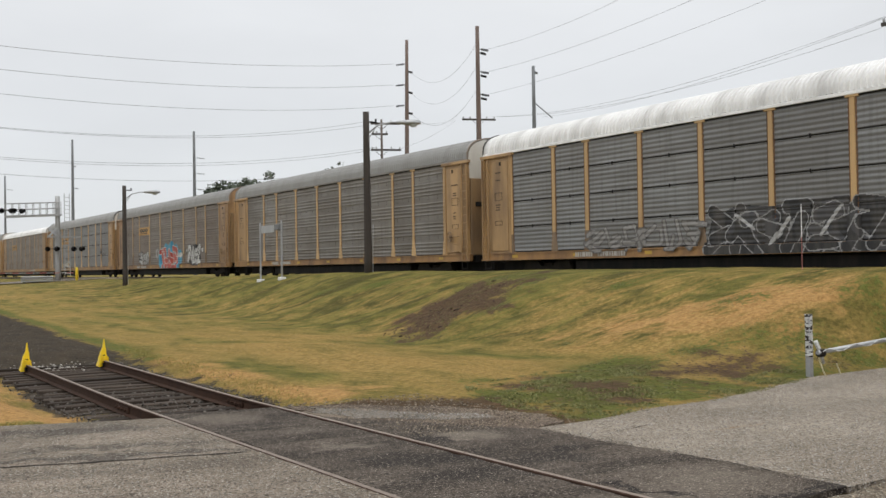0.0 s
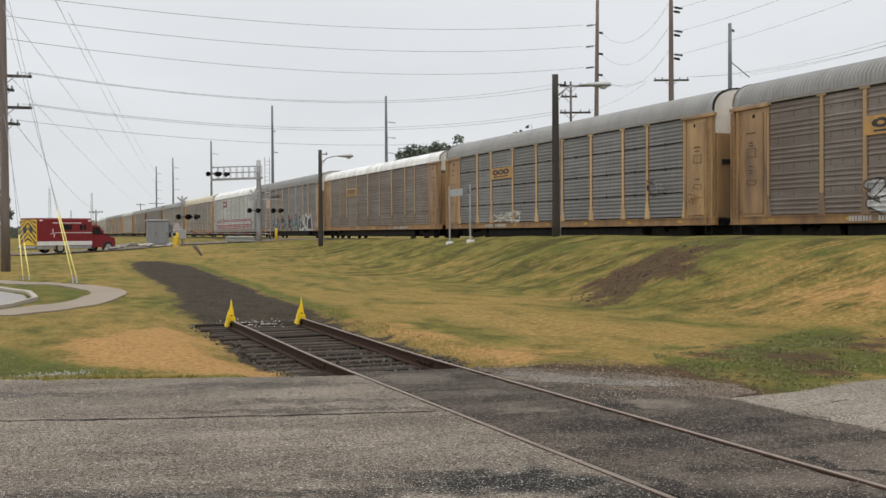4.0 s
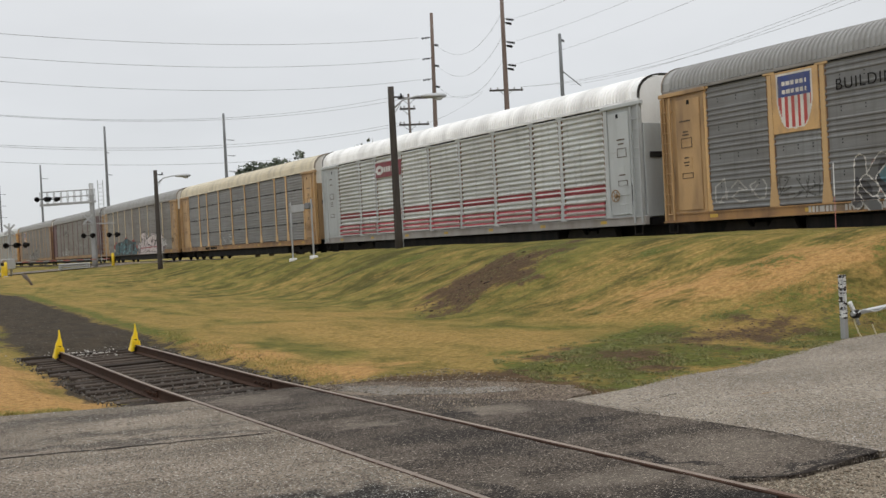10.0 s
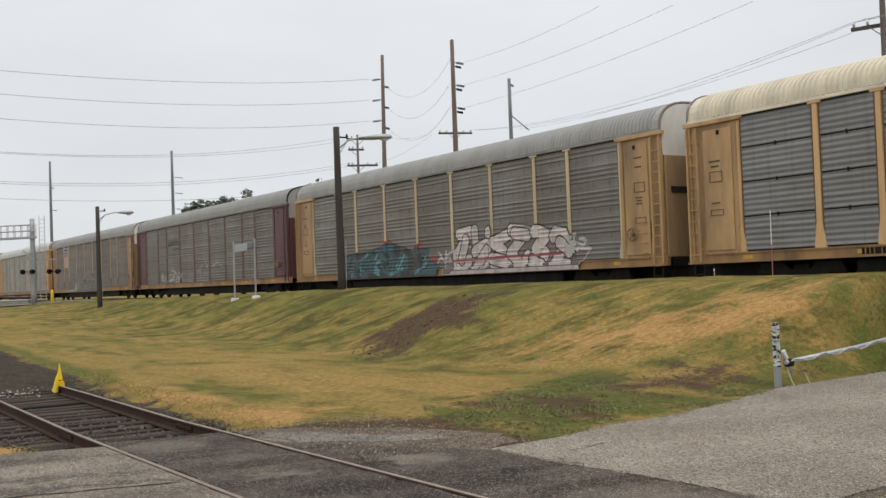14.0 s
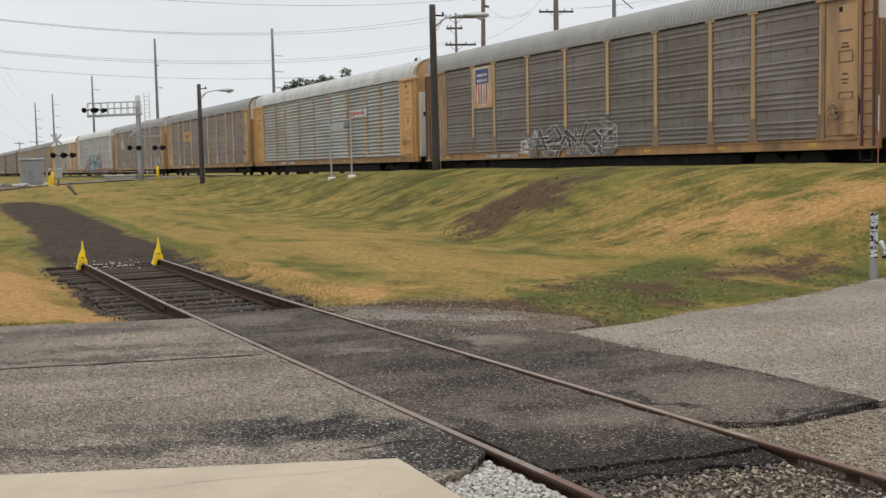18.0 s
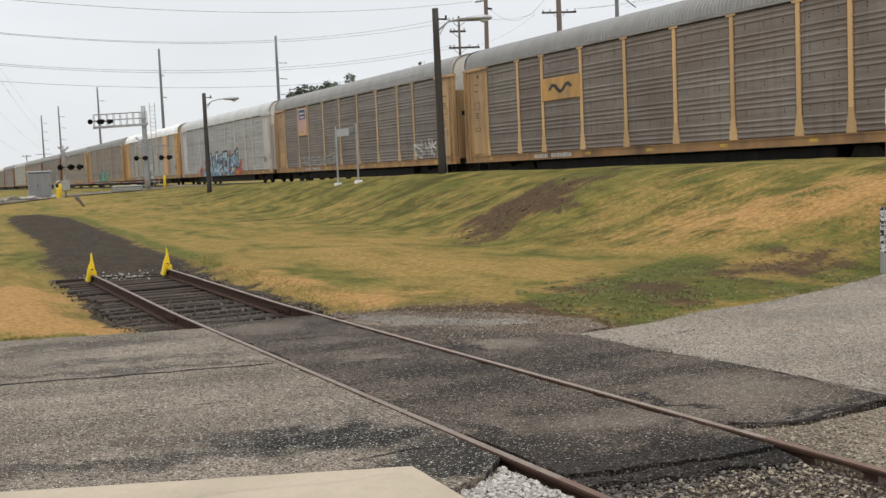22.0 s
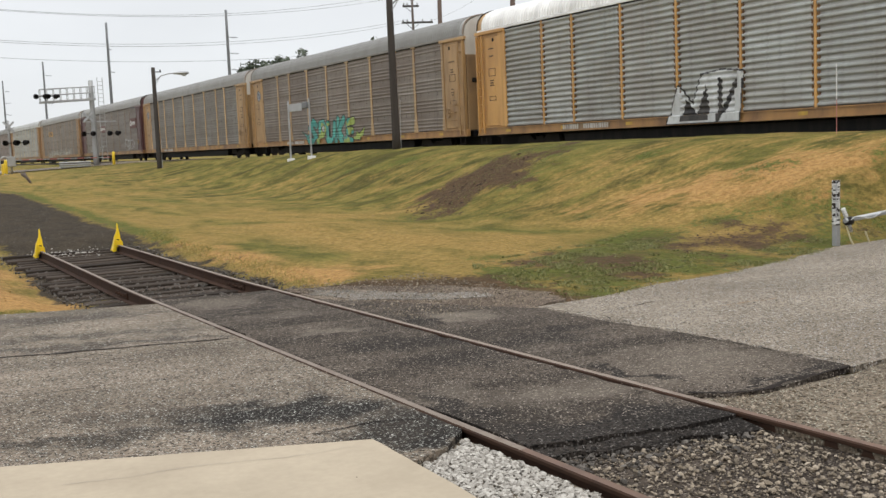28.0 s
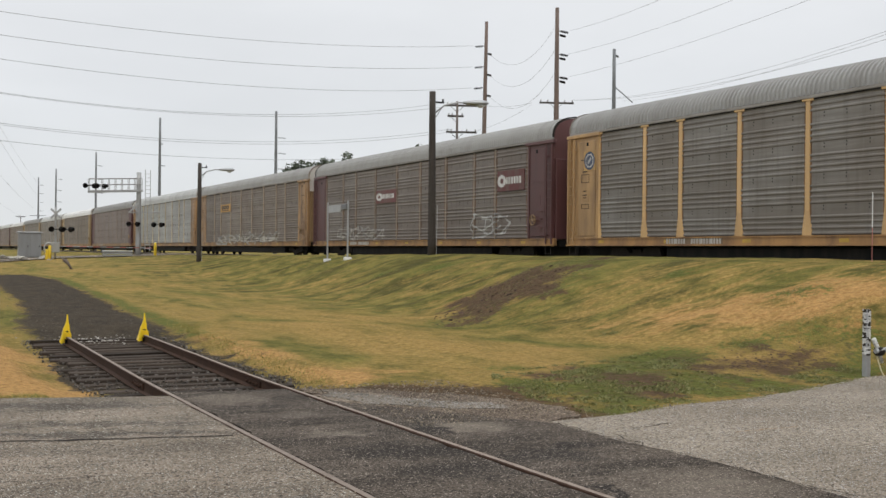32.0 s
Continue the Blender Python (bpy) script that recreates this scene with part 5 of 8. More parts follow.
POST, POST_FOOT, POST_EDGE, POST_PLAIN = make_posts()
ROOF, (ROOF_CAP, ROOF_RIM) = make_roof(), make_roof_cap()
BULKHEAD, END_DOOR = make_end()
BAY, (END_BAY, POCKET, FLANGE, HEAD, LADDER, HOLE) = make_corner()
TRUCK, WHEELSET = make_truck()
BODY, SILL, UNDER, CHORD, COUPLER, CENTRE, UNDER_SHADE = make_body()
# solid dark strip that stands in for the shadow line under the top chord
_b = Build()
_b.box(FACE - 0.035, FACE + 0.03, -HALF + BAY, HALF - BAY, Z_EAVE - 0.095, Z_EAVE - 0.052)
EAVE_SHADE = _b.mesh("eave_gap")
_b = Build()
_b.box(-0.012, 0.0, -0.17, 0.17, -0.055, 0.055)
REFLECTOR = _b.mesh("reflector")
_b = Build()
_b.tube([(-0.14, 0.21 * math.cos(a), 0.21 * math.sin(a)) for a in (2 * math.pi * i / 14 for i in range(15))], 0.022, 6)
for i in range(3):
    _b.tube([(-0.14, -0.2 * math.cos(i * 1.05), -0.2 * math.sin(i * 1.05)), (-0.14, 0.2 * math.cos(i * 1.05), 0.2 * math.sin(i * 1.05))], 0.014, 5)
_b.tube([(-0.16, 0, 0), (0.0, 0, 0)], 0.06, 8)
BRAKE = _b.mesh("brake_wheel")
DECALS = []
for rows in (((3.95, 0.5), (3.6, 0.22), (3.5, 0.28), (2.75, 0.2), (2.6, 0.26), (2.5, 0.18)), ((4.2, 0.36), (3.9, 0.3), (2.9, 0.3), (2.8, 0.24), (2.7, 0.3)), ((3.7, 0.42), (3.55, 0.3), (2.45, 0.34))):
    DECALS.append([])
    for z, wd in rows:
        DECALS[-1].append(("stencil_line", Build().box(-0.012, 0.0, -wd / 2, wd / 2, z, z + 0.045).mesh("stencil_line")))
    for z, h in ((3.1, 0.3), (2.1, 0.16)):
        _b = Build()
        for y0, y1, z0, z1 in ((-0.28, 0.22, z, z + 0.02), (-0.28, 0.22, z + h, z + h + 0.02), (-0.28, -0.26, z, z + h), (0.2, 0.22, z, z + h)):
            _b.box(-0.012, 0.0, y0, y1, z0, z1)
        DECALS[-1].append(("stencil_frame", _b.mesh("stencil_frame")))
_b = Build()
_b.box(-0.45, 0.3, -0.03, 0.03, 3.0, 3.2, bev=0.006)
END_PLATE = _b.mesh("end_plate")
_b = Build()
_b.prism([(-0.2 * math.cos(a) * (1 + 0.3 * math.sin(3 * a)), 1.75 + 0.45 * math.sin(a) * (1 + 0.2 * math.cos(5 * a))) for a in (2 * math.pi * i / 20 for i in range(20))], "x", -0.004, 0.004)
SOOT = _b.mesh("soot_plate")
_b = Build()
_b.tube([(-0.06, -0.2, 0), (-0.13, -0.2, 0), (-0.13, 0.2, 0), (-0.06, 0.2, 0)], 0.016, 5)
GRAB = _b.mesh("grab_iron")
_b = Build()
_b.tube([(0, 0.2, 0.0), (0, 0.2, -0.32), (0, -0.2, -0.32), (0, -0.2, 0.0)], 0.022, 6)
STIRRUP = _b.mesh("stirrup_step")

# ---- painted marks, laid on the pressed sheets ----
PAINTS = {}


def paint_mat(c):
    key = tuple(round(v, 3) for v in c)
    if key not in PAINTS:
        PAINTS[key] = paint("mark_paint", tuple(0.93 * q for q in c), (0.13, 0.115, 0.1), 0.6, rough=0.6, scale=2.0, streak=(1, 1.2, 0.5), vary=0.02)
    return PAINTS[key]


def art_mesh(name, y0, y1, z0, z1, colours, shade, cell=0.03, kind="fine", lift=0.012, flat_on=None):
    """Coloured cells that follow the sheet. shade(u, v) takes metres from the left foot (u to the right, v up) and gives a colour's index or -1."""
    nu, nv = int((y1 - y0) / cell), int((z1 - z0) / cell)
    u, v = np.meshgrid((np.arange(nu) + 0.5) * cell, (np.arange(nv) + 0.5) * cell)
    idx = shade(u, v)
    verts, faces, mi, seen = [], [], [], {}

    def vert(i, j):
        if (i, j) not in seen:
            z = z0 + j * cell
            x = FACE + (flat_on if flat_on is not None else -wave(min(max(z, Z_SILL1), Z_EAVE), kind) if z > Z_SILL1 - 0.03 else -0.13) - lift
            if flat_on is None and z > Z_SILL1 - 0.03:
                y = y1 - i * cell
                near = min(abs(y - p) for p in POSTS)
                if near < (0.1 if z > 1.7 else 0.2):
                    x = FACE - 0.085 - lift
            seen[i, j] = len(verts)
            verts.append((x, y1 - i * cell, z))
        return seen[i, j]

    for j in range(nv):
        for i in range(nu):
            c = idx[j, i]
            if c >= 0:
                faces.append((vert(i, j), vert(i + 1, j), vert(i + 1, j + 1), vert(i, j + 1)))
                mi.append(int(c))
    me = bpy.data.meshes.new(name)
    me.from_pydata(verts, [], faces)
    me.polygons.foreach_set("material_index", mi)
    me.update()
    return me


def stroke_gap(u, v, strokes):
    """The distance from each cell to the nearest stroke."""
    d = np.full(u.shape, 1e9)
    for line in strokes:
        for (ax, ay), (bx, by) in zip(line, line[1:]):
            ux, uy = bx - ax, by - ay
            t = np.clip(((u - ax) * ux + (v - ay) * uy) / (ux * ux + uy * uy + 1e-9), 0, 1)
            d = np.minimum(d, np.hypot(u - ax - t * ux, v - ay - t * uy))
    return d


FORMS = [
    [[(0.9, 0.85), (0.5, 1.0), (0.15, 0.8), (0.3, 0.55), (0.75, 0.45), (0.9, 0.2), (0.5, 0.0), (0.05, 0.12)]],
    [[(0.95, 0.8), (0.6, 1.0), (0.15, 0.75), (0.08, 0.3), (0.4, 0.02), (0.95, 0.15)]],
    [[(0.1, 0.0), (0.15, 1.0)], [(0.9, 0.95), (0.2, 0.45), (0.95, 0.0)]],
    [[(0.1, 0.0), (0.1, 0.9), (0.6, 1.0), (0.85, 0.75), (0.55, 0.52), (0.15, 0.5)], [(0.5, 0.5), (1.0, 0.02)]],
    [[(0.05, 0.0), (0.45, 1.0), (0.9, 0.0)], [(0.1, 0.35), (1.0, 0.42)]],
    [[(0.5, 0.0), (0.1, 0.3), (0.15, 0.8), (0.55, 1.0), (0.92, 0.7), (0.88, 0.25), (0.5, 0.0)], [(0.6, 0.3), (1.05, -0.05)]],
    [[(0.05, 0.0), (0.1, 1.0), (0.5, 0.35), (0.9, 1.0), (0.95, 0.0)]],
    [[(0.95, 0.9), (0.15, 0.95), (0.1, 0.05), (1.0, 0.0)], [(0.1, 0.5), (0.75, 0.55)]],
]


def scribble(r, n, w, h):
    """Interlocking bent strokes in a row that spell nothing."""
    out = []
    for i in range(n):
        bw = w / n * r.uniform(1.2, 1.7)
        x0, lean, low, tall = w * (i - 0.2) / n, r.uniform(-0.35, 0.4), h * r.uniform(0.0, 0.2), h * r.uniform(0.72, 0.98)
        flip, turn = r.random() < 0.5, r.random() < 0.5
        for line in r.choice(FORMS):
            pts = [(1 - a if flip else a, 1 - b if turn else b) for a, b in line]
            out.append([(min(w, max(0.0, x0 + bw * (a + lean * (b - 0.5)) + r.gauss(0, bw * 0.15))), low + (tall - low) * b + r.gauss(0, h * 0.11)) for a, b in pts])
        out.append([(min(w, x0 + bw * r.uniform(0.1, 0.5)), h * r.uniform(0.2, 0.8)), (min(w, x0 + bw * r.uniform(0.6, 1.2)), h * r.uniform(0.05, 0.95))])
    r.shuffle(out)
    return out


def graffiti(wagon, left, right, z0, z1, colours, seed, letters=6, fat=0.13, cloud=0.0, kind="fine", label="", outline=0.05):
    """Sprayed lettering between two distances from the wagon's left end. colours: outline, fill, second fill, cloud behind."""
    y1, y0 = HALF - left, HALF - right
    w, h, r = right - left, z1 - z0, random.Random(seed)
    strokes = scribble(r, letters, w * 0.92, h * 0.86)
    strokes = [[(a + w * 0.04, b + h * 0.07) for a, b in line] for line in strokes]
    ph = [r.uniform(0, 6.3) for _ in range(6)]
    pad = 0.4                                 # room for the spray round the strokes
    strokes = [[(a + pad, b) for a, b in line] for line in strokes]
    y0, y1, z1 = y0 - pad, y1 + pad, z1 + 0.3

    def shade(u, v):
        out = np.full(u.shape, -1)
        wob = np.sin(u * 3.1 + ph[0]) + np.sin(v * 4.3 + ph[1]) + np.sin((u + v) * 2.3 + ph[2]) + np.sin(u * 9 + v * 5 + ph[3]) * 0.5
        if cloud:
            d = stroke_gap(u, v, strokes)
            out[(d < cloud + 0.07 * wob) & (wob > -0.5)] = 3
        for q, line in enumerate(strokes):
            d = stroke_gap(u, v, [line])
            out[d < fat + outline] = 0
            out[d < fat] = 1
            out[(d < fat * 0.85) & (wob + 0.6 * math.sin(q * 2.1) > 0.8)] = 2
            if len(colours) > 4:
                fleck = np.sin(u * 7.3 + ph[4]) + np.sin(v * 8.1 + u * 3 + ph[5]) + np.sin((u - v) * 5.7 + ph[2])
                out[(d < fat * 0.8) & (fleck > 1.1)] = 4
                out[(d < fat * 0.75) & (fleck < -1.2)] = 5
        return out

    me = art_mesh("graffiti", y0, y1, z0, z1, colours, shade, kind=kind)
    put("graffiti", me, [paint_mat(c) for c in colours], wagon, label=label or "sprayed graffiti lettering")


def within(pts, u, v):
    """Which cells lie inside an outline."""
    r = np.zeros(u.shape, bool)
    for (ax, ay), (bx, by) in zip(pts, pts[1:] + pts[:1]):
        r ^= ((ay > v) != (by > v)) & (u < (bx - ax) * (v - ay) / (by - ay + 1e-12) + ax)
    return r


def mural(wagon, shapes, colours, seed, kind="fine", label="", cell=0.03):
    """Sprayed shapes painted one over the other, in metres from the wagon's left end and over the rails.
    shapes: (form, points, fat, fills, outline, its width); form: area, line or blob; fills: colours mixed in drifts, dark ones low."""
    every = [q for f, pts, fat, *_ in shapes for q in [(pts[0][0] - fat, pts[0][1]), (pts[0][0] + fat, pts[0][1] + fat)] + list(pts)]
    left, right = min(q[0] for q in every) - 0.5, max(q[0] for q in every) + 0.5
    low, high = 0.70, max(q[1] for q in every) + 0.45
    ph = [random.Random(seed).uniform(0, 6.3) for _ in range(1)] + [seed * 1.7 % 6.3, seed * 2.9 % 6.3]

    def shade(u, v):
        out = np.full(u.shape, -1)
        x, z = u + left, v + low
        drift = np.sin(x * 2.3 + z * 1.1 + ph[0]) + np.sin(z * 3.7 - x * 1.9 + ph[1]) + 0.6 * np.sin(x * 6.1 + z * 4.3 + ph[2])
        wob = 0.035 * np.sin(x * 7 + ph[1]) + 0.03 * np.sin(z * 9 + x * 3 + ph[0])
        for form, pts, fat, fills, rim, wide in shapes:
            if form == "area":
                d = stroke_gap(x, z, [list(pts) + [pts[0]]])
                d = np.where(within(list(pts), x, z), -d, d)
            elif form == "line":
                d = stroke_gap(x, z, [pts]) - fat
            else:
                d = np.hypot(x - pts[0][0], (z - pts[0][1]) * 1.15) - fat + wob
            if rim >= 0:
                out[d < wide] = rim
            body = d < 0
            pick = np.clip(((drift + 2.2) / 4.4 * len(fills)).astype(int), 0, len(fills) - 1)
            out[body] = np.array(fills)[pick[body]]
        return out

    me = art_mesh("graffiti", HALF - right, HALF - left, low, high, colours, shade, cell, kind=kind)
    put("graffiti", me, [paint_mat(c) for c in colours], wagon, label=label or "sprayed graffiti lettering")


def row_of(forms, left, right, z0, z1, lean=0.0):
    """Stroke forms set side by side between two distances."""
    w = (right - left) / len(forms)
    return [[(left + w * (i + 0.08 + 0.8 * a + lean * b), z0 + (z1 - z0) * b) for a, b in line] for i, f in enumerate(forms) for line in f]


BUBBLES = {
    "hook": [[(0.1, 0.72), (0.3, 0.95), (0.75, 0.9), (0.8, 0.62), (0.15, 0.12), (0.9, 0.1)]],
    "ring": [[(0.5, 0.05), (0.15, 0.3), (0.2, 0.75), (0.55, 0.95), (0.88, 0.7), (0.82, 0.25), (0.5, 0.05)]],
    "snake": [[(0.9, 0.82), (0.5, 1.0), (0.12, 0.75), (0.5, 0.52), (0.88, 0.28), (0.5, 0.03), (0.08, 0.15)]],
    "arch": [[(0.1, 0.0), (0.15, 0.8), (0.5, 1.0), (0.85, 0.8), (0.9, 0.0)], [(0.2, 0.45), (0.8, 0.45)]],
    "cup": [[(0.1, 1.0), (0.15, 0.25), (0.5, 0.02), (0.85, 0.25), (0.9, 1.0)]],
    "loop": [[(0.15, 0.0), (0.15, 0.95), (0.65, 1.0), (0.88, 0.72), (0.6, 0.45), (0.2, 0.45)]],
    "fork": [[(0.12, 0.0), (0.15, 1.0)], [(0.9, 1.0), (0.25, 0.5), (0.95, 0.0)]],
    "comb": [[(0.9, 0.98), (0.15, 0.9), (0.1, 0.08), (0.92, 0.02)], [(0.15, 0.5), (0.75, 0.52)]],
    "bar": [[(0.0, 0.92), (1.0, 1.0)], [(0.5, 0.95), (0.48, 0.0)]],
}


def bubble_row(names, left, right, z0, z1, fat, fills, rim, wide, lean=0.0, wild=0.0):
    """Fat rounded forms in a row; wild ones are flipped, bent and run into each other, so that they spell nothing."""
    w = (right - left) / len(names)
    out, r = [], random.Random(len(names) * 31 + int(left * 10))
    for i, nm in enumerate(names):
        tall = 1.0 - 0.09 * ((i * 7) % 3)
        form = BUBBLES[nm]
        if wild:
            fx, fz = r.random() < 0.5, r.random() < 0.5
            form = [[((1 - a if fx else a) * 1.35 - 0.17 + r.gauss(0, 0.22 * wild), (1 - b if fz else b) + r.gauss(0, 0.16 * wild)) for a, b in line] for line in form]
            form.append([(r.uniform(-0.1, 0.5), r.uniform(0, 1)), (r.uniform(0.5, 1.1), r.uniform(0, 1))])
            form = [[(a, min(1.08, max(0.0, b))) for a, b in line] for line in form]
        for line in row_of([form], left + w * i, left + w * (i + 1), z0, z0 + (z1 - z0) * tall, lean):
            out.append(("line", line, fat, fills[i % len(fills)] if isinstance(fills[0], list) else fills, rim, wide))
    return out


def plate(wagon, left, right, z0, z1, colour, art=None, colours=(), label="sign panel", cell=0.03):
    """A flat sign on the side, with plain shapes on it."""
    y1, y0 = HALF - left, HALF - right
    b = Build()
    b.box(FACE - 0.062, FACE + 0.01, y0, y1, z0, z1, bev=0.005)
    p = put("sign_panel", b, paint_mat(colour), wagon, label=label)
    if art:
        me = art_mesh("emblem", y0, y1, z0, z1, colours, lambda u, v: art(u / (y1 - y0), v / (z1 - z0)), cell, flat_on=-0.062, lift=0.004)
        put("emblem", me, [paint_mat(c) for c in colours], p)


def shield(u, v):
    """A shield: blue head with pale bars, striped below."""
    half = np.where(v > 0.5, 0.36, 0.36 * np.sqrt(np.clip(v - 0.06, 0, 1) / 0.44) ** 0.5)
    ins = (np.abs(u - 0.5) < half + 0.03) & (v > 0.05) & (v < 0.97)
    out = np.where(ins, 2, -1)
    inner = (np.abs(u - 0.5) < half) & (v > 0.08) & (v < 0.94)
    out = np.where(inner & (((u - 0.14) * 100 // 7).astype(int) % 2 == 0), 1, out)
    out = np.where(inner & (v > 0.58), 0, out)
    for lo, hi in ((0.64, 0.70), (0.77, 0.83)):
        out = np.where(inner & (v > lo) & (v < hi) & (np.abs(u - 0.5) < 0.27) & ((u * 40).astype(int) % 4 != 0), 2, out)
    return out


def bars(u, v):
    """Dark rounded shapes side by side over a bar."""
    out = np.full(u.shape, -1)
    for c in (0.25, 0.5, 0.75):
        d = np.hypot((u - c) * 1.6, (v - 0.6) * 0.9)
        out = np.where((d < 0.22) & (d > 0.09), 0, out)
    return np.where((v > 0.15) & (v < 0.25) & (u > 0.14) & (u < 0.86), 0, out)


def worm(u, v):
    """One thick wavy line."""
    d = stroke_gap(u * 2.2, v, [[(0.5 + 0.15 * i, 0.5 + 0.17 * math.sin(i * 1.15)) for i in range(9)]])
    return np.where(d < 0.075, 0, -1)


def ring(u, v):
    d = np.hypot(u - 0.5, (v - 0.5))
    out = np.where(d < 0.46, 0, -1)
    out = np.where((d > 0.28) & (d < 0.36), 1, out)
    return np.where((d < 0.2) & (np.abs(u - v) < 0.1), 1, out)


def disc_bars(u, v):
    """A white disc and bars."""
    d = np.hypot((u - 0.17) * 1.9, v - 0.5)
    out = np.where((d < 0.3) & (d > 0.12), 0, -1)
    return np.where((u > 0.34) & (u < 0.9) & (np.abs(v - 0.5) < 0.17) & ((u * 40).astype(int) % 4 != 0), 0, out)


_b = Build()
for q in range(4):
    _b.box(-0.014, 0.0, -0.235 + q * 0.13, -0.155 + q * 0.13, -0.085, 0.085)
STENCIL = _b.mesh("stencil_mark")
_b = Build()
_b.box(-0.008, 0.0, -1.42, 1.42, -0.12, 0.12)
PLATE = _b.mesh("stencil_ground")


def number_bars(wagon, left, dark, z=0.83):
    """Stencilled marks on the sill: plain bars on a painted ground."""
    if not dark:
        put("stencil_ground", PLATE, "foot_grime", wagon, (FACE - 0.07, HALF - left - 1.35, z), "grimy patch under the marks")
    for x in (0.24, 0.72, 1.5, 1.98, 2.46):
        put("stencil_mark", STENCIL, "black" if dark else "stencil_white", wagon, (FACE - 0.078, HALF - left - x, z))


def letters(wagon, text, left, z, size, mat):
    cu = bpy.data.curves.new("lettering", "FONT")
    cu.body, cu.size, cu.extrude, cu.space_character = text, size, 0.004, 1.15
    tmp = bpy.data.objects.new("lettering", cu)
    scene.collection.objects.link(tmp)
    me = bpy.data.meshes.new_from_object(tmp.evaluated_get(bpy.context.evaluated_depsgraph_get()))
    bpy.data.objects.remove(tmp)
    ob = put("lettering", me, mat, wagon, (FACE - 0.07, HALF - left, z), "dark painted words")
    ob.rotation_euler = (radians(90), 0, radians(-90))
    return ob


def wagon(k, frame_c="yellow", panel="panel_grey", kind="fine", roof="roof_grey", sill="sill_dirty", end="yellow", arch="arch_white", foot=True, label="", posts=None, chord=None, foot_c=None, rise=1.0, doors=None, ladder=None):
    """One covered car-carrier wagon; k counts the wagons from the first."""
    w = thing("autorack_wagon", (track_x(0), 0, RAIL_Z), label, "railway wagon", "wagons of the train")
    put("body", BODY, "body", w)
    put("underframe", UNDER, "black", w)
    put("centre_sill", CENTRE, "black", w)
    put("girder", UNDER_SHADE, "black", w, label="black filler box for the shade under the wagon")
    put("side_sill", SILL, sill, w, label="rust-streaked side sill")
    put("top_chord", CHORD, chord or ("chord_grey" if roof == "roof_grey" else roof), w)
    def arched(ob):
        """The roof's rise over the eaves."""
        ob.scale.z = rise
        ob.location.z += Z_EAVE * (1 - rise)
        return ob

    arched(put("roof", ROOF, roof, w, label="ribbed curved roof"))
    for a, b in zip(POSTS, POSTS[1:]):
        put("panel", panel_mesh(round(b - a - 0.12, 2), kind), [panel, "seam"], w, (FACE, (a + b) / 2, 0))
    post_c = posts or ("post_yellow" if frame_c == "yellow" else frame_c)
    for p in POSTS:
        shaft = put("post", POST if foot else POST_PLAIN, post_c, w, (FACE, p, 0))
        put("post_edge", POST_EDGE, "rust_edge", shaft)
        if foot:
            put("post_foot", POST_FOOT, foot_c or post_c, shaft)
    put("eave_gap", EAVE_SHADE, "seam", w)
    for s in (-1, 1):
        cy = s * (HALF - BAY / 2)
        for nm, me, mt in (("end_bay", END_BAY, end), ("pocket_door", POCKET, end), ("flange", FLANGE, end), ("head_beam", HEAD, end), ("ladder", LADDER, ladder or end), ("vent_hole", HOLE, "black")):
            ob = put(nm, me, mt, w, (FACE, cy, 0))
            ob.scale = (1, s, 1)
        cap = put("roof_cap", ROOF_CAP, roof if arch != "yellow" else "yellow", w, (0, s * HALF, 0))
        cap.scale = (1, s, 1)
        arched(cap)
        rim = put("roof_rim", ROOF_RIM, "dull_brown" if k % 3 else "dark", w, (0, s * HALF, 0))
        rim.scale = (1, s, 1)
        arched(rim)
        arched(put("bulkhead", BULKHEAD, arch, w, (0, s * (HALF - 0.06), 0), "arched bulkhead under the roof"))
        # yellow end doors take a darker tone: the shade between wagons is in the colour
        for q in (-1, 1):
            d = put("end_door", END_DOOR, doors or "end_soot" if doors or end in ("yellow", "orange", "dull_yellow", "end_dirty") else end, w, (0, s * (HALF - 0.02), 0))
            d.scale = (-q, 1, 1)
        put("truck_frame", TRUCK, "dark", w, (0, s * 10.0, 0))
        for q in (-0.9, 0.9):
            put("wheelset", WHEELSET, "dark", w, (0, s * 10.0 + q, 0.42))
        c = put("coupler", COUPLER, "dark", w, (0, s * (HALF + 0.0), 0))
        c.scale = (1, -s, 1)
    for s in (-1, 1):
        if end not in ("maroon", "pink_grey"):
            for nm, me in DECALS[(k + s) % 3]:
                put(nm, me, "decal", w, (FACE - 0.046, s * (HALF - BAY / 2 - 0.1), 0))
            put("end_plate", END_PLATE, "seam", w, (-0.75, s * (HALF + 0.043), 0), "small dark plate on the end door")
    put("soot_plate", SOOT, "dark", w, (FACE - 0.014, -HALF + 0.72, 0), "soot-blackened patch round the brake gear")
    put("brake_wheel", BRAKE, "end_soot", w, (FACE, -HALF + BAY - 0.55, 1.75), "dark hand-brake wheel")
    for i in range(4):
        put("grab_iron", GRAB, end, w, (FACE, -HALF + 0.95, 1.1 + i * 0.33))
    for s in (-1, 1):
        put("stirrup_step", STIRRUP, "dark", w, (FACE - 0.06, s * (HALF - 0.3), Z_SILL0))
    for i in range(7):
        put("reflector", REFLECTOR, "reflector", w, (FACE - 0.068, -11.4 + i * 3.8, 0.83))
    return w


YEL, GRY, WHT, BLK = (0.6, 0.33, 0.09), (0.3, 0.3, 0.3), (0.72, 0.72, 0.70), (0.02, 0.02, 0.022)
UP = [((0.035, 0.06, 0.22)), ((0.5, 0.06, 0.05)), ((0.7, 0.66, 0.6))]


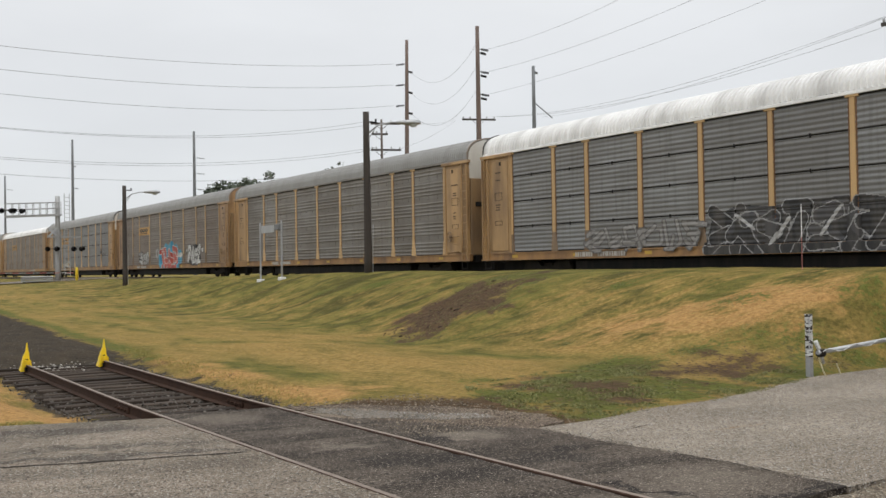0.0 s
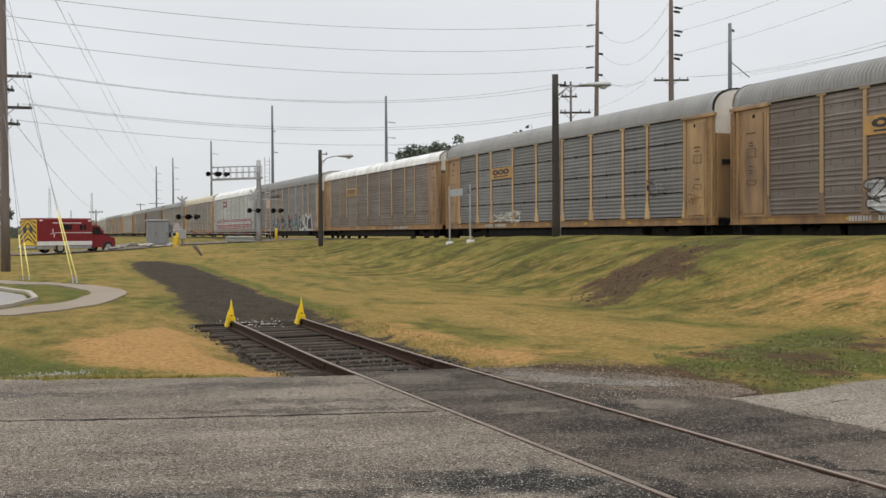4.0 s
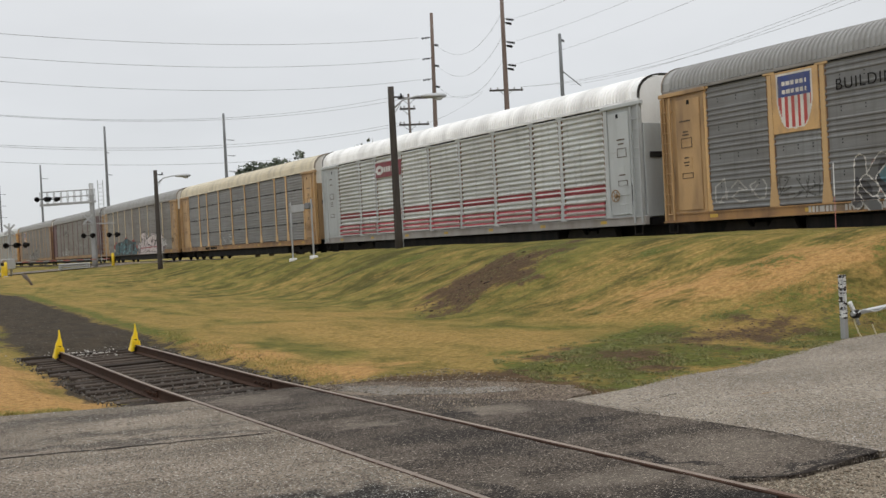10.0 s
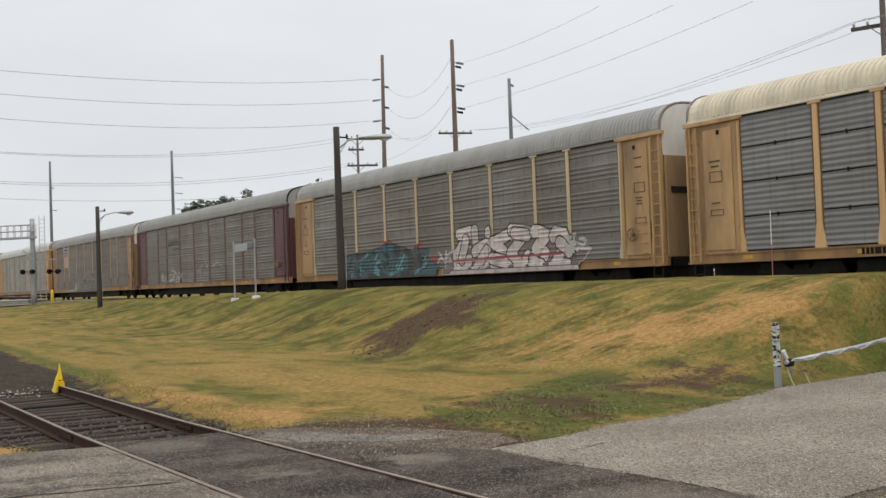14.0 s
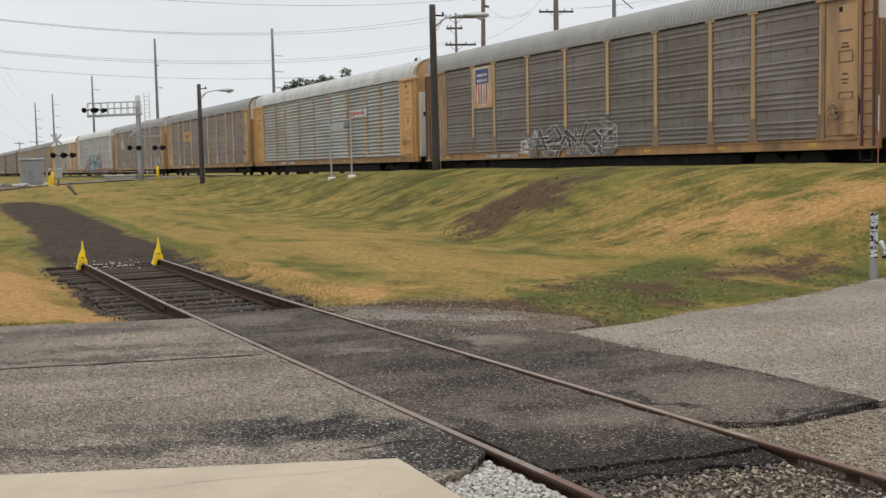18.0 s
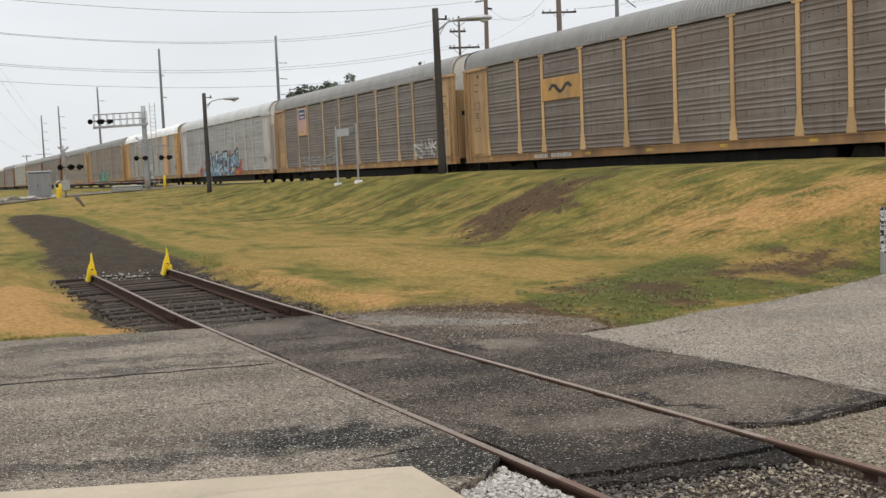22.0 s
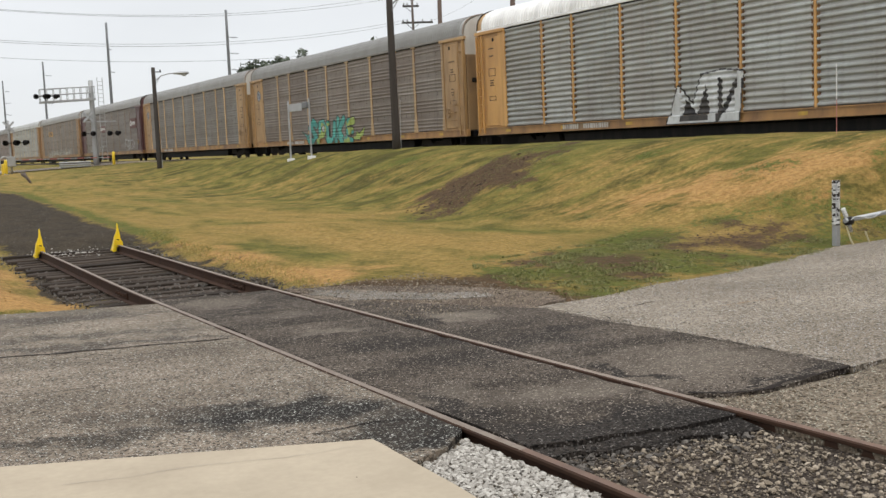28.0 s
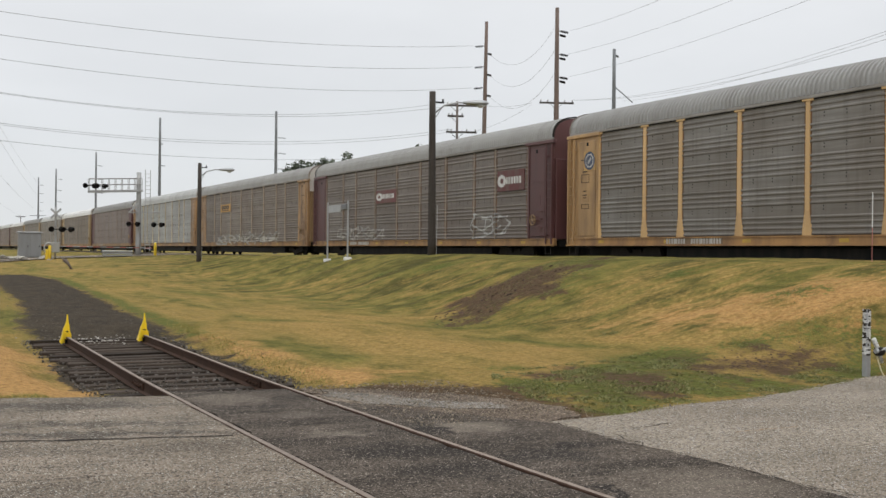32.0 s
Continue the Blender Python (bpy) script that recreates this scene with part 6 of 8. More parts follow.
def bay(i):
    """Distances from the wagon's left end of the i-th panel bay, counted from its left end."""
    e = [HALF - p for p in reversed(POSTS)]
    return e[i] + 0.02, e[i + 1] - 0.02


WAGONS = {}
Y_LABEL = "covered car-carrier wagon with yellow posts and grey ribbed steel panels"
SPECS = {
    0: dict(kind="four", roof="roof_white", panel="panel_slate", foot_c="foot_grime", label="car-carrier wagon with yellow posts, slate panels and black graffiti"),
    1: dict(panel="panel_dark", posts="post_yellow"),
    2: dict(posts="post_tan", end="end_dirty", arch="end_dirty", panel="panel_brown", foot_c="foot_grime", label="grimy yellow and grey car-carrier wagon with red and white graffiti"),
    3: dict(kind="four", panel="panel_slate"),
    4: dict(posts="post_tan", end="end_dirty", panel="panel_brown", roof="roof_white", rise=0.78, foot_c="foot_grime", label="brown-stained car-carrier wagon with white roof and yellow posts"),
    5: dict(panel="panel_slate", label="yellow and grey car-carrier wagon with striped shield and dense graffiti"),
    6: dict(frame_c="silver", panel="panel_silver", kind="wide", roof="roof_white", sill="sill_grey", end="silver", arch="white", label="silver car-carrier wagon with red stripes and white roof"),
    7: dict(kind="four", panel="panel_slate", roof="roof_cream", label="yellow car-carrier wagon with slate-grey panels and cream roof"),
    8: dict(posts="post_cream", panel="panel_dark", label="yellow and grey car-carrier wagon with pink-white and teal graffiti"),
    9: dict(frame_c="dull_brown", posts="post_maroon", end="maroon", panel="panel_dark", arch="roof_grey", label="grey-brown car-carrier wagon with dark maroon ends"),
    10: dict(posts="post_tan", end="end_dirty", panel="panel_soot", ladder="maroon", foot_c="foot_grime", label="brown-stained car-carrier wagon with striped shield sign"),
    11: dict(frame_c="tan", panel="panel_blue", kind="wide", end="orange", doors="arch_white", arch="yellow", roof="roof_light", foot=False, posts="orange", label="car-carrier wagon with pale blue-grey panels and orange ends"),
    12: dict(posts="post_yellow", panel="panel_brown", label="yellow car-carrier wagon with dark panels and a yellow sign"),
    13: dict(posts="post_tan", panel="panel_soot", label="brown-stained car-carrier wagon with shield sign and white graffiti"),
    14: dict(frame_c="pink_grey", end="pink_grey", panel="panel_blue", roof="roof_light", label="pale grey car-carrier wagon with large blue graffiti"),
    15: dict(frame_c="tan", panel="panel_blue", kind="wide", end="orange", arch="yellow", roof="roof_white", foot=False, posts="orange", label="orange car-carrier wagon with pale ribbed panels and white roof"),
    16: dict(posts="post_tan", panel="panel_brown", label="yellow and grey car-carrier wagon with green graffiti"),
    17: dict(panel="panel_dark"),
    18: dict(frame_c="dull_brown", end="maroon", panel="panel_soot", arch="maroon", posts="dull_brown", foot=False, label="grey-brown car-carrier wagon with maroon ends and signs"),
    19: dict(posts="post_dull", end="end_dirty", panel="panel_brown"),
    20: dict(panel="panel_blue", end="end_dirty", posts="post_cream", roof="roof_light"),
    21: dict(frame_c="dull_brown", end="maroon", panel="panel_maroon", label="grey-brown car-carrier wagon with maroon ends"),
    26: dict(frame_c="dull_brown", end="maroon", panel="panel_maroon", label="grey-brown car-carrier wagon with maroon ends"),
}
for k in range(-1, 34):
    spec = dict(label=Y_LABEL)
    if k > 21:
        spec.update(frame_c="dull_brown", posts="post_dull", end=("dull_yellow", "dull_brown")[k % 2], panel=("panel_dark", "panel_brown", "panel_grey")[k % 3], roof=("roof_grey", "roof_white", "roof_light")[(k * 7) % 3])
    spec.update(SPECS.get(k, {}))
    WAGONS[k] = wagon(k, **spec)

W = WAGONS
for k in W:
    if k not in (6, 9, 14):
        number_bars(W[k], 18.3 if k == 4 else bay(2)[0] - 0.65, k in (7,))
LINES = (0.55, 0.54, 0.51)


def flat_bay(k, left, right, mat):
    """A plain painted sheet over a stretch of the side."""
    b = Build()
    b.box(FACE - 0.058, FACE + 0.01, HALF - right, HALF - left, Z_SILL1 + 0.02, Z_EAVE - 0.06, bev=0.006)
    put("plain_sheet", b, mat, W[k], label="flat orange painted sheet")


for k in (11, 15):
    flat_bay(k, 1.6, 2.1, "orange")
    flat_bay(k, 25.1, 25.7, "orange")
flat_bay(15, 20.2, 22.1, "orange")
mural(W[0], bubble_row(["snake", "loop", "arch", "ring", "cup", "hook"], 6.6, 12.3, 0.95, 1.85, 0.06, [1], 0, 0.05, 0.0, 1.0), [(0.13, 0.125, 0.12), (0.3, 0.29, 0.28)], 3, "four", "faint grey graffiti lettering")
mural(W[0], [("area", [(12.4, 0.9), (12.7, 1.75), (13.7, 2.12), (15.0, 2.0), (16.1, 2.1), (17.6, 2.15), (17.9, 1.6), (19.2, 1.5), (19.4, 0.7), (12.6, 0.7)], 0.1, [0, 1], 0, 0.08)]
      + bubble_row(["fork", "hook", "ring", "arch", "snake", "fork", "hook"], 12.6, 19.2, 0.85, 1.95, 0.2, [[0], [0, 1], [1, 0]], 2, 0.035, 0.15, 1.3)
      + [("line", [(13.6, 1.9), (14.3, 1.45)], 0.05, [3], -1, 0), ("line", [(15.0, 1.0), (15.6, 1.7)], 0.06, [3], -1, 0), ("line", [(16.7, 1.2), (17.4, 2.0)], 0.05, [3], -1, 0)],
      [BLK, (0.055, 0.055, 0.06), (0.33, 0.33, 0.33), (0.5, 0.5, 0.5)], 5, "four", "bold black graffiti with grey highlights")
plate(W[2], *bay(2), 3.4, 4.0, YEL, bars, [BLK], "faded yellow sign with dark shapes")
mural(W[2], bubble_row(["comb", "ring", "snake"], 6.75, 9.1, 1.1, 2.05, 0.12, [1, 2], 0, 0.05, 0.0, 0.9), [BLK, (0.62, 0.62, 0.61), (0.45, 0.45, 0.45)], 8, label="silver graffiti with black outline")
mural(W[2], bubble_row(["ring"], 10.9, 11.9, 1.45, 2.2, 0.1, [1], 0, 0.04), [(0.12, 0.12, 0.12), (0.45, 0.44, 0.43)], 9)
mural(W[2], [("blob", [(x, z)], r, [3, 4], -1, 0) for x, z, r in ((12.6, 1.5, 0.8), (13.7, 1.9, 0.75), (14.9, 2.0, 0.8), (15.9, 1.7, 0.85), (16.9, 1.5, 0.6), (13.2, 0.9, 0.7), (16.4, 1.0, 0.7))]
      + bubble_row(["bar", "arch", "hook", "comb"], 12.5, 16.3, 0.72, 2.05, 0.18, [1, 1, 2], 0, 0.05, 0.0, 0.5) + bubble_row(["ring", "comb"], 16.3, 17.5, 1.5, 1.85, 0.05, [0], -1, 0, 0.0, 1.0),
      [(0.66, 0.61, 0.56), (0.5, 0.085, 0.06), (0.36, 0.05, 0.04), (0.05, 0.27, 0.42), (0.08, 0.34, 0.5)], 10, label="red graffiti with white outline on a blue cloud")
mural(W[2], [("area", [(18.9, 1.2), (19.0, 2.15), (20.2, 2.25), (21.4, 2.2), (21.5, 1.1), (20.2, 0.9)], 0.1, [0], 0, 0.08)] + bubble_row(["loop", "ring", "comb", "snake"], 18.9, 21.5, 1.05, 2.15, 0.14, [1, 1, 2], 0, 0.05, 0.0, 0.9) + [("blob", [(18.55, 1.95)], 0.14, [1], 0, 0.06), ("blob", [(21.85, 1.9)], 0.14, [1], 0, 0.06)],
      [BLK, (0.62, 0.62, 0.61), (0.5, 0.5, 0.49)], 12, label="silver graffiti with black outline")
plate(W[3], *bay(2), 3.4, 4.0, YEL, bars, [BLK], "yellow sign with dark shapes")
graffiti(W[3], 6.8, 10.5, 0.9, 1.6, [GRY, (0.6, 0.57, 0.5), GRY, GRY], 21, 4, 0.05, kind="four", outline=0.0)
graffiti(W[3], 22.6, 24.2, 1.9, 2.6, [BLK, (0.05, 0.05, 0.05), GRY, GRY], 22, 2, 0.04, kind="four", outline=0.0)
plate(W[4], *bay(2), 3.4, 4.0, YEL, bars, [BLK], "yellow sign with dark shapes")
plate(W[5], bay(1)[0] + 0.1, bay(1)[1] - 0.1, 3.1, 4.9, (0.62, 0.38, 0.16), shield, UP, "tan sign with a striped shield")
letters(W[5], "BUILDING", 7.07, 4.08, 0.45, "black")
letters(W[5], "AMERICA", 9.45, 4.08, 0.45, "black")
mural(W[5], [("blob", [(x, z)], r, [7], -1, 0) for x, z, r in ((8.6, 1.7, 0.6), (11.8, 1.9, 0.6), (14.8, 1.7, 0.7), (16.2, 1.5, 0.8), (18.0, 1.8, 0.6))]
      + bubble_row(["fork", "loop", "arch", "ring", "snake", "hook", "cup", "ring", "comb", "ring", "hook", "ring", "arch", "loop", "ring", "snake"], 7.6, 19.5, 0.75, 1.95, 0.17, [[1, 2], [3, 1], [3, 3, 2], [1], [1, 2], [2, 4], [1, 4], [5, 1], [1, 3], [1, 5], [1, 2], [1]], 0, 0.035, 0.1, 0.9)
      + [("blob", [(x, 0.75)], 0.22, [6], -1, 0) for x in (9.9, 14.0, 17.4)]
      + [("area", [(19.55, 0.72), (19.75, 1.75), (20.75, 2.15), (21.0, 1.75), (21.45, 2.3), (22.6, 1.9), (23.5, 2.25), (23.9, 1.1), (24.6, 0.72)], 0.1, [8], 0, 0.06),
         ("area", [(19.75, 0.95), (19.9, 1.72), (20.65, 2.02), (20.6, 1.45), (20.9, 1.1), (20.4, 0.8)], 0.1, [1], -1, 0), ("area", [(21.15, 1.35), (21.4, 2.1), (22.4, 1.8), (22.3, 1.2), (21.8, 1.05), (21.65, 1.5), (21.3, 1.0)], 0.1, [1], -1, 0),
         ("area", [(22.6, 0.9), (22.7, 1.7), (23.4, 2.1), (23.6, 1.2), (24.2, 0.8)], 0.1, [1], -1, 0), ("area", [(21.0, 0.72), (21.5, 0.95), (22.3, 0.72)], 0.1, [1], -1, 0)],
      [(0.6, 0.57, 0.52), (0.03, 0.03, 0.034), (0.11, 0.11, 0.11), (0.05, 0.15, 0.18), (0.32, 0.12, 0.06), (0.09, 0.13, 0.1), (0.6, 0.36, 0.04), (0.25, 0.11, 0.1), (0.68, 0.68, 0.66)], 31, label="dense graffiti with pale outlines and black block letters")
mural(W[5], bubble_row(["ring", "snake", "ring"], 2.3, 4.4, 1.2, 1.9, 0.025, [0], -1, 0, 0.0, 1.0) + bubble_row(["comb", "fork", "arch"], 4.9, 6.4, 1.2, 1.8, 0.022, [1], -1, 0, 0.0, 1.0), [(0.42, 0.41, 0.38), (0.08, 0.08, 0.075)], 35, label="thin scrawled graffiti")
for i in range(9):
    a, b_ = bay(i)
    for z0, z1 in ((1.08, 1.2), (1.26, 1.4), (1.46, 1.58), (1.94, 2.06), (2.12, 2.26)):
        me = art_mesh("red_stripe", HALF - b_ + 0.09, HALF - a - 0.09, z0, z1, None, lambda u, v: np.zeros(u.shape, int), 0.04, "wide", 0.006)
        put("red_stripe", me, "red_stripe", W[6], label="thin red stripe")
plate(W[6], bay(2)[0] + 0.1, bay(2)[1] + 0.1, 3.85, 4.6, (0.24, 0.03, 0.05), disc_bars, [WHT], "dark red sign with a white disc")
graffiti(W[7], 9.9, 12.2, 1.05, 1.75, [GRY, (0.42, 0.42, 0.41), GRY, GRY], 41, 3, 0.028, kind="four", outline=0.0)
graffiti(W[7], 12.8, 15.0, 3.2, 3.5, [GRY, (0.36, 0.36, 0.36), GRY, GRY], 42, 4, 0.022, kind="four", outline=0.0)
mural(W[8], [("blob", [(x, z)], r, [3], -1, 0) for x, z, r in ((5.2, 1.6, 0.5), (12.3, 1.7, 0.5), (13.4, 1.2, 0.4), (9.6, 1.9, 0.6))]
      + [("area", [(4.9, 0.72), (5.0, 1.75), (6.4, 1.9), (8.0, 1.95), (9.8, 2.25), (11.2, 1.95), (12.6, 1.5), (13.9, 1.1), (13.8, 0.72)], 0.1, [0, 1], 0, 0.06)]
      + bubble_row(["snake", "fork", "comb", "hook", "arch", "snake", "loop", "hook"], 5.1, 13.0, 0.85, 1.85, 0.09, [[1], [1, 2], [0, 1], [2, 1]], 0, 0.06, 0.2, 1.2),
      [(0.03, 0.04, 0.045), (0.045, 0.12, 0.14), (0.12, 0.3, 0.33), (0.36, 0.07, 0.06)], 51, label="dark teal graffiti with red spots")
mural(W[8], [("area", [(14.3, 0.72), (14.6, 1.5), (16.0, 1.75), (19.0, 1.9), (21.9, 1.9), (23.6, 1.4), (22.9, 0.72)], 0.1, [3], 4, 0.05)]
      + bubble_row(["hook", "arch", "hook", "hook", "snake", "hook"], 15.2, 22.6, 0.85, 2.45, 0.22, [1, 1, 2], 0, 0.06, 0.08, 0.45)
      + [("line", [(15.2, 1.25), (22.0, 1.3)], 0.05, [5], -1, 0), ("line", [(15.0, 0.75), (23.0, 0.75)], 0.09, [2], 0, 0.04)]
      + bubble_row(["fork", "comb"], 13.9, 15.0, 1.2, 1.7, 0.05, [4], -1, 0, 0.0, 1.0) + bubble_row(["ring", "snake"], 22.4, 23.6, 1.3, 1.9, 0.05, [4], -1, 0, 0.0, 1.0),
      [(0.03, 0.025, 0.025), (0.66, 0.58, 0.56), (0.58, 0.5, 0.48), (0.2, 0.16, 0.15), (0.55, 0.54, 0.52), (0.36, 0.09, 0.1)], 52, label="pink and white graffiti with black outline")
mural(W[9], bubble_row(["loop", "cup", "snake", "comb", "fork", "arch"], 5.2, 9.7, 1.05, 1.8, 0.045, [0, 0, 1], -1, 0, 0.2, 0.9), [(0.55, 0.54, 0.51), (0.4, 0.39, 0.37)], 61, label="white scrawled graffiti")
mural(W[9], [("line", [(13.3, 1.2), (13.3, 1.7), (13.7, 2.15)], 0.03, [0], -1, 0), ("line", [(12.5, 1.9), (12.8, 1.6), (13.3, 1.9)], 0.025, [0], -1, 0), ("line", [(14.2, 2.4), (14.6, 1.8), (14.8, 2.2)], 0.04, [0], -1, 0), ("line", [(15.5, 1.9), (16.4, 2.2), (17.3, 1.8)], 0.03, [0], -1, 0)], [(0.5, 0.49, 0.46)], 62, label="white scrawled lines")
mural(W[9], [("line", [(7.0, 3.55 + 0.09 * q), (8.3 + 0.12 * q, 3.68 + 0.09 * q)], 0.028, [0], -1, 0) for q in range(4)] + [("line", [(8.5, 3.6), (8.8, 3.95), (9.1, 3.65)], 0.05, [0], -1, 0), ("line", [(7.9, 3.36), (9.25, 3.36)], 0.05, [0], -1, 0)], [(0.06, 0.055, 0.05)], 63, label="dark worn emblem of bars")
plate(W[10], bay(1)[0] + 0.1, bay(1)[1] - 0.1, 3.0, 4.85, (0.6, 0.38, 0.2), shield, UP, "tan sign with a striped shield")
graffiti(W[10], 8.8, 10.4, 0.72, 1.7, [GRY, (0.6, 0.58, 0.55), GRY, GRY], 70, 2, 0.07, outline=0.0)
graffiti(W[10], 9.8, 15.7, 0.72, 2.0, [LINES, (0.06, 0.055, 0.05), (0.2, 0.19, 0.18), (0.15, 0.14, 0.13)], 71, 6, 0.085, 0.2, label="grey and white graffiti", outline=0.035)
plate(W[11], 18.3, 20.7, 3.3, 3.75, (0.6, 0.6, 0.6), disc_bars, [(0.5, 0.05, 0.04)], "white sign with red marks")
plate(W[12], bay(2)[0], bay(2)[1], 3.05, 3.95, YEL, worm, [BLK], "yellow sign with a bent black line")
plate(W[13], bay(1)[0] + 0.1, bay(1)[1] - 0.1, 3.05, 4.85, (0.62, 0.36, 0.16), shield, UP, "tan sign with a striped shield")
graffiti(W[13], 22.5, 25.1, 1.0, 2.1, [GRY, LINES, GRY, GRY], 81, 3, 0.055, label="white scrawled graffiti", outline=0.0)
graffiti(W[13], 4.6, 12.0, 0.95, 1.7, [GRY, (0.34, 0.32, 0.3), GRY, GRY], 82, 6, 0.04, outline=0.0)
mural(W[14], [("blob", [(x, z)], r, [3], -1, 0) for x, z, r in ((7.05, 1.1, 0.5), (8.4, 1.75, 0.45), (16.15, 2.4, 0.3), (19.2, 1.6, 0.32), (18.8, 1.15, 0.55), (18.4, 0.85, 0.6), (19.2, 0.8, 0.5), (11.4, 2.3, 0.14), (13.6, 0.8, 0.5), (16.0, 0.9, 0.5))]
      + [("area", pts, 0.1, [1, 4, 2, 1, 4, 5], 0, 0.13) for pts in (
          [(7.6, 1.0), (8.5, 1.45), (9.2, 1.53), (9.75, 2.55), (10.35, 2.58), (10.6, 0.8), (10.0, 0.8), (9.9, 1.3), (9.2, 1.12), (9.0, 0.7), (7.95, 0.7)],
          [(12.3, 2.12), (13.4, 2.4), (13.8, 2.4), (13.85, 2.0), (12.9, 1.88), (12.9, 1.7), (13.75, 1.7), (13.7, 1.4), (13.05, 1.27), (13.05, 1.12), (13.95, 1.37), (13.75, 0.7), (12.1, 0.7), (11.95, 0.9)],
          [(10.65, 2.2), (11.0, 2.28), (11.28, 1.5), (11.85, 2.62), (12.45, 2.64), (12.25, 1.8), (11.57, 0.7), (10.95, 0.7)],
          [(14.05, 2.6), (15.35, 2.6), (15.85, 2.15), (15.78, 1.58), (15.5, 1.15), (16.4, 0.72), (15.55, 0.7), (15.0, 1.05), (14.75, 1.05), (14.7, 0.8), (14.15, 0.74)],
          [(16.0, 2.05), (17.8, 2.45), (18.25, 2.78), (18.45, 2.68), (18.48, 1.4), (17.5, 1.3), (17.4, 1.5), (16.9, 1.5), (17.4, 0.7), (16.5, 0.7), (16.55, 1.45), (16.0, 1.4)])]
      + [("area", [(14.6, 1.85), (15.1, 1.85), (15.15, 1.45), (14.65, 1.42)], 0.1, [6], 0, 0.07), ("area", [(9.55, 1.6), (9.95, 2.1), (9.95, 1.6)], 0.1, [6], 0, 0.04)]
      + [("line", line, 0.035, [7], -1, 0) for line in row_of([[[(0, 0), (0.1, 1), (0.5, 0.3), (0.9, 1), (1, 0)]], [[(1, 1), (0, 1), (0, 0), (1, 0)], [(0, 0.5), (0.7, 0.5)]], [[(0, 0), (0, 1)], [(1, 1), (0.1, 0.5), (1, 0)]]], 18.05, 19.0, 0.78, 1.02)]
      + [("line", [(7.8, z), (8.15, z)], 0.035, [3], -1, 0) for z in (3.45, 3.6, 3.75)],
      [(0.02, 0.022, 0.03), (0.21, 0.39, 0.5), (0.05, 0.15, 0.28), (0.42, 0.075, 0.06), (0.55, 0.66, 0.7), (0.1, 0.17, 0.2), (0.3, 0.07, 0.06), (0.62, 0.28, 0.04)], 91, label="huge blue graffiti lettering with black edges and red spots")
mural(W[15], [("area", [(11.8, 0.72), (12.3, 1.9), (12.9, 1.3), (13.3, 2.2), (14.2, 2.3), (15.1, 2.2), (15.0, 0.72)], 0.1, [1], 0, 0.05), ("area", [(12.4, 0.8), (12.6, 1.5), (13.1, 1.0), (13.5, 1.9), (13.7, 0.8)], 0.1, [0], -1, 0), ("line", [(14.1, 2.0), (14.1, 0.8), (14.8, 1.9)], 0.09, [0], -1, 0)], [BLK, (0.62, 0.64, 0.64)], 101, "wide", "black and white graffiti")
mural(W[16], [("area", [(8.3, 1.45), (9.2, 1.15), (9.6, 1.25), (10.2, 0.72), (9.4, 0.9)], 0.1, [1], 0, 0.05)]
      + bubble_row(["snake", "loop", "cup", "fork", "comb"], 9.4, 15.7, 0.72, 1.95, 0.19, [[1, 1, 2], [1, 2, 3], [2, 1, 3], [1, 2], [1, 3, 2]], 0, 0.06, 0.06)
      + [("area", [(15.7, 0.85), (15.9, 1.25), (16.2, 1.1), (16.9, 1.45), (16.5, 0.8)], 0.1, [3], 0, 0.05), ("blob", [(11.45, 1.5)], 0.16, [4], 0, 0.05)],
      [BLK, (0.05, 0.34, 0.30), (0.09, 0.42, 0.36), (0.36, 0.46, 0.12), (0.6, 0.6, 0.6)], 111, label="teal and lime green graffiti with black outline")
for k in (16, 17):
    plate(W[k], 1.0, 1.75, 3.55, 4.3, (0.55, 0.34, 0.12), ring, [(0.04, 0.07, 0.14), (0.5, 0.5, 0.5)], "round blue emblem plate")
plate(W[18], 9.6, 12.2, 3.0, 3.7, (0.16, 0.05, 0.05), disc_bars, [WHT], "maroon sign with white shapes")
plate(W[18], 22.8, 25.0, 3.05, 3.95, (0.13, 0.04, 0.04), disc_bars, [WHT], "maroon sign with white shapes")
graffiti(W[18], 20.2, 24.0, 0.75, 2.5, [GRY, (0.46, 0.46, 0.45), GRY, GRY], 121, 3, 0.035, 0, label="white outline graffiti", outline=0.0)
graffiti(W[18], 3.5, 11.0, 0.98, 1.8, [GRY, (0.4, 0.38, 0.35), GRY, GRY], 122, 7, 0.035, outline=0.0)
plate(W[19], *bay(2), 3.4, 4.0, YEL, bars, [BLK], "yellow sign with dark shapes")
graffiti(W[19], 5.0, 22.0, 0.75, 1.75, [GRY, (0.5, 0.48, 0.43), GRY, GRY], 131, 14, 0.05, label="white scrawled graffiti", outline=0.0)


# ---- street, path and lot beyond ----
def gz(x, y):
    return land(x, y)


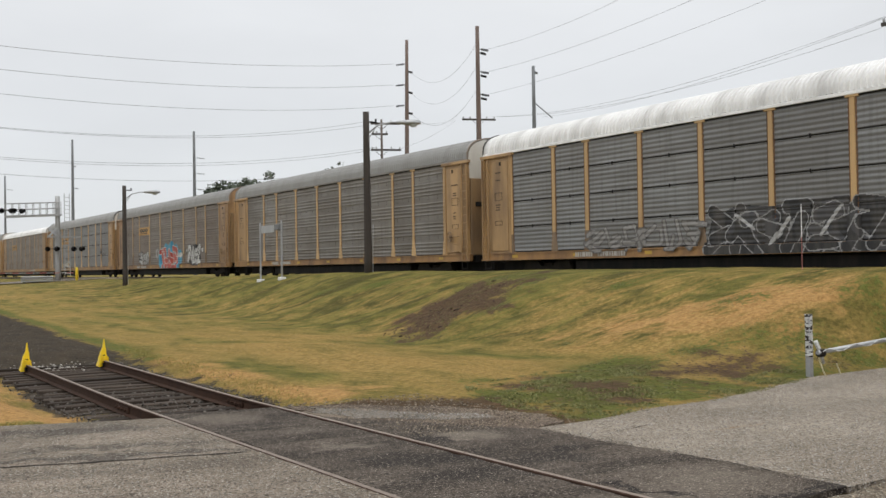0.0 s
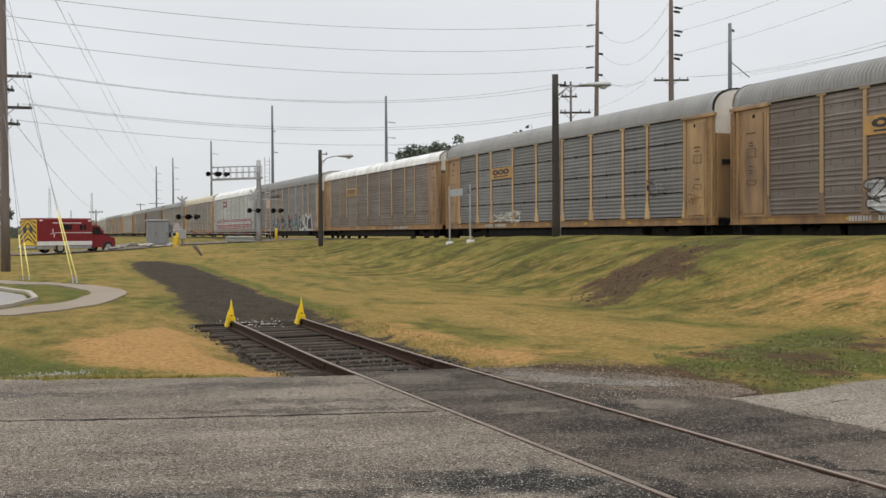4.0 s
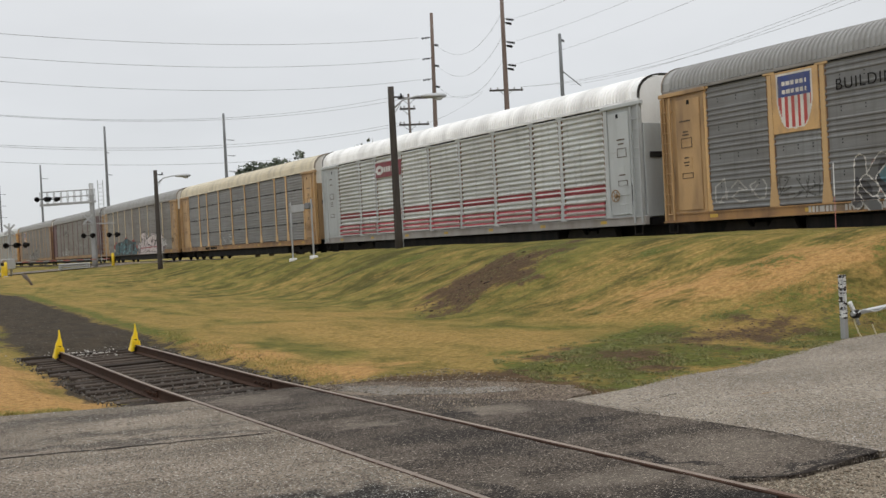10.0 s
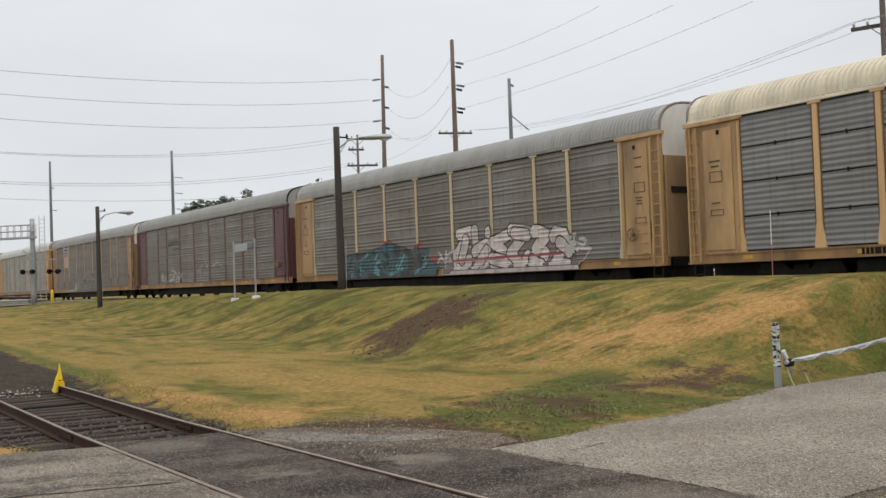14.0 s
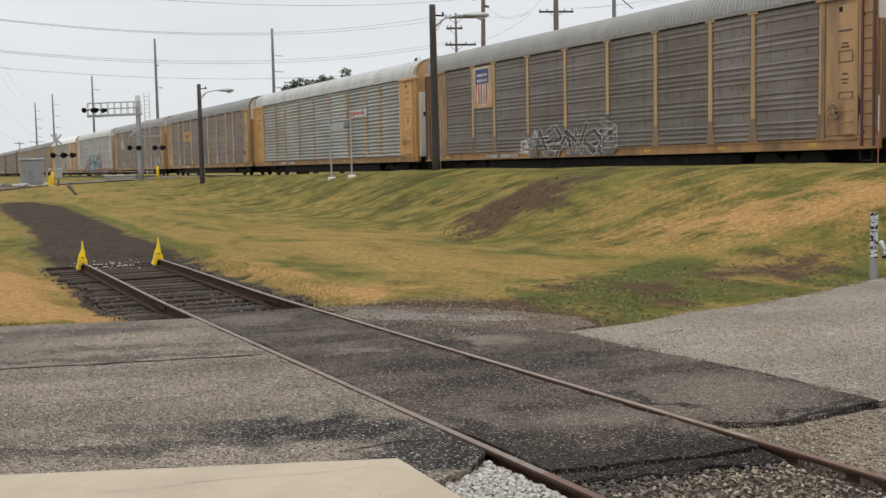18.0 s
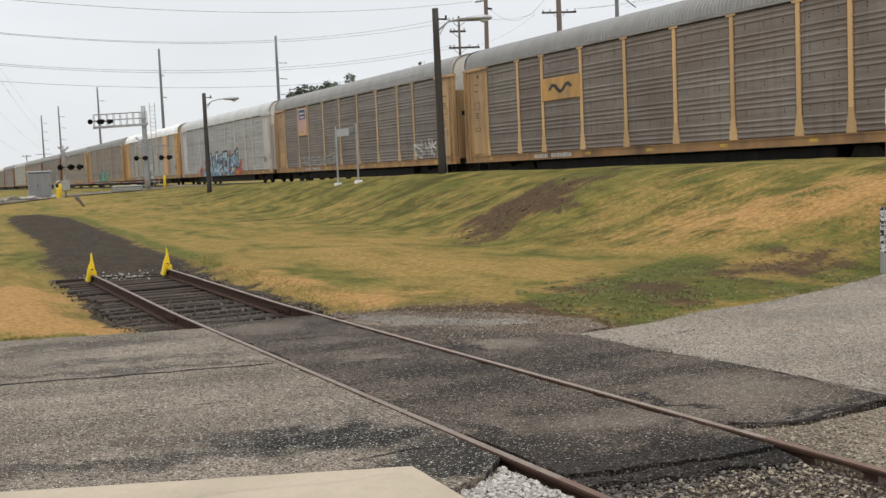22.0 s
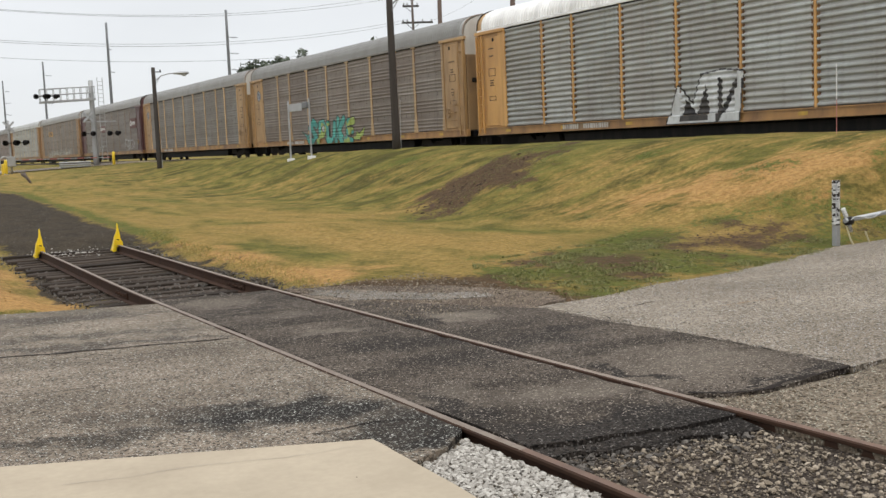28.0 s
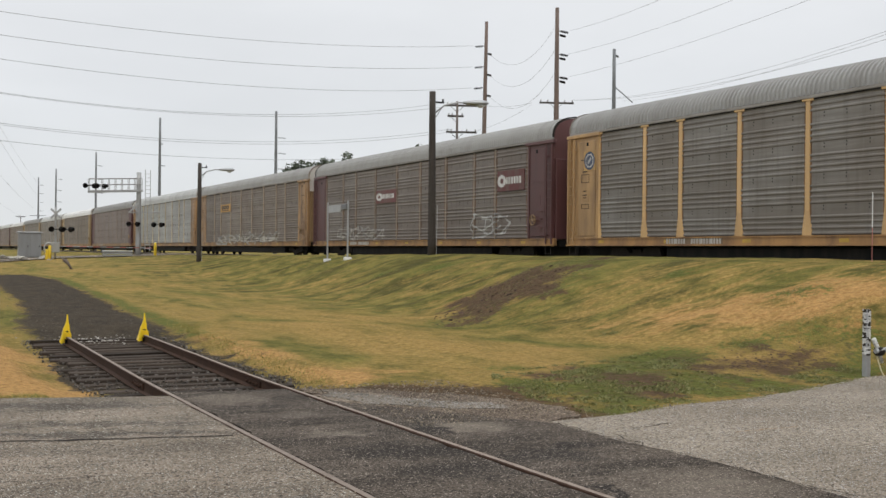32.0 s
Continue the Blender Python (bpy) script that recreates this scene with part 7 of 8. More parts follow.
def draped(name, pts, mat, label, category, lift=0.03, thick=0.12, cell=0.6):
    """A slab that follows the land inside an outline."""
    x0, x1, y0, y1 = min(p[0] for p in pts), max(p[0] for p in pts), min(p[1] for p in pts), max(p[1] for p in pts)
    from mathutils.geometry import tessellate_polygon
    edge = ragged(pts, 0.5, 0.0)
    bm = bmesh.new()
    tris = tessellate_polygon([[Vector((x, y, 0)) for x, y in edge]])
    vs = [bm.verts.new((x, y, 0)) for x, y in edge]
    for t in tris:
        try:
            bm.faces.new([vs[i] for i in t])
        except ValueError:
            pass
    bmesh.ops.subdivide_edges(bm, edges=[e for e in bm.edges if e.calc_length() > 2.5], cuts=3, use_grid_fill=True)
    for v in bm.verts:
        v.co.z = gz(v.co.x, v.co.y) + lift
    rim = [e for e in bm.edges if e.is_boundary]
    low = bmesh.ops.extrude_edge_only(bm, edges=rim)["geom"]
    for v in low:
        if isinstance(v, bmesh.types.BMVert):
            v.co.z -= thick
    bmesh.ops.recalc_face_normals(bm, faces=bm.faces)
    bmesh.ops.triangulate(bm, faces=bm.faces)
    me = bpy.data.meshes.new(name)
    bm.to_mesh(me)
    bm.free()
    me.materials.append(MATS[mat])
    return tagged(new(name, me), label, category, kind="structure")


def smooth_line(pts, k=8):
    """A closed outline through points, rounded."""
    out, n = [], len(pts)
    for i in range(n):
        p0, p1, p2, p3 = (Vector(pts[(i + j) % n]) for j in (-1, 0, 1, 2))
        for j in range(k):
            t = j / k
            q = 0.5 * (2 * p1 + (p2 - p0) * t + (2 * p0 - 5 * p1 + 4 * p2 - p3) * t * t + (3 * p1 - p0 - 3 * p2 + p3) * t ** 3)
            out.append((q.x, q.y))
    return out


draped("sidewalk", smooth_line(PATH_OUT + PATH_IN, 4), "path_concrete", "curved concrete footpath", "pavement", 0.035)
kerb_line = [(-9.6, 24.8), (-6.1, 27.2), (-4.55, 29.9), (-3.9, 33.2), (-4.1, 36.8), (-5.1, 39.9), (-7.3, 43.3), (-14, 50.4)]
draped("parking_lot", smooth_line(LOT, 4), "lot", "pale concrete of a turning circle", "road", 0.0)
kb = Build()
kr = []
kerb_line = [tuple(Vector(a).lerp(Vector(c), q)) for a, c in zip(kerb_line, kerb_line[1:]) for q in (0, 0.5)] + [kerb_line[-1]]
for i, (x, y) in enumerate(kerb_line):
    a, c = kerb_line[max(0, i - 1)], kerb_line[min(len(kerb_line) - 1, i + 1)]
    d = Vector((c[0] - a[0], c[1] - a[1])).normalized()
    z = gz(x, y)
    kr.append([(x + d.y * s, y - d.x * s, z + h) for s, h in ((0.0, -0.05), (0.0, 0.08), (0.05, 0.1), (0.15, 0.1), (0.15, -0.05))])
kb.loft(kr)
tagged(put("kerb", kb, "kerb"), "pale concrete kerb round the turning circle", "kerb", kind="structure")

# the street that crosses the railway
sb = Build()
for (xa, xb) in ((a, a + 2.0) for a in np.arange(-70, 19, 2.0)):
    sb.face([(xa, 91.5 + 0.10 * (xa + 20) * 0 + 0.0, street_z(xa) + 0.02), (xb, 91.5, street_z(xb) + 0.02), (xb, 103, street_z(xb) + 0.02), (xa, 103, street_z(xa) + 0.02)])
tagged(put("street", sb, "asphalt"), "grey asphalt street leading to the level crossing", "road", kind="structure")
cb = Build()
for i in range(4):
    cb.box(TRACK_X - 2.9 + i * 1.6, TRACK_X - 2.9 + i * 1.6 + 1.2, 91.5, 103, RAIL_Z - 0.3, RAIL_Z - 0.02)
tagged(put("crossing_panel", cb, "concrete"), "concrete level-crossing panels", "road", kind="structure")


# ---- poles and lamps ----
def round_pole(b, x, y, z0, z1, r0, r1, lean=(0, 0), n=12):
    k = 6
    b.tube([(x + lean[0] * i / k, y + lean[1] * i / k, z0 + (z1 - z0) * i / k) for i in range(k + 1)], [r0 + (r1 - r0) * i / k for i in range(k + 1)], n)
    return b


def street_lamp(x, y, top, lean, arm, label):
    z = gz(x, y)
    t = thing("street_lamp", (x, y, z), label, "street lamp", "street lamps beside the track")
    h = top - z
    put("pole", round_pole(Build(), 0, 0, -0.5, h, 0.17, 0.125, lean), "pole_dark", t, label="dark timber pole")
    tx, ty = lean[0] * 0.93, lean[1] * 0.93
    ux, uy = 0.93, -0.36
    b = Build()
    b.tube([(tx, ty, h - 0.95), (tx + ux * arm * 0.35, ty + uy * arm * 0.35, h - 0.55), (tx + ux * arm * 0.75, ty + uy * arm * 0.75, h - 0.42), (tx + ux * arm, ty + uy * arm, h - 0.42)], 0.035, 8)
    b.tube([(tx, ty, h - 1.25), (tx + ux * arm * 0.3, ty + uy * arm * 0.3, h - 0.62)], 0.02, 6)
    put("arm", b, "galv", t, label="curved metal bracket")
    b = Build()
    m = Matrix.Translation((tx + ux * (arm + 0.35), ty + uy * (arm + 0.35), h - 0.45)) @ Matrix.Rotation(math.atan2(uy, ux), 4, "Z")
    rings = []
    for i, (px, rr, rz_) in enumerate(((-0.45, 0.05, 0.05), (-0.25, 0.11, 0.08), (0.0, 0.17, 0.11), (0.28, 0.19, 0.12), (0.5, 0.14, 0.09), (0.58, 0.04, 0.03))):
        rings.append([(px, rr * math.cos(a), 0.03 + rz_ * math.sin(a)) for a in (2 * math.pi * j / 10 for j in range(10))])
    b.loft(rings, m=m, smooth=True)
    head = put("lamp_head", b, "galv", t, label="grey cobra-head luminaire")
    b = Build()
    b.loft([[(0.25 + 0.2 * s * math.cos(a), 0.13 * s * math.sin(a), -0.04 - 0.12 * d) for a in (2 * math.pi * j / 10 for j in range(10))] for s, d in ((1, 0), (0.8, 0.6), (0.3, 1.0))], m=m, smooth=True)
    put("lens", b, "lamp_glass", head, label="clear refractor bowl")
    b = Build()
    b.tube([(0.16, -0.1, 0.0), (0.17, -0.11, 0.9), (0.2, -0.1, 2.0)], 0.013, 6)
    put("conduit", b, "galv", t, label="pale cable guard")
    b = Build()
    b.box(0.1, 0.5, -0.03, 0.03, h - 0.32, h - 0.26)
    b.tube([(0.45, 0, h - 0.26), (0.45, 0, h - 0.14)], 0.04, 8)
    put("insulator", b, "black", t)
    return t


street_lamp(16.36, 39.05, 8.14, (-0.45, -0.85), 1.35, "dark timber pole with a bracket lamp beside the track")
street_lamp(14.40, 69.80, 7.41, (0.0, 0.0), 1.35, "dark timber lamp pole on the grass bank")


def utility_pole(name, x, y, top, r0, mat, arms, label, lean=(0, 0), hooks=(), n=12):
    """arms: (height, reach to one side, reach to the other, direction in degrees); hooks: (height, side)."""
    z = gz(x, y) if abs(x) < 60 and y < 250 else 1.0
    t = thing(name, (x, y, z), label, "utility pole", "utility poles along the railway")
    h = top - z
    put("pole", round_pole(Build(), 0, 0, -0.5, h, r0, r0 * 0.55, lean, n), mat, t)
    for za, la, lb, deg in arms:
        f = (za - z) / h
        m = Matrix.Translation((lean[0] * f, lean[1] * f, za - z)) @ Matrix.Rotation(radians(deg), 4, "Z")
        b = Build()
        b.box(-la, lb, 0.1, 0.22, -0.07, 0.07, m=m)
        arm = put("crossarm", b, "arm_wood" if mat != "pole_steel" else "pole_steel", t)
        b = Build()
        for s in (-1, 1):
            if (la if s < 0 else lb) > 0.6:
                b.tube([m @ Vector((s * 0.55, 0.1, -0.02)), m @ Vector((0, 0.1, -0.5))], 0.02, 5)
        if b.v:
            put("brace", b, "pole_steel", arm)
        for s in [-la + 0.1, -la * 0.5, lb * 0.5, lb - 0.1]:
            if abs(s) > 0.25:
                b = Build()
                b.tube([m @ Vector((s, 0.16, 0.06)), m @ Vector((s, 0.16, 0.14)), m @ Vector((s, 0.16, 0.24))], [0.03, 0.06, 0.045], 8)
                put("insulator", b, "galv", arm)
    for zh, sx, sy, ln in hooks:
        f = (zh - z) / h
        b = Build()
        d = Vector((sx, sy, 0)).normalized()
        p0 = Vector((lean[0] * f, lean[1] * f, zh - z)) + d * 0.1
        b.tube([p0, p0 + d * ln + Vector((0, 0, -0.12))], 0.03, 6)
        for i in range(5):
            c = p0 + d * (ln * (0.3 + 0.15 * i)) + Vector((0, 0, -0.04 - 0.018 * i))
            b.tube([c - d * 0.03, c + d * 0.03], 0.1, 8)
        put("insulator_string", b, "pole_steel" if mat == "pole_steel" else "black", t)
    return t


L, R = (-0.93, 0.36), (0.93, -0.36)
utility_pole("utility_pole", 43.4, 83.6, 22.6, 0.26, "pole_red", [], "tall red-brown timber pole with insulator strings", (0.5, 0.3),
             [(z, *L, 0.9) for z in (20.4, 18.5, 16.6)] + [(z - 0.7, 0.7, -0.7, 0.45) for z in (20.4, 18.5, 16.6)])
utility_pole("utility_pole", 42.2, 69.6, 20.8, 0.27, "pole_red", [(13.4, 1.3, 1.4, -21)], "tall red-brown timber pole with a crossarm", (0.0, 0.0),
             [(z, *R, 0.8) for z in (19.0, 17.2, 15.4)] + [(z - 0.3, *R, 0.6) for z in (19.0, 17.2, 15.4)])
utility_pole("utility_pole", 48.9, 71.3, 18.5, 0.25, "pole_steel", [], "grey steel pole behind the train", n=10, hooks=[(18.0, *R, 0.25)])
put("guy_strut", Build().tube([(0.1, -0.05, 14.2), (1.15, -1.0, 12.9)], 0.05, 6), "pole_steel", bpy.data.objects["utility_pole.002"], label="slanting strut")
utility_pole("utility_pole", 33.9, 70.4, 13.0, 0.14, "pole_wood", [(12.7, 0.8, 1.5, -21), (11.9, 0.7, 0.5, -21), (10.7, 0.8, 1.5, -21)], "grey timber distribution pole with three crossarms")
utility_pole("utility_pole", 43.6, 144.0, 21.3, 0.3, "pole_steel", [], "grey steel transmission pole", hooks=[(z, *R, 1.3) for z in (17.6, 15.4, 13.2)])
utility_pole("utility_pole", 38.45, 196.4, 25.7, 0.34, "pole_steel", [(9.0, 2.0, 2.0, -16), (7.4, 1.5, 1.5, -16)], "grey steel transmission pole with low crossarms", hooks=[(21, *R, 0.5), (17, *R, 0.9)])
utility_pole("utility_pole", 34.5, 243.6, 22.9, 0.3, "pole_steel", [(9.5, 2.2, 2.2, -12)], "grey transmission pole with side insulators", hooks=[(z, *R, 1.5) for z in (20, 17, 14)])
utility_pole("utility_pole", 32.6, 297.7, 22.7, 0.3, "pole_steel", [(9.5, 2.2, 2.2, -10)], "distant grey transmission pole", hooks=[(z, *R, 1.5) for z in (20, 17, 14)])
utility_pole("utility_pole", 31.4, 328.0, 22.2, 0.3, "pole_steel", [(11.0, 2.2, 2.2, -10)], "distant grey transmission pole", hooks=[(z, *R, 1.5) for z in (20, 17.5, 15, 12.5)])
utility_pole("utility_pole", -5.15, 58.0, 20.0, 0.24, "pole_wood", [(9.87, 1.3, 1.35, -3), (9.2, 0.75, 0.75, 40), (8.27, 1.3, 1.35, -3), (7.45, 1.1, 0.85, 20)], "tall timber pole with four crossarms on the grass", hooks=[(12.5, -1, 0.1, 0.85)])
utility_pole("utility_pole", -7.6, 80.0, 14.4, 0.2, "pole_wood", [(13.7, 0.5, 0.5, 40), (12.8, 1.2, 1.2, 0), (11.3, 0.6, 0.6, 40), (10.55, 1.2, 1.2, 0)], "timber distribution pole with paired crossarms")
for x, y, top in ((24.0, 298.6, 10.2), (7.0, 200.0, 6.2)):
    utility_pole("utility_pole", x, y, top, 0.16, "pole_wood", [(top - 0.4, 1.2, 1.2, -5)], "small distant timber pole")

utility_pole("utility_pole", 33.0, 25.1, 15.0, 0.17, "pole_wood", [(11.05, 1.25, 0.1, -70), (9.4, 1.25, 0.1, -70)], "grey timber pole with one-sided crossarms behind the train")

# ---- overhead wires ----
WIRES = [
    ((42.5, 84.0, 20.3), (-15.5, 58.8, 15.1), 1.55, 0.024), ((42.5, 84.0, 18.4), (-15.5, 58.8, 14.1), 1.65, 0.024), ((42.5, 84.0, 16.5), (-15.6, 58.8, 13.1), 1.8, 0.024),
    ((-3.85, 57.9, 10.05), (33.2, 70.8, 12.9), 1.4, 0.018), ((-4.3, 57.9, 10.05), (33.2, 70.8, 12.6), 1.35, 0.018),
    ((-3.85, 57.9, 8.45), (33.5, 70.6, 10.9), 1.3, 0.018), ((-4.3, 57.9, 8.45), (33.5, 70.6, 10.7), 1.35, 0.018), ((-4.4, 57.9, 7.6), (33.7, 70.5, 9.2), 1.1, 0.018),
    ((43.0, 69.2, 19.0), (37.2, 46.3, 17.3), 0.3, 0.016), ((43.0, 69.2, 17.2), (38.8, 42.0, 16.5), 0.35, 0.016), ((43.0, 69.2, 15.4), (40.2, 37.6, 15.8), 0.4, 0.016),
    ((43.4, 69.0, 13.6), (32.6, 26.2, 11.3), 0.9, 0.014), ((43.2, 69.1, 13.6), (32.6, 26.2, 10.9), 0.9, 0.014), ((48.2, 69.2, 13.9), (33.6, 26.2, 11.6), 0.7, 0.014),
    ((32.6, 26.2, 11.3), (33.0, -16, 13.0), 0.5, 0.014), ((32.7, 25.9, 11.3), (33.4, -16, 12.9), 0.5, 0.014), ((32.8, 25.6, 11.3), (33.8, -16, 12.8), 0.5, 0.014),
    ((-5.0, 58.0, 13.3), (30.2, 327, 13.0), 1.0, 0.02), ((-4.0, 49.9, 14.6), (31.4, 327, 16.5), 1.0, 0.02), ((-1.6, 69.9, 15.6), (31.4, 327, 20.0), 0.8, 0.02),
    ((-4.9, 58.0, 9.9), (24.0, 298.6, 10.0), 0.9, 0.018), ((-5.0, 58.0, 8.0), (7.0, 200, 6.2), 0.9, 0.02),
    ((43.8, 83.2, 19.6), (42.2, 69.8, 19.4), 1.9, 0.018), ((43.8, 83.2, 17.7), (42.2, 69.8, 17.6), 1.9, 0.018), ((43.8, 83.2, 15.8), (42.2, 69.8, 15.8), 1.9, 0.018),
    ((35.2, 69.8, 12.8), (41.0, 71.2, 13.5), 0.25, 0.014), ((35.2, 69.8, 10.8), (41.0, 71.2, 13.4), 0.25, 0.014),
    ((-8.7, 80, 12.9), (-40, 84, 13.0), 0.5, 0.02), ((-8.7, 80, 10.65), (-40, 84, 10.6), 0.5, 0.02), ((-5.9, 58, 9.3), (-40, 60, 9.6), 0.5, 0.02), ((-6.2, 58, 7.5), (-40, 60, 7.7), 0.5, 0.02),
    ((-5.9, 58, 12.45), (-40, 62, 14.3), 0.4, 0.02), ((-6.1, 58, 6.3), (-40, 60, 6.4), 0.3, 0.018),
]
for a, c, sag, r in WIRES:
    a, c = Vector(a), Vector(c)
    b = Build()
    b.tube([a.lerp(c, i / 24) - Vector((0, 0, sag * 4 * (i / 24) * (1 - i / 24))) for i in range(25)], r * 0.62, 5)
    tagged(put("overhead_wire", b, "wire"), "thin grey overhead cable sagging between poles", "cable", "overhead wires")

# guy wires with yellow guards
for ax, ay, tz in ((-2.41, 43.2, 15.2), (-2.25, 43.4, 13.6), (-4.25, 47.2, 9.8), (-4.0, 47.4, 8.0)):
    p0, p1 = Vector((ax, ay, gz(ax, ay))), Vector((-5.15, 58.0, tz))
    t = thing("guy_wire", p0, "steel guy wire with a yellow plastic guard anchored in the grass", "guy wire", "guy wires of the timber pole")
    d = (p1 - p0)
    put("wire", Build().tube([(0, 0, 0), d], 0.012, 5), "wire", t)
    put("guard", Build().tube([d * 0.02, d * 0.19], 0.026, 8), "guard_yellow", t, label="yellow plastic guard")
    put("anchor", Build().tube([(0, 0, -0.3), d.normalized() * 0.35], 0.03, 6), "galv", t)

# ---- sign frame, markers and barrier ----
t = thing("sign_frame", (15.84, 48.35, gz(15.84, 48.35)), "two white posts carrying a small pale sign beside the track", "sign")
for dy in (1.35, -1.35):
    z = gz(15.84, 48.35 + dy) - gz(15.84, 48.35)
    put("post", Build().box(-0.035, 0.035, -0.035, 0.035, z - 0.1, 2.85, bev=0.006), "galv", t, (0, dy, 0))
    put("footing", Build().box(-0.16, 0.16, -0.16, 0.16, z - 0.2, z + 0.12, bev=0.03), "white_sign", t, (0, dy, 0), "pale concrete footing")
put("sign_board", Build().box(-0.03, 0.0, -0.45, 1.2, 2.32, 2.68, bev=0.005), "galv", t, label="pale metal board")
put("lamp_box", Build().box(-0.12, 0.1, -1.3, -0.75, 2.4, 2.7, bev=0.03), "pole_steel", t, label="dark box on the post")

t = thing("pipe_barrier", (9.62, 11.1, -0.19), "grey steel post and sagging pipe barrier wrapped in tape and rope", "barrier")
b = Build()
b.box(-0.04, 0.04, -0.04, 0.04, -0.3, 1.0, bev=0.008)
put("post", b, "galv", t, label="grey steel post")
b = Build()
b.loft([[((0.052 + 0.012 * noise.noise((k * 0.7, q * 1.1, 3))) * math.cos(a), (0.052 + 0.012 * noise.noise((k * 0.7, q * 1.1, 3))) * math.sin(a), 0.4 + 0.02 * k) for q, a in enumerate(2 * math.pi * j / 10 for j in range(10))] for k in range(31)], smooth=True)
b.mi = [1 if noise.noise(((i // 10) * 0.55 + (i % 10) * 0.3, (i % 10) * 0.5, 8.0)) > 0.08 else 0 for i in range(len(b.mi))]
b.tube([(0.05, -0.07, 0.62), (0.14, -0.08, 0.45), (0.2, -0.08, 0.3)], [0.03, 0.028, 0.02], 8)
put("tape_wrap", b, ["tape", "dark"], t, label="black and white tape wrapping")
b = Build()
b.tube([(0.06, -0.09, 0.457), (1.6, -0.09, 0.565), (3.69, -0.09, 0.78), (6.6, -0.09, 1.07)], 0.032, 8)
pipe = put("pipe", b, "galv", t, label="long grey pipe")
b = Build()
b.tube([(0.1 + 0.12 * i, -0.125, lerp([(0.06, 0.457), (1.6, 0.565), (3.69, 0.78), (6.6, 1.07)], 0.1 + 0.12 * i) + 0.03 * math.sin(i * 1.3)) for i in range(45)], 0.01, 6)
put("rope", b, "tape", pipe, label="pale rope along the pipe")
b = Build()
b.tube([(0.12, -0.06, 0.4), (0.16, -0.1, 0.2), (0.24, -0.14, 0.03), (0.34, -0.14, 0.02), (0.5, -0.1, 0.02), (0.56, -0.08, 0.12), (0.5, -0.06, 0.28)], 0.01, 6)
put("rope_end", b, "rope", t, label="loose yellow rope end")
b = Build()
b.tube([(0.1, -0.03, 0.37), (0.19, -0.03, 0.37)], 0.06, 10)
put("pipe_cap", b, "black", t, (0, -0.05, 0.08), "black pipe cap")
t.scale = (1.115, 1.115, 1.115)

mx, my = 14.9, 15.6
t = thing("marker_rod", (mx, my, gz(mx, my)), "thin white marker rod with a red foot in the bank", "marker")
put("rod", Build().tube([(0, 0, -0.2), (0.012, 0.006, 0.72)], 0.008, 6), "faded_red", t)
put("tip", Build().tube([(0.012, 0.006, 0.72), (0.022, 0.012, 1.45)], 0.01, 6), "white_sign", t)
t = thing("leaning_stake", (6.14, 69.3, gz(6.14, 69.3)), "short leaning timber stake beside the cinder strip", "stake")
put("stake", Build().tube([(0.25, 0, -0.1), (0.0, 0.1, 0.35), (-0.22, 0.15, 0.62)], [0.07, 0.09, 0.16], 7), "pole_wood", t)
put("splinter", Build().tube([(-0.2, 0.15, 0.58), (-0.4, 0.2, 0.72)], [0.07, 0.02], 5), "pole_wood", t)

# ---- level crossing ----
def lamp_pair(parent, x, y, z, turn=0.0, spread=0.38):
    b = Build()
    b.tube([(-spread, 0, 0), (spread, 0, 0)], 0.03, 6)
    bar = put("lamp_bar", b, "black", parent, (x, y, z), turn=turn)
    for s in (-1, 1):
        b = Build()
        b.tube([(0, 0.06, 0), (0, -0.05, 0)], 0.22, 16)
        b.tube([(0, -0.05, 0.02), (0, -0.3, 0.02)], [0.15, 0.16], 12, caps=False)
        lamp = put("flasher", b, "black", bar, (s * spread, 0, 0), "black round flasher with hood")
        lamp.rotation_euler = (0, 0, radians(12 * s))
    return bar


def crossbuck(parent, x, y, z):
    for a in (45, -45):
        b = Build()
        b.box(-0.55, 0.55, -0.012, 0.012, -0.075, 0.075, m=Matrix.Rotation(radians(a), 4, "Y"))
        put("crossbuck_blade", b, "galv", parent, (x, y + 0.02 * (a > 0), z))


bz = street_z(15.5)
t = thing("cantilever_signal", (15.5, 96.0, bz), "grey cantilever railway signal with gangway and black flashers", "railway signal")
put("mast", round_pole(Build(), 0, 0, -0.3, 8.45 - bz, 0.26, 0.2), "signal_mast", t)
b = Build()
for y in (-0.3, 0.3):
    b.loft([[(x, y - 0.05, 5.42 + dz), (x, y + 0.05, 5.42 + dz), (x, y + 0.05, 5.6 + dz), (x, y - 0.05, 5.6 + dz)] for x, dz in ((-4.3, 0.0), (0.3, 0.22))])
for i in range(9):
    b.box(-4.25 + i * 0.55, -4.17 + i * 0.55, -0.3, 0.3, 5.46 + i * 0.025, 5.52 + i * 0.025)
put("gangway", b, "signal_mast", t, label="grey gangway beam")
b = Build()
for y in (-0.3, 0.3):
    for i in range(9):
        b.tube([(-4.25 + i * 0.56, y, 5.55 + i * 0.026), (-4.25 + i * 0.56, y, 6.62 + i * 0.026)], 0.03, 5)
    for z in (6.1, 6.62):
        b.tube([(-4.25, y, z), (0.25, y, z + 0.21)], 0.035, 5)
b.tube([(-4.25, -0.3, 6.62), (-4.25, 0.3, 6.62)], 0.03, 5)
put("railing", b, "signal_mast", t)
b = Build()
for s in (-0.22, 0.22):
    b.tube([(0.75 + s, -0.2, 0.4), (0.75 + s, -0.2, 7.6)], 0.03, 5)
for i in range(20):
    b.tube([(0.53, -0.2, 0.6 + i * 0.35), (0.97, -0.2, 0.6 + i * 0.35)], 0.018, 5)
put("ladder", b, "signal_mast", t)
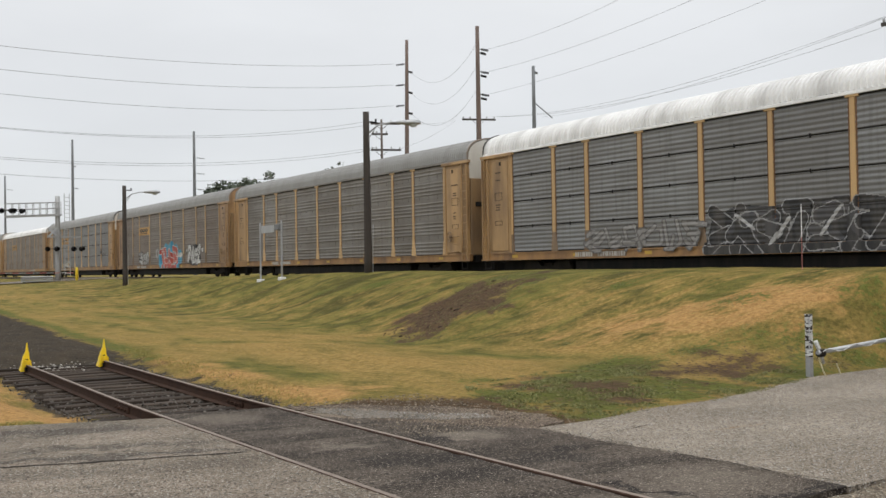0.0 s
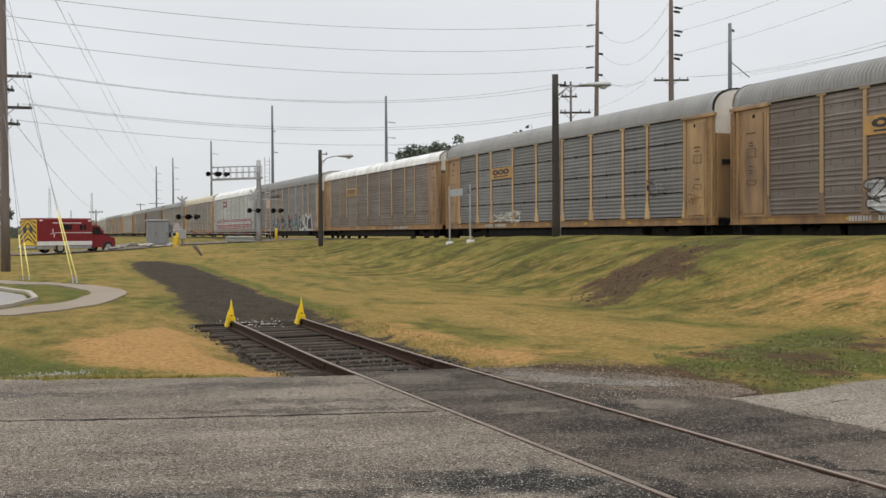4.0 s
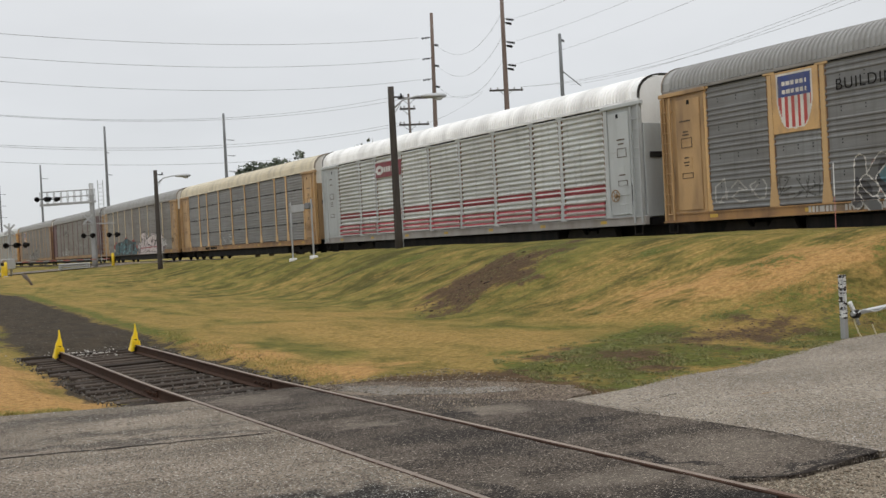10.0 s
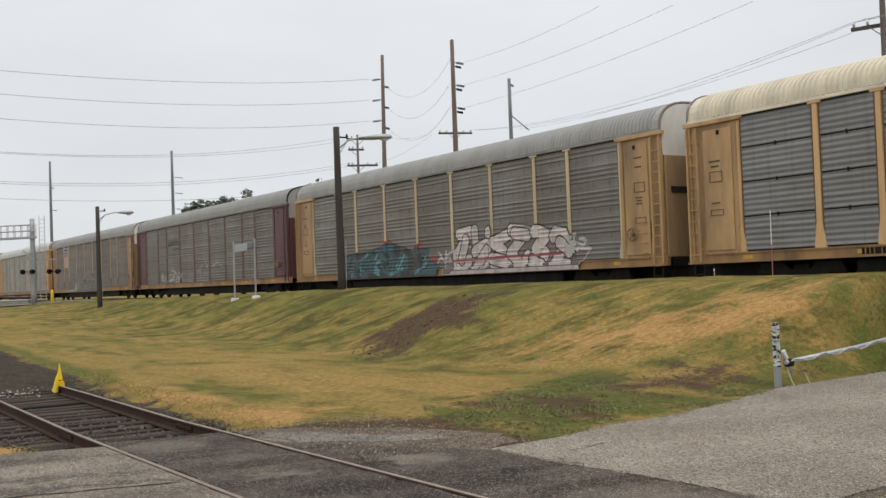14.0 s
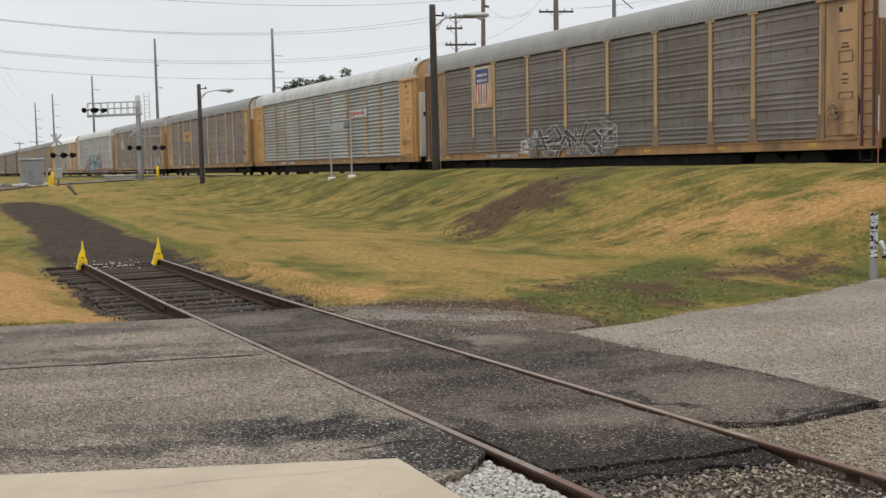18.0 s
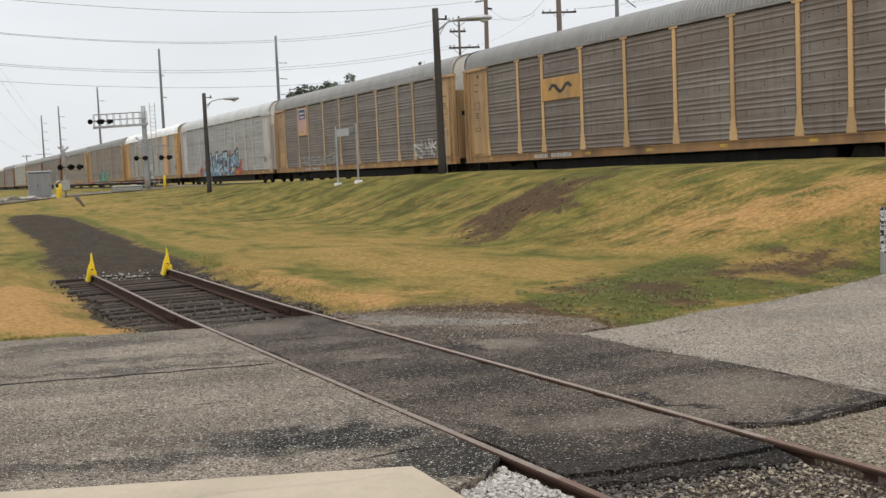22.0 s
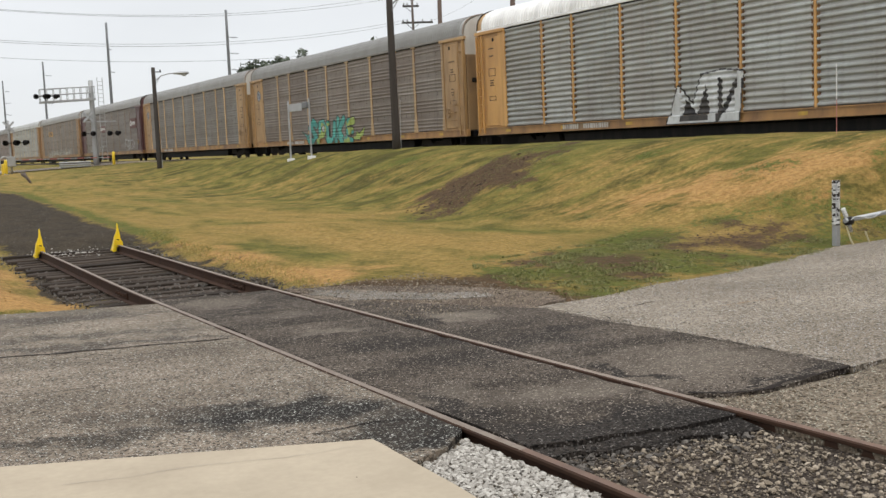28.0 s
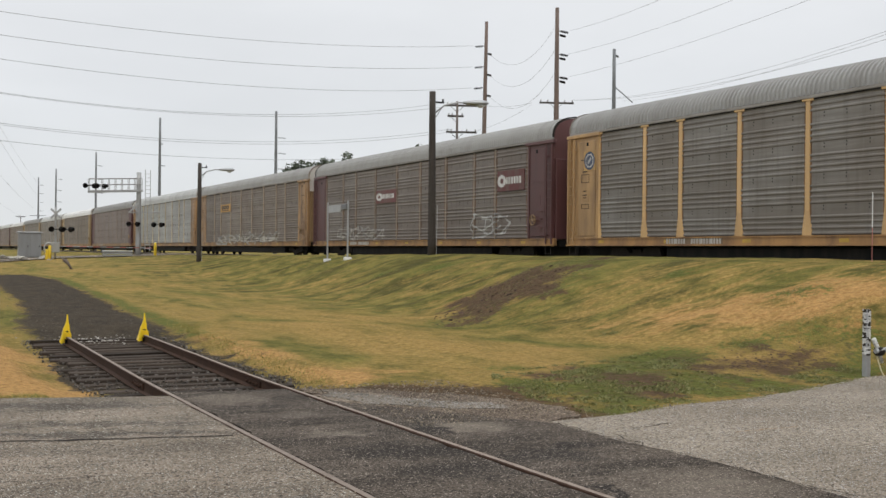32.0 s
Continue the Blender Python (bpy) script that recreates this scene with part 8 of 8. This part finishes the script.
lamp_pair(t, -4.25, -0.5, 6.0)
lamp_pair(t, -3.35, -0.45, 6.0, 25)
lamp_pair(t, -0.55, -0.4, 2.75)
lamp_pair(t, 1.7, 0.2, 2.75, 20)
crossbuck(t, -0.5, -0.5, 4.2)
put("bracket", Build().box(-0.9, 1.9, -0.1, 0.0, 3.75, 3.85), "signal_mast", t)

bz = street_z(7.7)
t = thing("crossing_signal", (7.73, 89.2, bz), "level-crossing mast with crossbuck, black flashers and lowered gate", "railway signal")
put("mast", round_pole(Build(), 0, 0, -0.2, 4.1, 0.085, 0.085), "signal_mast", t)
lamp_pair(t, 0.05, -0.2, 2.35)
lamp_pair(t, 0.85, 0.1, 2.35, 30)
crossbuck(t, 0.0, -0.15, 3.6)
put("gate_motor", Build().box(-0.3, 0.3, -0.3, 0.3, 0.5, 1.3, bev=0.04), "signal_mast", t)
b = Build()
b.tube([(-0.5 + 0.35 * math.cos(a), -0.1, 0.85 + 0.45 * math.sin(a)) for a in np.linspace(1.2, 5.0, 8)], 0.06, 6)
put("counterweight", b, "galv", t)
for i in range(14):
    b = Build()
    b.box(0, 0.52, -0.015, 0.015, -0.032, 0.032, bev=0.005)
    put("gate_stripe", b, "faded_red" if i % 2 else "galv", t, (0.3 + i * 0.52, 0, 1.0 - i * 0.005))
put("yellow_cover", Build().box(-0.75, -0.35, -0.3, 0.2, -0.1, 0.75, bev=0.05), "safety_yellow", t, label="yellow cover box")

t = thing("relay_case", (6.5, 96.4, street_z(6.5)), "grey steel relay cabinet on legs beside the crossing", "cabinet")
put("body", Build().box(-0.9, 0.9, -0.6, 0.6, 0.1, 2.2, bev=0.03), "grey_metal", t)
put("roof", Build().box(-1.0, 1.0, -0.7, 0.7, 2.2, 2.32, bev=0.03), "galv", t, label="pale overhanging roof")
for s in (-0.46, 0.46):
    d = put("door", Build().box(s - 0.42, s + 0.42, -0.63, -0.6, 0.2, 2.1, bev=0.006), "grey_metal", t)
    put("handle", Build().box(s + 0.25, s + 0.3, -0.66, -0.63, 1.0, 1.15), "black", d)
put("plinth", Build().box(-0.95, 0.95, -0.65, 0.65, -0.4, 0.1), "concrete", t)
for x, y in ((15.3, 87.9), (7.2, 88.2)):
    t = thing("bollard", (x, y, gz(x, y)), "yellow steel bollard at the level crossing", "bollard", "bollards at the crossing")
    put("post", Build().tube([(0, 0, -0.3), (0, 0, 1.0), (0, 0, 1.08), (0, 0, 1.12)], [0.12, 0.12, 0.09, 0.02], 12), "safety_yellow", t)
    put("base_plate", Build().box(-0.18, 0.18, -0.18, 0.18, -0.05, 0.03, bev=0.01), "galv", t)
t = thing("guard_rail", (12.9, 91.4, gz(12.9, 91.4)), "stacked grey steel guard rails by the crossing", "guard rail")
for i in range(3):
    put("beam", Build().box(-1.25, 1.25, -0.06 - 0.02 * i, 0.06, 0.06 + i * 0.17, 0.19 + i * 0.17, bev=0.03), "galv", t)
for s in (-1, 1):
    put("post", Build().box(s - 0.06, s + 0.06, 0.07, 0.2, -0.2, 0.55), "grey_metal", t)
rr = random.Random(5)
stones("rubble_pile", 90, lambda r: (4.0 + r.gauss(0, 1.0), 94.0 + r.gauss(0, 0.5)), lambda x, y: street_z(x) + 0.28 * max(0, 1 - abs(x - 4) / 2.2), 0.17, "stone_white", "pile of pale broken concrete by the street", 15)

t = thing("warning_sign", (-8.4, 86.0, street_z(-8.4) - 0.1), "yellow diamond warning sign on a grey post by the street", "sign")
put("post", Build().tube([(0, 0, -0.2), (0, 0, 4.4)], 0.05, 8), "signal_mast", t)
put("diamond", Build().prism([(-0.25, 3.1), (0, 2.6), (0.25, 3.1), (0, 3.6)], "y", -0.08, -0.05), "safety_yellow", t, label="faded yellow diamond plate")
for a in (45, -45):
    put("crossbuck_blade", Build().box(-0.42, 0.42, -0.012, 0.012, -0.07, 0.07, m=Matrix.Rotation(radians(a), 4, "Y")), "galv", t, (0, -0.1 + 0.03 * (a > 0), 4.1))

# ---- vehicles waiting at the crossing ----
def wheel(parent, x, y, z, r, w=0.24):
    g = put("wheel", Build().tube([(x, y - w / 2, z), (x, y + w / 2, z)], r, 18), "rubber", parent, label="black tyre")
    put("rim", Build().tube([(x, y - w / 2 - 0.015, z), (x, y + w / 2 + 0.015, z)], r * 0.58, 14), "chrome", g, label="bright metal rim")


az = street_z(-1.2)
amb = thing("ambulance", (-0.85, 93.4, az + 0.03), "dark red box ambulance with white stripe and yellow rear chevrons", "ambulance", turn=33)
put("box_body", Build().box(-4.1, 1.3, -1.2, 1.2, 0.62, 2.95, bev=0.06), "fire_red", amb)
put("roof_edge", Build().box(-4.1, 1.3, -1.16, 1.16, 2.94, 3.0, bev=0.02), "fire_red", amb)
put("skirt", Build().box(-4.05, 1.3, -1.17, 1.17, 0.34, 0.63, bev=0.03), "galv", amb, label="grey lower skirt")
put("stripe", Build().box(-4.12, 1.28, -1.225, -1.2, 0.66, 1.02), "white_sign", amb, label="white band")
put("thin_stripe", Build().box(-2.4, 1.28, -1.222, -1.2, 1.72, 1.77), "white_sign", amb)
b = Build()
b.tube([(-2.9, -1.215, 1.62), (-2.75, -1.215, 1.62), (-2.62, -1.215, 2.1), (-2.5, -1.215, 1.35), (-2.42, -1.215, 1.75), (-2.2, -1.215, 1.75)], 0.03, 5)
put("pulse_line", b, "white_sign", amb, label="white zigzag line")
for x0, x1 in ((-1.9, -0.75), (0.05, 0.32), (0.42, 0.68)):
    wdw = put("window", Build().box(x0, x1, -1.23, -1.2, 2.0, 2.45, bev=0.008), "glass", amb, label="dark tinted window")
put("side_letters", Build().box(-2.6, 0.2, -1.215, -1.2, 2.56, 2.62), "white_sign", amb, label="row of small white marks")
for i, x in enumerate((-3.9, 0.9)):
    put("marker_light", Build().box(x, x + 0.28, -1.25, -1.2, 2.72, 2.86, bev=0.01), "white_sign", amb)
rear = put("rear_doors", Build().box(-4.16, -4.1, -1.15, 1.15, 0.68, 2.85, bev=0.01), "safety_yellow", amb, label="rear doors with yellow and dark chevrons")
for i in range(6):
    for s in (-1, 1):
        z = 0.3 + i * 0.44
        zz = [(s * 0.03, min(2.84, z + 0.85)), (s * 1.12, min(2.84, max(0.69, z))), (s * 1.12, min(2.84, max(0.69, z + 0.2))), (s * 0.03, min(2.84, z + 1.05))]
        if max(v for _, v in zz) - min(v for _, v in zz) > 0.15:
            put("chevron", Build().prism(zz, "x", -4.175, -4.158), "maroon", rear)
for s in (-1, 1):
    put("rear_window", Build().box(-4.19, -4.15, s * 0.42 - 0.2, s * 0.42 + 0.2, 1.75, 2.3, bev=0.01), "glass", rear, label="dark rear window")
put("bumper", Build().box(-4.35, -4.1, -1.15, 1.15, 0.4, 0.62, bev=0.03), "galv", amb)
b = Build()
b.loft([[(x, s * 1.08, z) for x, z in ((1.3, 0.45), (3.75, 0.45), (3.85, 0.8), (3.75, 1.25), (2.75, 1.55), (2.2, 2.35), (1.3, 2.42))] for s in (-1, 1)])
put("cab", b, "fire_red", amb)
for s in (-1, 1):
    put("cab_window", Build().prism([(1.45, 1.58), (2.5, 1.58), (2.08, 2.2), (1.45, 2.25)], "y", s * 1.085, s * 1.1), "glass", amb, label="dark cab window")
put("windscreen", Build().loft([[(2.32, y, 2.25) for y in (-0.98, 0.98)] + [(2.36, y, 2.2) for y in (0.98, -0.98)], [(2.75, y, 1.62) for y in (-1.0, 1.0)] + [(2.79, y, 1.58) for y in (1.0, -1.0)]]), "glass", amb)
put("grille", Build().box(3.8, 3.9, -0.7, 0.7, 0.6, 1.15, bev=0.02), "galv", amb)
put("front_bumper", Build().box(3.8, 4.02, -1.1, 1.1, 0.4, 0.62, bev=0.03), "galv", amb)
put("antenna", Build().tube([(-0.3, -0.5, 3.0), (-0.3, -0.5, 3.7)], 0.03, 6), "black", amb)
for x in (-1.9, 3.0):
    for s in (-1, 1):
        wheel(amb, x, s * 1.03, 0.46, 0.47, 0.3)

amb.scale = (0.95, 1.0, 0.95)

sz = street_z(-9)
sed = thing("sedan", (-9.0, 94.6, sz + 0.03), "white four-door saloon car waiting behind the ambulance", "car", turn=6)
b = Build()
prof = [(-2.55, 0.3), (-2.6, 0.7), (-2.5, 0.95), (-1.55, 1.02), (1.0, 1.0), (2.35, 0.82), (2.55, 0.6), (2.52, 0.28)]
b.loft([[(x * (1 - 0.02 * abs(s) ** 4), s * 0.93, z - 0.05 * abs(s) ** 6) for x, z in prof] for s in (-1, -0.93, -0.5, 0, 0.5, 0.93, 1)])
put("body", b, "car_white", sed)
b = Build()
cabin = [(-1.75, 1.0), (-1.05, 1.42), (-0.4, 1.47), (0.35, 1.42), (1.15, 1.0)]
b.loft([[(x, s * (0.84 - 0.22 * (z - 1.0) / 0.47), z) for x, z in cabin] for s in (-1, 1)])
put("cabin", b, "car_white", sed)
for x0, x1, xa, xb in ((-1.38, -0.42, -0.95, -0.42), (-0.34, 0.86, -0.34, 0.3)):
    b = Build()
    b.loft([[(x0, -0.845, 1.03), (x1, -0.845, 1.03), (xb, -0.66, 1.38), (xa, -0.66, 1.38)], [(x0, -0.865, 1.03), (x1, -0.865, 1.03), (xb, -0.68, 1.38), (xa, -0.68, 1.38)]])
    put("window", b, "glass", sed, label="dark side window")
put("rub_strip", Build().box(-2.4, 2.3, -0.955, -0.93, 0.48, 0.58), "grey_metal", sed, label="grey rub strip")
put("windscreen", Build().loft([[(1.1, y, 1.03) for y in (-0.75, 0.75)] + [(1.12, y, 1.05) for y in (0.75, -0.75)], [(0.4, y, 1.4) for y in (-0.6, 0.6)] + [(0.42, y, 1.42) for y in (0.6, -0.6)]]), "glass", sed)
put("tail_light", Build().box(-2.58, -2.5, -0.9, -0.6, 0.65, 0.85), "red_paint", sed)
for x in (-1.65, 1.6):
    for s in (-1, 1):
        wheel(sed, x, s * 0.84, 0.33, 0.34, 0.22)


# ---- trees and distance ----
def tree(x, y, h, spread, leaf, label, seed, count=2600, trunk=0.3, size=0.5, low=0.25, z=None):
    z = gz(x, y) if z is None else z
    r = random.Random(seed)
    t = thing("tree", (x, y, z), label, "tree", "trees round the crossing")
    b = Build()
    k = 5
    b.tube([(0.15 * math.sin(i), 0.12 * math.cos(i * 1.3), h * 0.6 * i / k) for i in range(k + 1)], [trunk * (1 - 0.13 * i) for i in range(k + 1)], 8)
    limbs = []
    for i in range(9):
        a, f = r.uniform(0, 6.3), r.uniform(0.3, 0.9)
        p0 = Vector((0, 0, h * f * 0.6))
        p1 = Vector((spread * r.uniform(0.45, 0.85) * math.cos(a), spread * r.uniform(0.45, 0.85) * math.sin(a), h * min(0.95, f * 0.6 + r.uniform(0.15, 0.42))))
        b.tube([p0, p0.lerp(p1, 0.5) + Vector((0, 0, -0.05 * h)), p1], [trunk * 0.45, trunk * 0.28, trunk * 0.1], 6)
        limbs.append(p1)
    put("trunk", b, "bark", t)
    v, f = [], []
    clumps = [p + Vector((r.gauss(0, spread * 0.16), r.gauss(0, spread * 0.16), r.gauss(0, h * 0.05))) for p in limbs for _ in range(3)]
    clumps += [Vector((r.gauss(0, spread * 0.4), r.gauss(0, spread * 0.4), h * r.uniform(low + 0.25, 0.97))) for _ in range(10)]
    for _ in range(count):
        c = r.choice(clumps)
        d = Vector((r.gauss(0, 1), r.gauss(0, 1), r.gauss(0, 0.8))).normalized() * (spread * 0.27 * r.random() ** 0.4)
        p = c + d
        if p.z < h * low:
            continue
        u = Vector((r.gauss(0, 1), r.gauss(0, 1), r.gauss(0, 0.6))).normalized()
        w = u.cross(Vector((r.gauss(0, 1), r.gauss(0, 1), r.gauss(0, 1)))).normalized()
        s = size * r.uniform(0.5, 1.1)
        q = len(v)
        v += [tuple(p - u * s * 0.5), tuple(p + w * s * 0.3), tuple(p + u * s * 0.5), tuple(p - w * s * 0.3)]
        f.append((q, q + 1, q + 2, q + 3))
    me = bpy.data.meshes.new("crown")
    me.from_pydata(v, [], f)
    put("crown", me, leaf, t)
    return t


tree(-12.6, 128, 9.9, 5.2, "leaf", "broad dark green tree by the street", 1, 5200, 0.35, 0.55)
tree(-19.0, 134, 10.5, 5.0, "leaf", "broad dark green tree by the street", 2, 5200, 0.35, 0.55)
tree(-12.2, 110, 5.0, 2.9, "leaf_light", "low light-green bushy tree", 3, 3600, 0.2, 0.35, 0.05)
tree(-11.2, 212, 8.0, 4.2, "leaf", "distant dark leafy tree behind the street", 4, 1800, 0.3, 0.8, z=0.5)
tree(-16.5, 210, 7.0, 4.0, "leaf", "distant dark leafy tree behind the street", 5, 1800, 0.3, 0.8, z=0.5)
tree(33.7, 105, 10.2, 2.9, "needle", "dark tree rising behind the train", 6, 3200, 0.3, 0.5, 0.5)
tree(35.6, 106, 9.9, 2.3, "needle", "dark tree rising behind the train", 7, 2000, 0.3, 0.5, 0.5)
tree(38.2, 105, 10.8, 2.4, "needle", "dark tree rising behind the train", 9, 2800, 0.3, 0.5, 0.5)
tree(48.0, 108.0, 12.3, 1.8, "needle", "thin treetop behind the train", 8, 500, 0.2, 0.5, 0.6)
t = thing("warehouse", (-9.5, 195, 0.6), "distant pale flat-roofed warehouse", "building")
put("wall", Build().box(-4.5, 0.6, -4, 4, -1.0, 2.7), "building", t)
put("roof", Build().box(-4.7, 0.8, -4.2, 4.2, 2.7, 2.9), "grey_metal", t)
for x, y, top in ((2.3, 400, 18.4), (17.5, 420, 17.5)):
    t = thing("lattice_tower", (x, y, 1.0), "distant thin lattice mast", "mast", "distant masts")
    for a in range(3):
        c, q = math.cos(a * 2.1), math.sin(a * 2.1)
        put("leg", Build().tube([(0.7 * c, 0.7 * q, 0), (0.25 * c, 0.25 * q, top - 1)], 0.09, 5), "galv", t)
    b = Build()
    for i in range(12):
        z = (top - 1) * i / 12
        w = 0.7 - 0.45 * i / 12
        b.tube([(w, 0, z), (-w * 0.5, w * 0.86, z + (top - 1) / 12)], 0.05, 4)
    put("bracing", b, "galv", t)
Build()
wood = random.Random(12)
v, f = [], []
for i in range(9000):
    a = wood.uniform(-0.35, 0.95)
    d = wood.uniform(520, 640)
    top = 5.5 + 3.0 * noise.noise((a * 14, 0.5, 0)) + 1.5 * noise.noise((a * 60, 2.5, 0))
    p = Vector((d * math.sin(a) - 4, d * math.cos(a), wood.uniform(0.2, max(1.0, top))))
    s = wood.uniform(0.8, 1.8)
    q = len(v)
    v += [(p.x - s, p.y, p.z), (p.x, p.y, p.z - s * 0.7), (p.x + s, p.y, p.z), (p.x + wood.uniform(-0.5, 0.5), p.y, p.z + s * 0.8)]
    f.append((q, q + 1, q + 2, q + 3))
me = bpy.data.meshes.new("far_woods")
me.from_pydata(v, [], f)
tagged(put("far_woods", me, "needle"), "low dark line of distant woods", "woods", kind="stuff")


# ---- grass and weeds ----
def tufts(name, count, place, h0, h1, mat, label, seed, wide=0.008, masked=False):
    r = random.Random(seed)
    v, f, att = [], [], {k: [] for k in MASKS}
    for _ in range(count):
        x, y = place(r)
        z = gz(x, y) - 0.008
        a, h, w = r.uniform(0, 6.3), r.uniform(h0, h1), wide * r.uniform(0.6, 1.4)
        dx, dy = w * math.cos(a), w * math.sin(a)
        lx, ly = h * r.uniform(-0.9, 0.9), h * r.uniform(-0.9, 0.9)
        q = len(v)
        v += [(x - dx, y - dy, z), (x + dx, y + dy, z), (x + lx, y + ly, z + h)]
        f.append((q, q + 1, q + 2))
        if masked:
            for key, value in zip(MASKS, masks(x, y)):
                att[key] += [value * (0.0 if key in ("bare", "cinder") else 1.0)] * 3
    me = bpy.data.meshes.new(name)
    me.from_pydata(v, [], f)
    if masked:
        for key, values in att.items():
            me.attributes.new(key, "FLOAT", "POINT").data.foreach_set("value", values)
    return tagged(put(name, me, mat), label, "grass", kind="stuff")


def lawn_spot(r):
    while True:
        y = 10.2 + 26 * r.random() ** 1.6
        x = r.uniform(-7, 17)
        if -4.7 - 0.14 * (y - 14.7) < x < -0.9 and y > 14.6 and edge_gap(PATH_OUT + PATH_IN, x, y) < -0.1 and edge_gap(LOT, x, y) < -0.3 or x > 2.5 and y > 13.4 or x > 4 and y > drive_y(x) + 0.15:
            if edge_gap(SCAR, x, y) < 0 and edge_gap(CINDER, x, y) < -0.1:
                return x, y


def weed_spot(r):
    while True:
        x, y = r.uniform(2.9, 14), r.uniform(9.4, 14.5)
        if edge_gap(GREEN, x, y) > -0.1 and noise.noise((x * 1.1, y * 1.4, 4.0)) + 0.7 * noise.noise((x * 4, y * 4, 4.0)) > 0.05:
            return x, y


def edge_spot(r):
    u = r.random()
    if u < 0.5:
        x = r.uniform(-4.6, -0.9)
        return x, 13.3 - 0.36 * (x + 0.9) + abs(r.gauss(0, 0.12))
    y = r.uniform(13, 26)
    return 2.35 + 0.05 * (y - 13) + r.gauss(0, 0.15), y


tufts("short_grass", 30000, lawn_spot, 0.008, 0.024, "ground", "short half-dry mown grass", 21, 0.008, True)
tufts("green_weeds", 17000, weed_spot, 0.008, 0.034, "weed", "green weeds along the edge of the drive", 22, 0.016)
tufts("edge_grass", 5000, edge_spot, 0.015, 0.06, "blade", "ragged dry grass along the asphalt and ties", 23)
tufts("left_weeds", 5000, lambda r: (lambda y: (-4.35 - (y - 14.8) * 0.16 + abs(r.gauss(0, 0.45)) - 0.25, y))(r.uniform(14.7, 19.5)), 0.01, 0.032, "weed", "green weeds beside the road", 24, 0.011)
tufts("scar_weeds", 1900, lambda r: (lambda u: (9.2 + 4.2 * u + r.gauss(0, 0.4), 23.0 + 2.4 * u + r.gauss(0, 0.6)))(r.random()), 0.01, 0.032, "weed", "weeds on the bare earth of the bank", 25, 0.012)
tufts("lush_bank", 4000, lambda r: (lambda c: (c[0] + r.gauss(0, c[2] * 0.4), c[1] + r.gauss(0, c[2] * 0.5)))(r.choice(LUSH_SPOTS)), 0.01, 0.032, "weed", "green clumps on the bank", 26, 0.012)


def clod_spot(r):
    while True:
        x, y = r.uniform(8.8, 13.4), r.uniform(22, 27)
        if edge_gap(SCAR, x, y) > 0.45 * noise.noise((x * 1.5, y * 1.5, 3.0)):
            return x, y


stones("earth_lumps", 45, clod_spot, lambda x, y: gz(x, y) - 0.03, 0.045, "stone_lump", "large dark lumps of turned earth on the bank", 34)
stones("earth_clods", 330, clod_spot, lambda x, y: gz(x, y) - 0.012, 0.026, "stone_earth", "dark clods of bare earth on the bank", 31)
stones("dirt_clods", 500, lambda r: (r.gauss(8.7, 0.7), r.gauss(12.4, 0.4)), lambda x, y: gz(x, y) - 0.01, 0.016, "stone_earth", "clods of bare earth in the grass", 32)
stones("cinder_grit", 1300, lambda r: (lambda y: (lerp([(24, 0.9), (36, 1.4), (68, 3.6)], y) + r.uniform(-1.5, 1.5), y))(24 + 30 * r.random() ** 2), lambda x, y: gz(x, y) - 0.005, 0.014, "stone_dark", "coarse cinders on the old track bed", 33)


# ---- motion of the train ----
ROLL = [(0.0, 0.05), (9.0, 0.12), (13.0, 0.16), (19.0, -0.25), (26.0, 0.24), (32.0, 0.02)]      # seconds, metres off an even pace


def motions():
    for k, ob in WAGONS.items():
        y = PHASE + PITCH * (k + 0.5)
        walk(ob, [(t, pose(track_x(y - SPEED * t + d), y - SPEED * t + d, RAIL_Z, 0, 0, math.degrees(SLANT))) for t, d in ROLL])


motions()
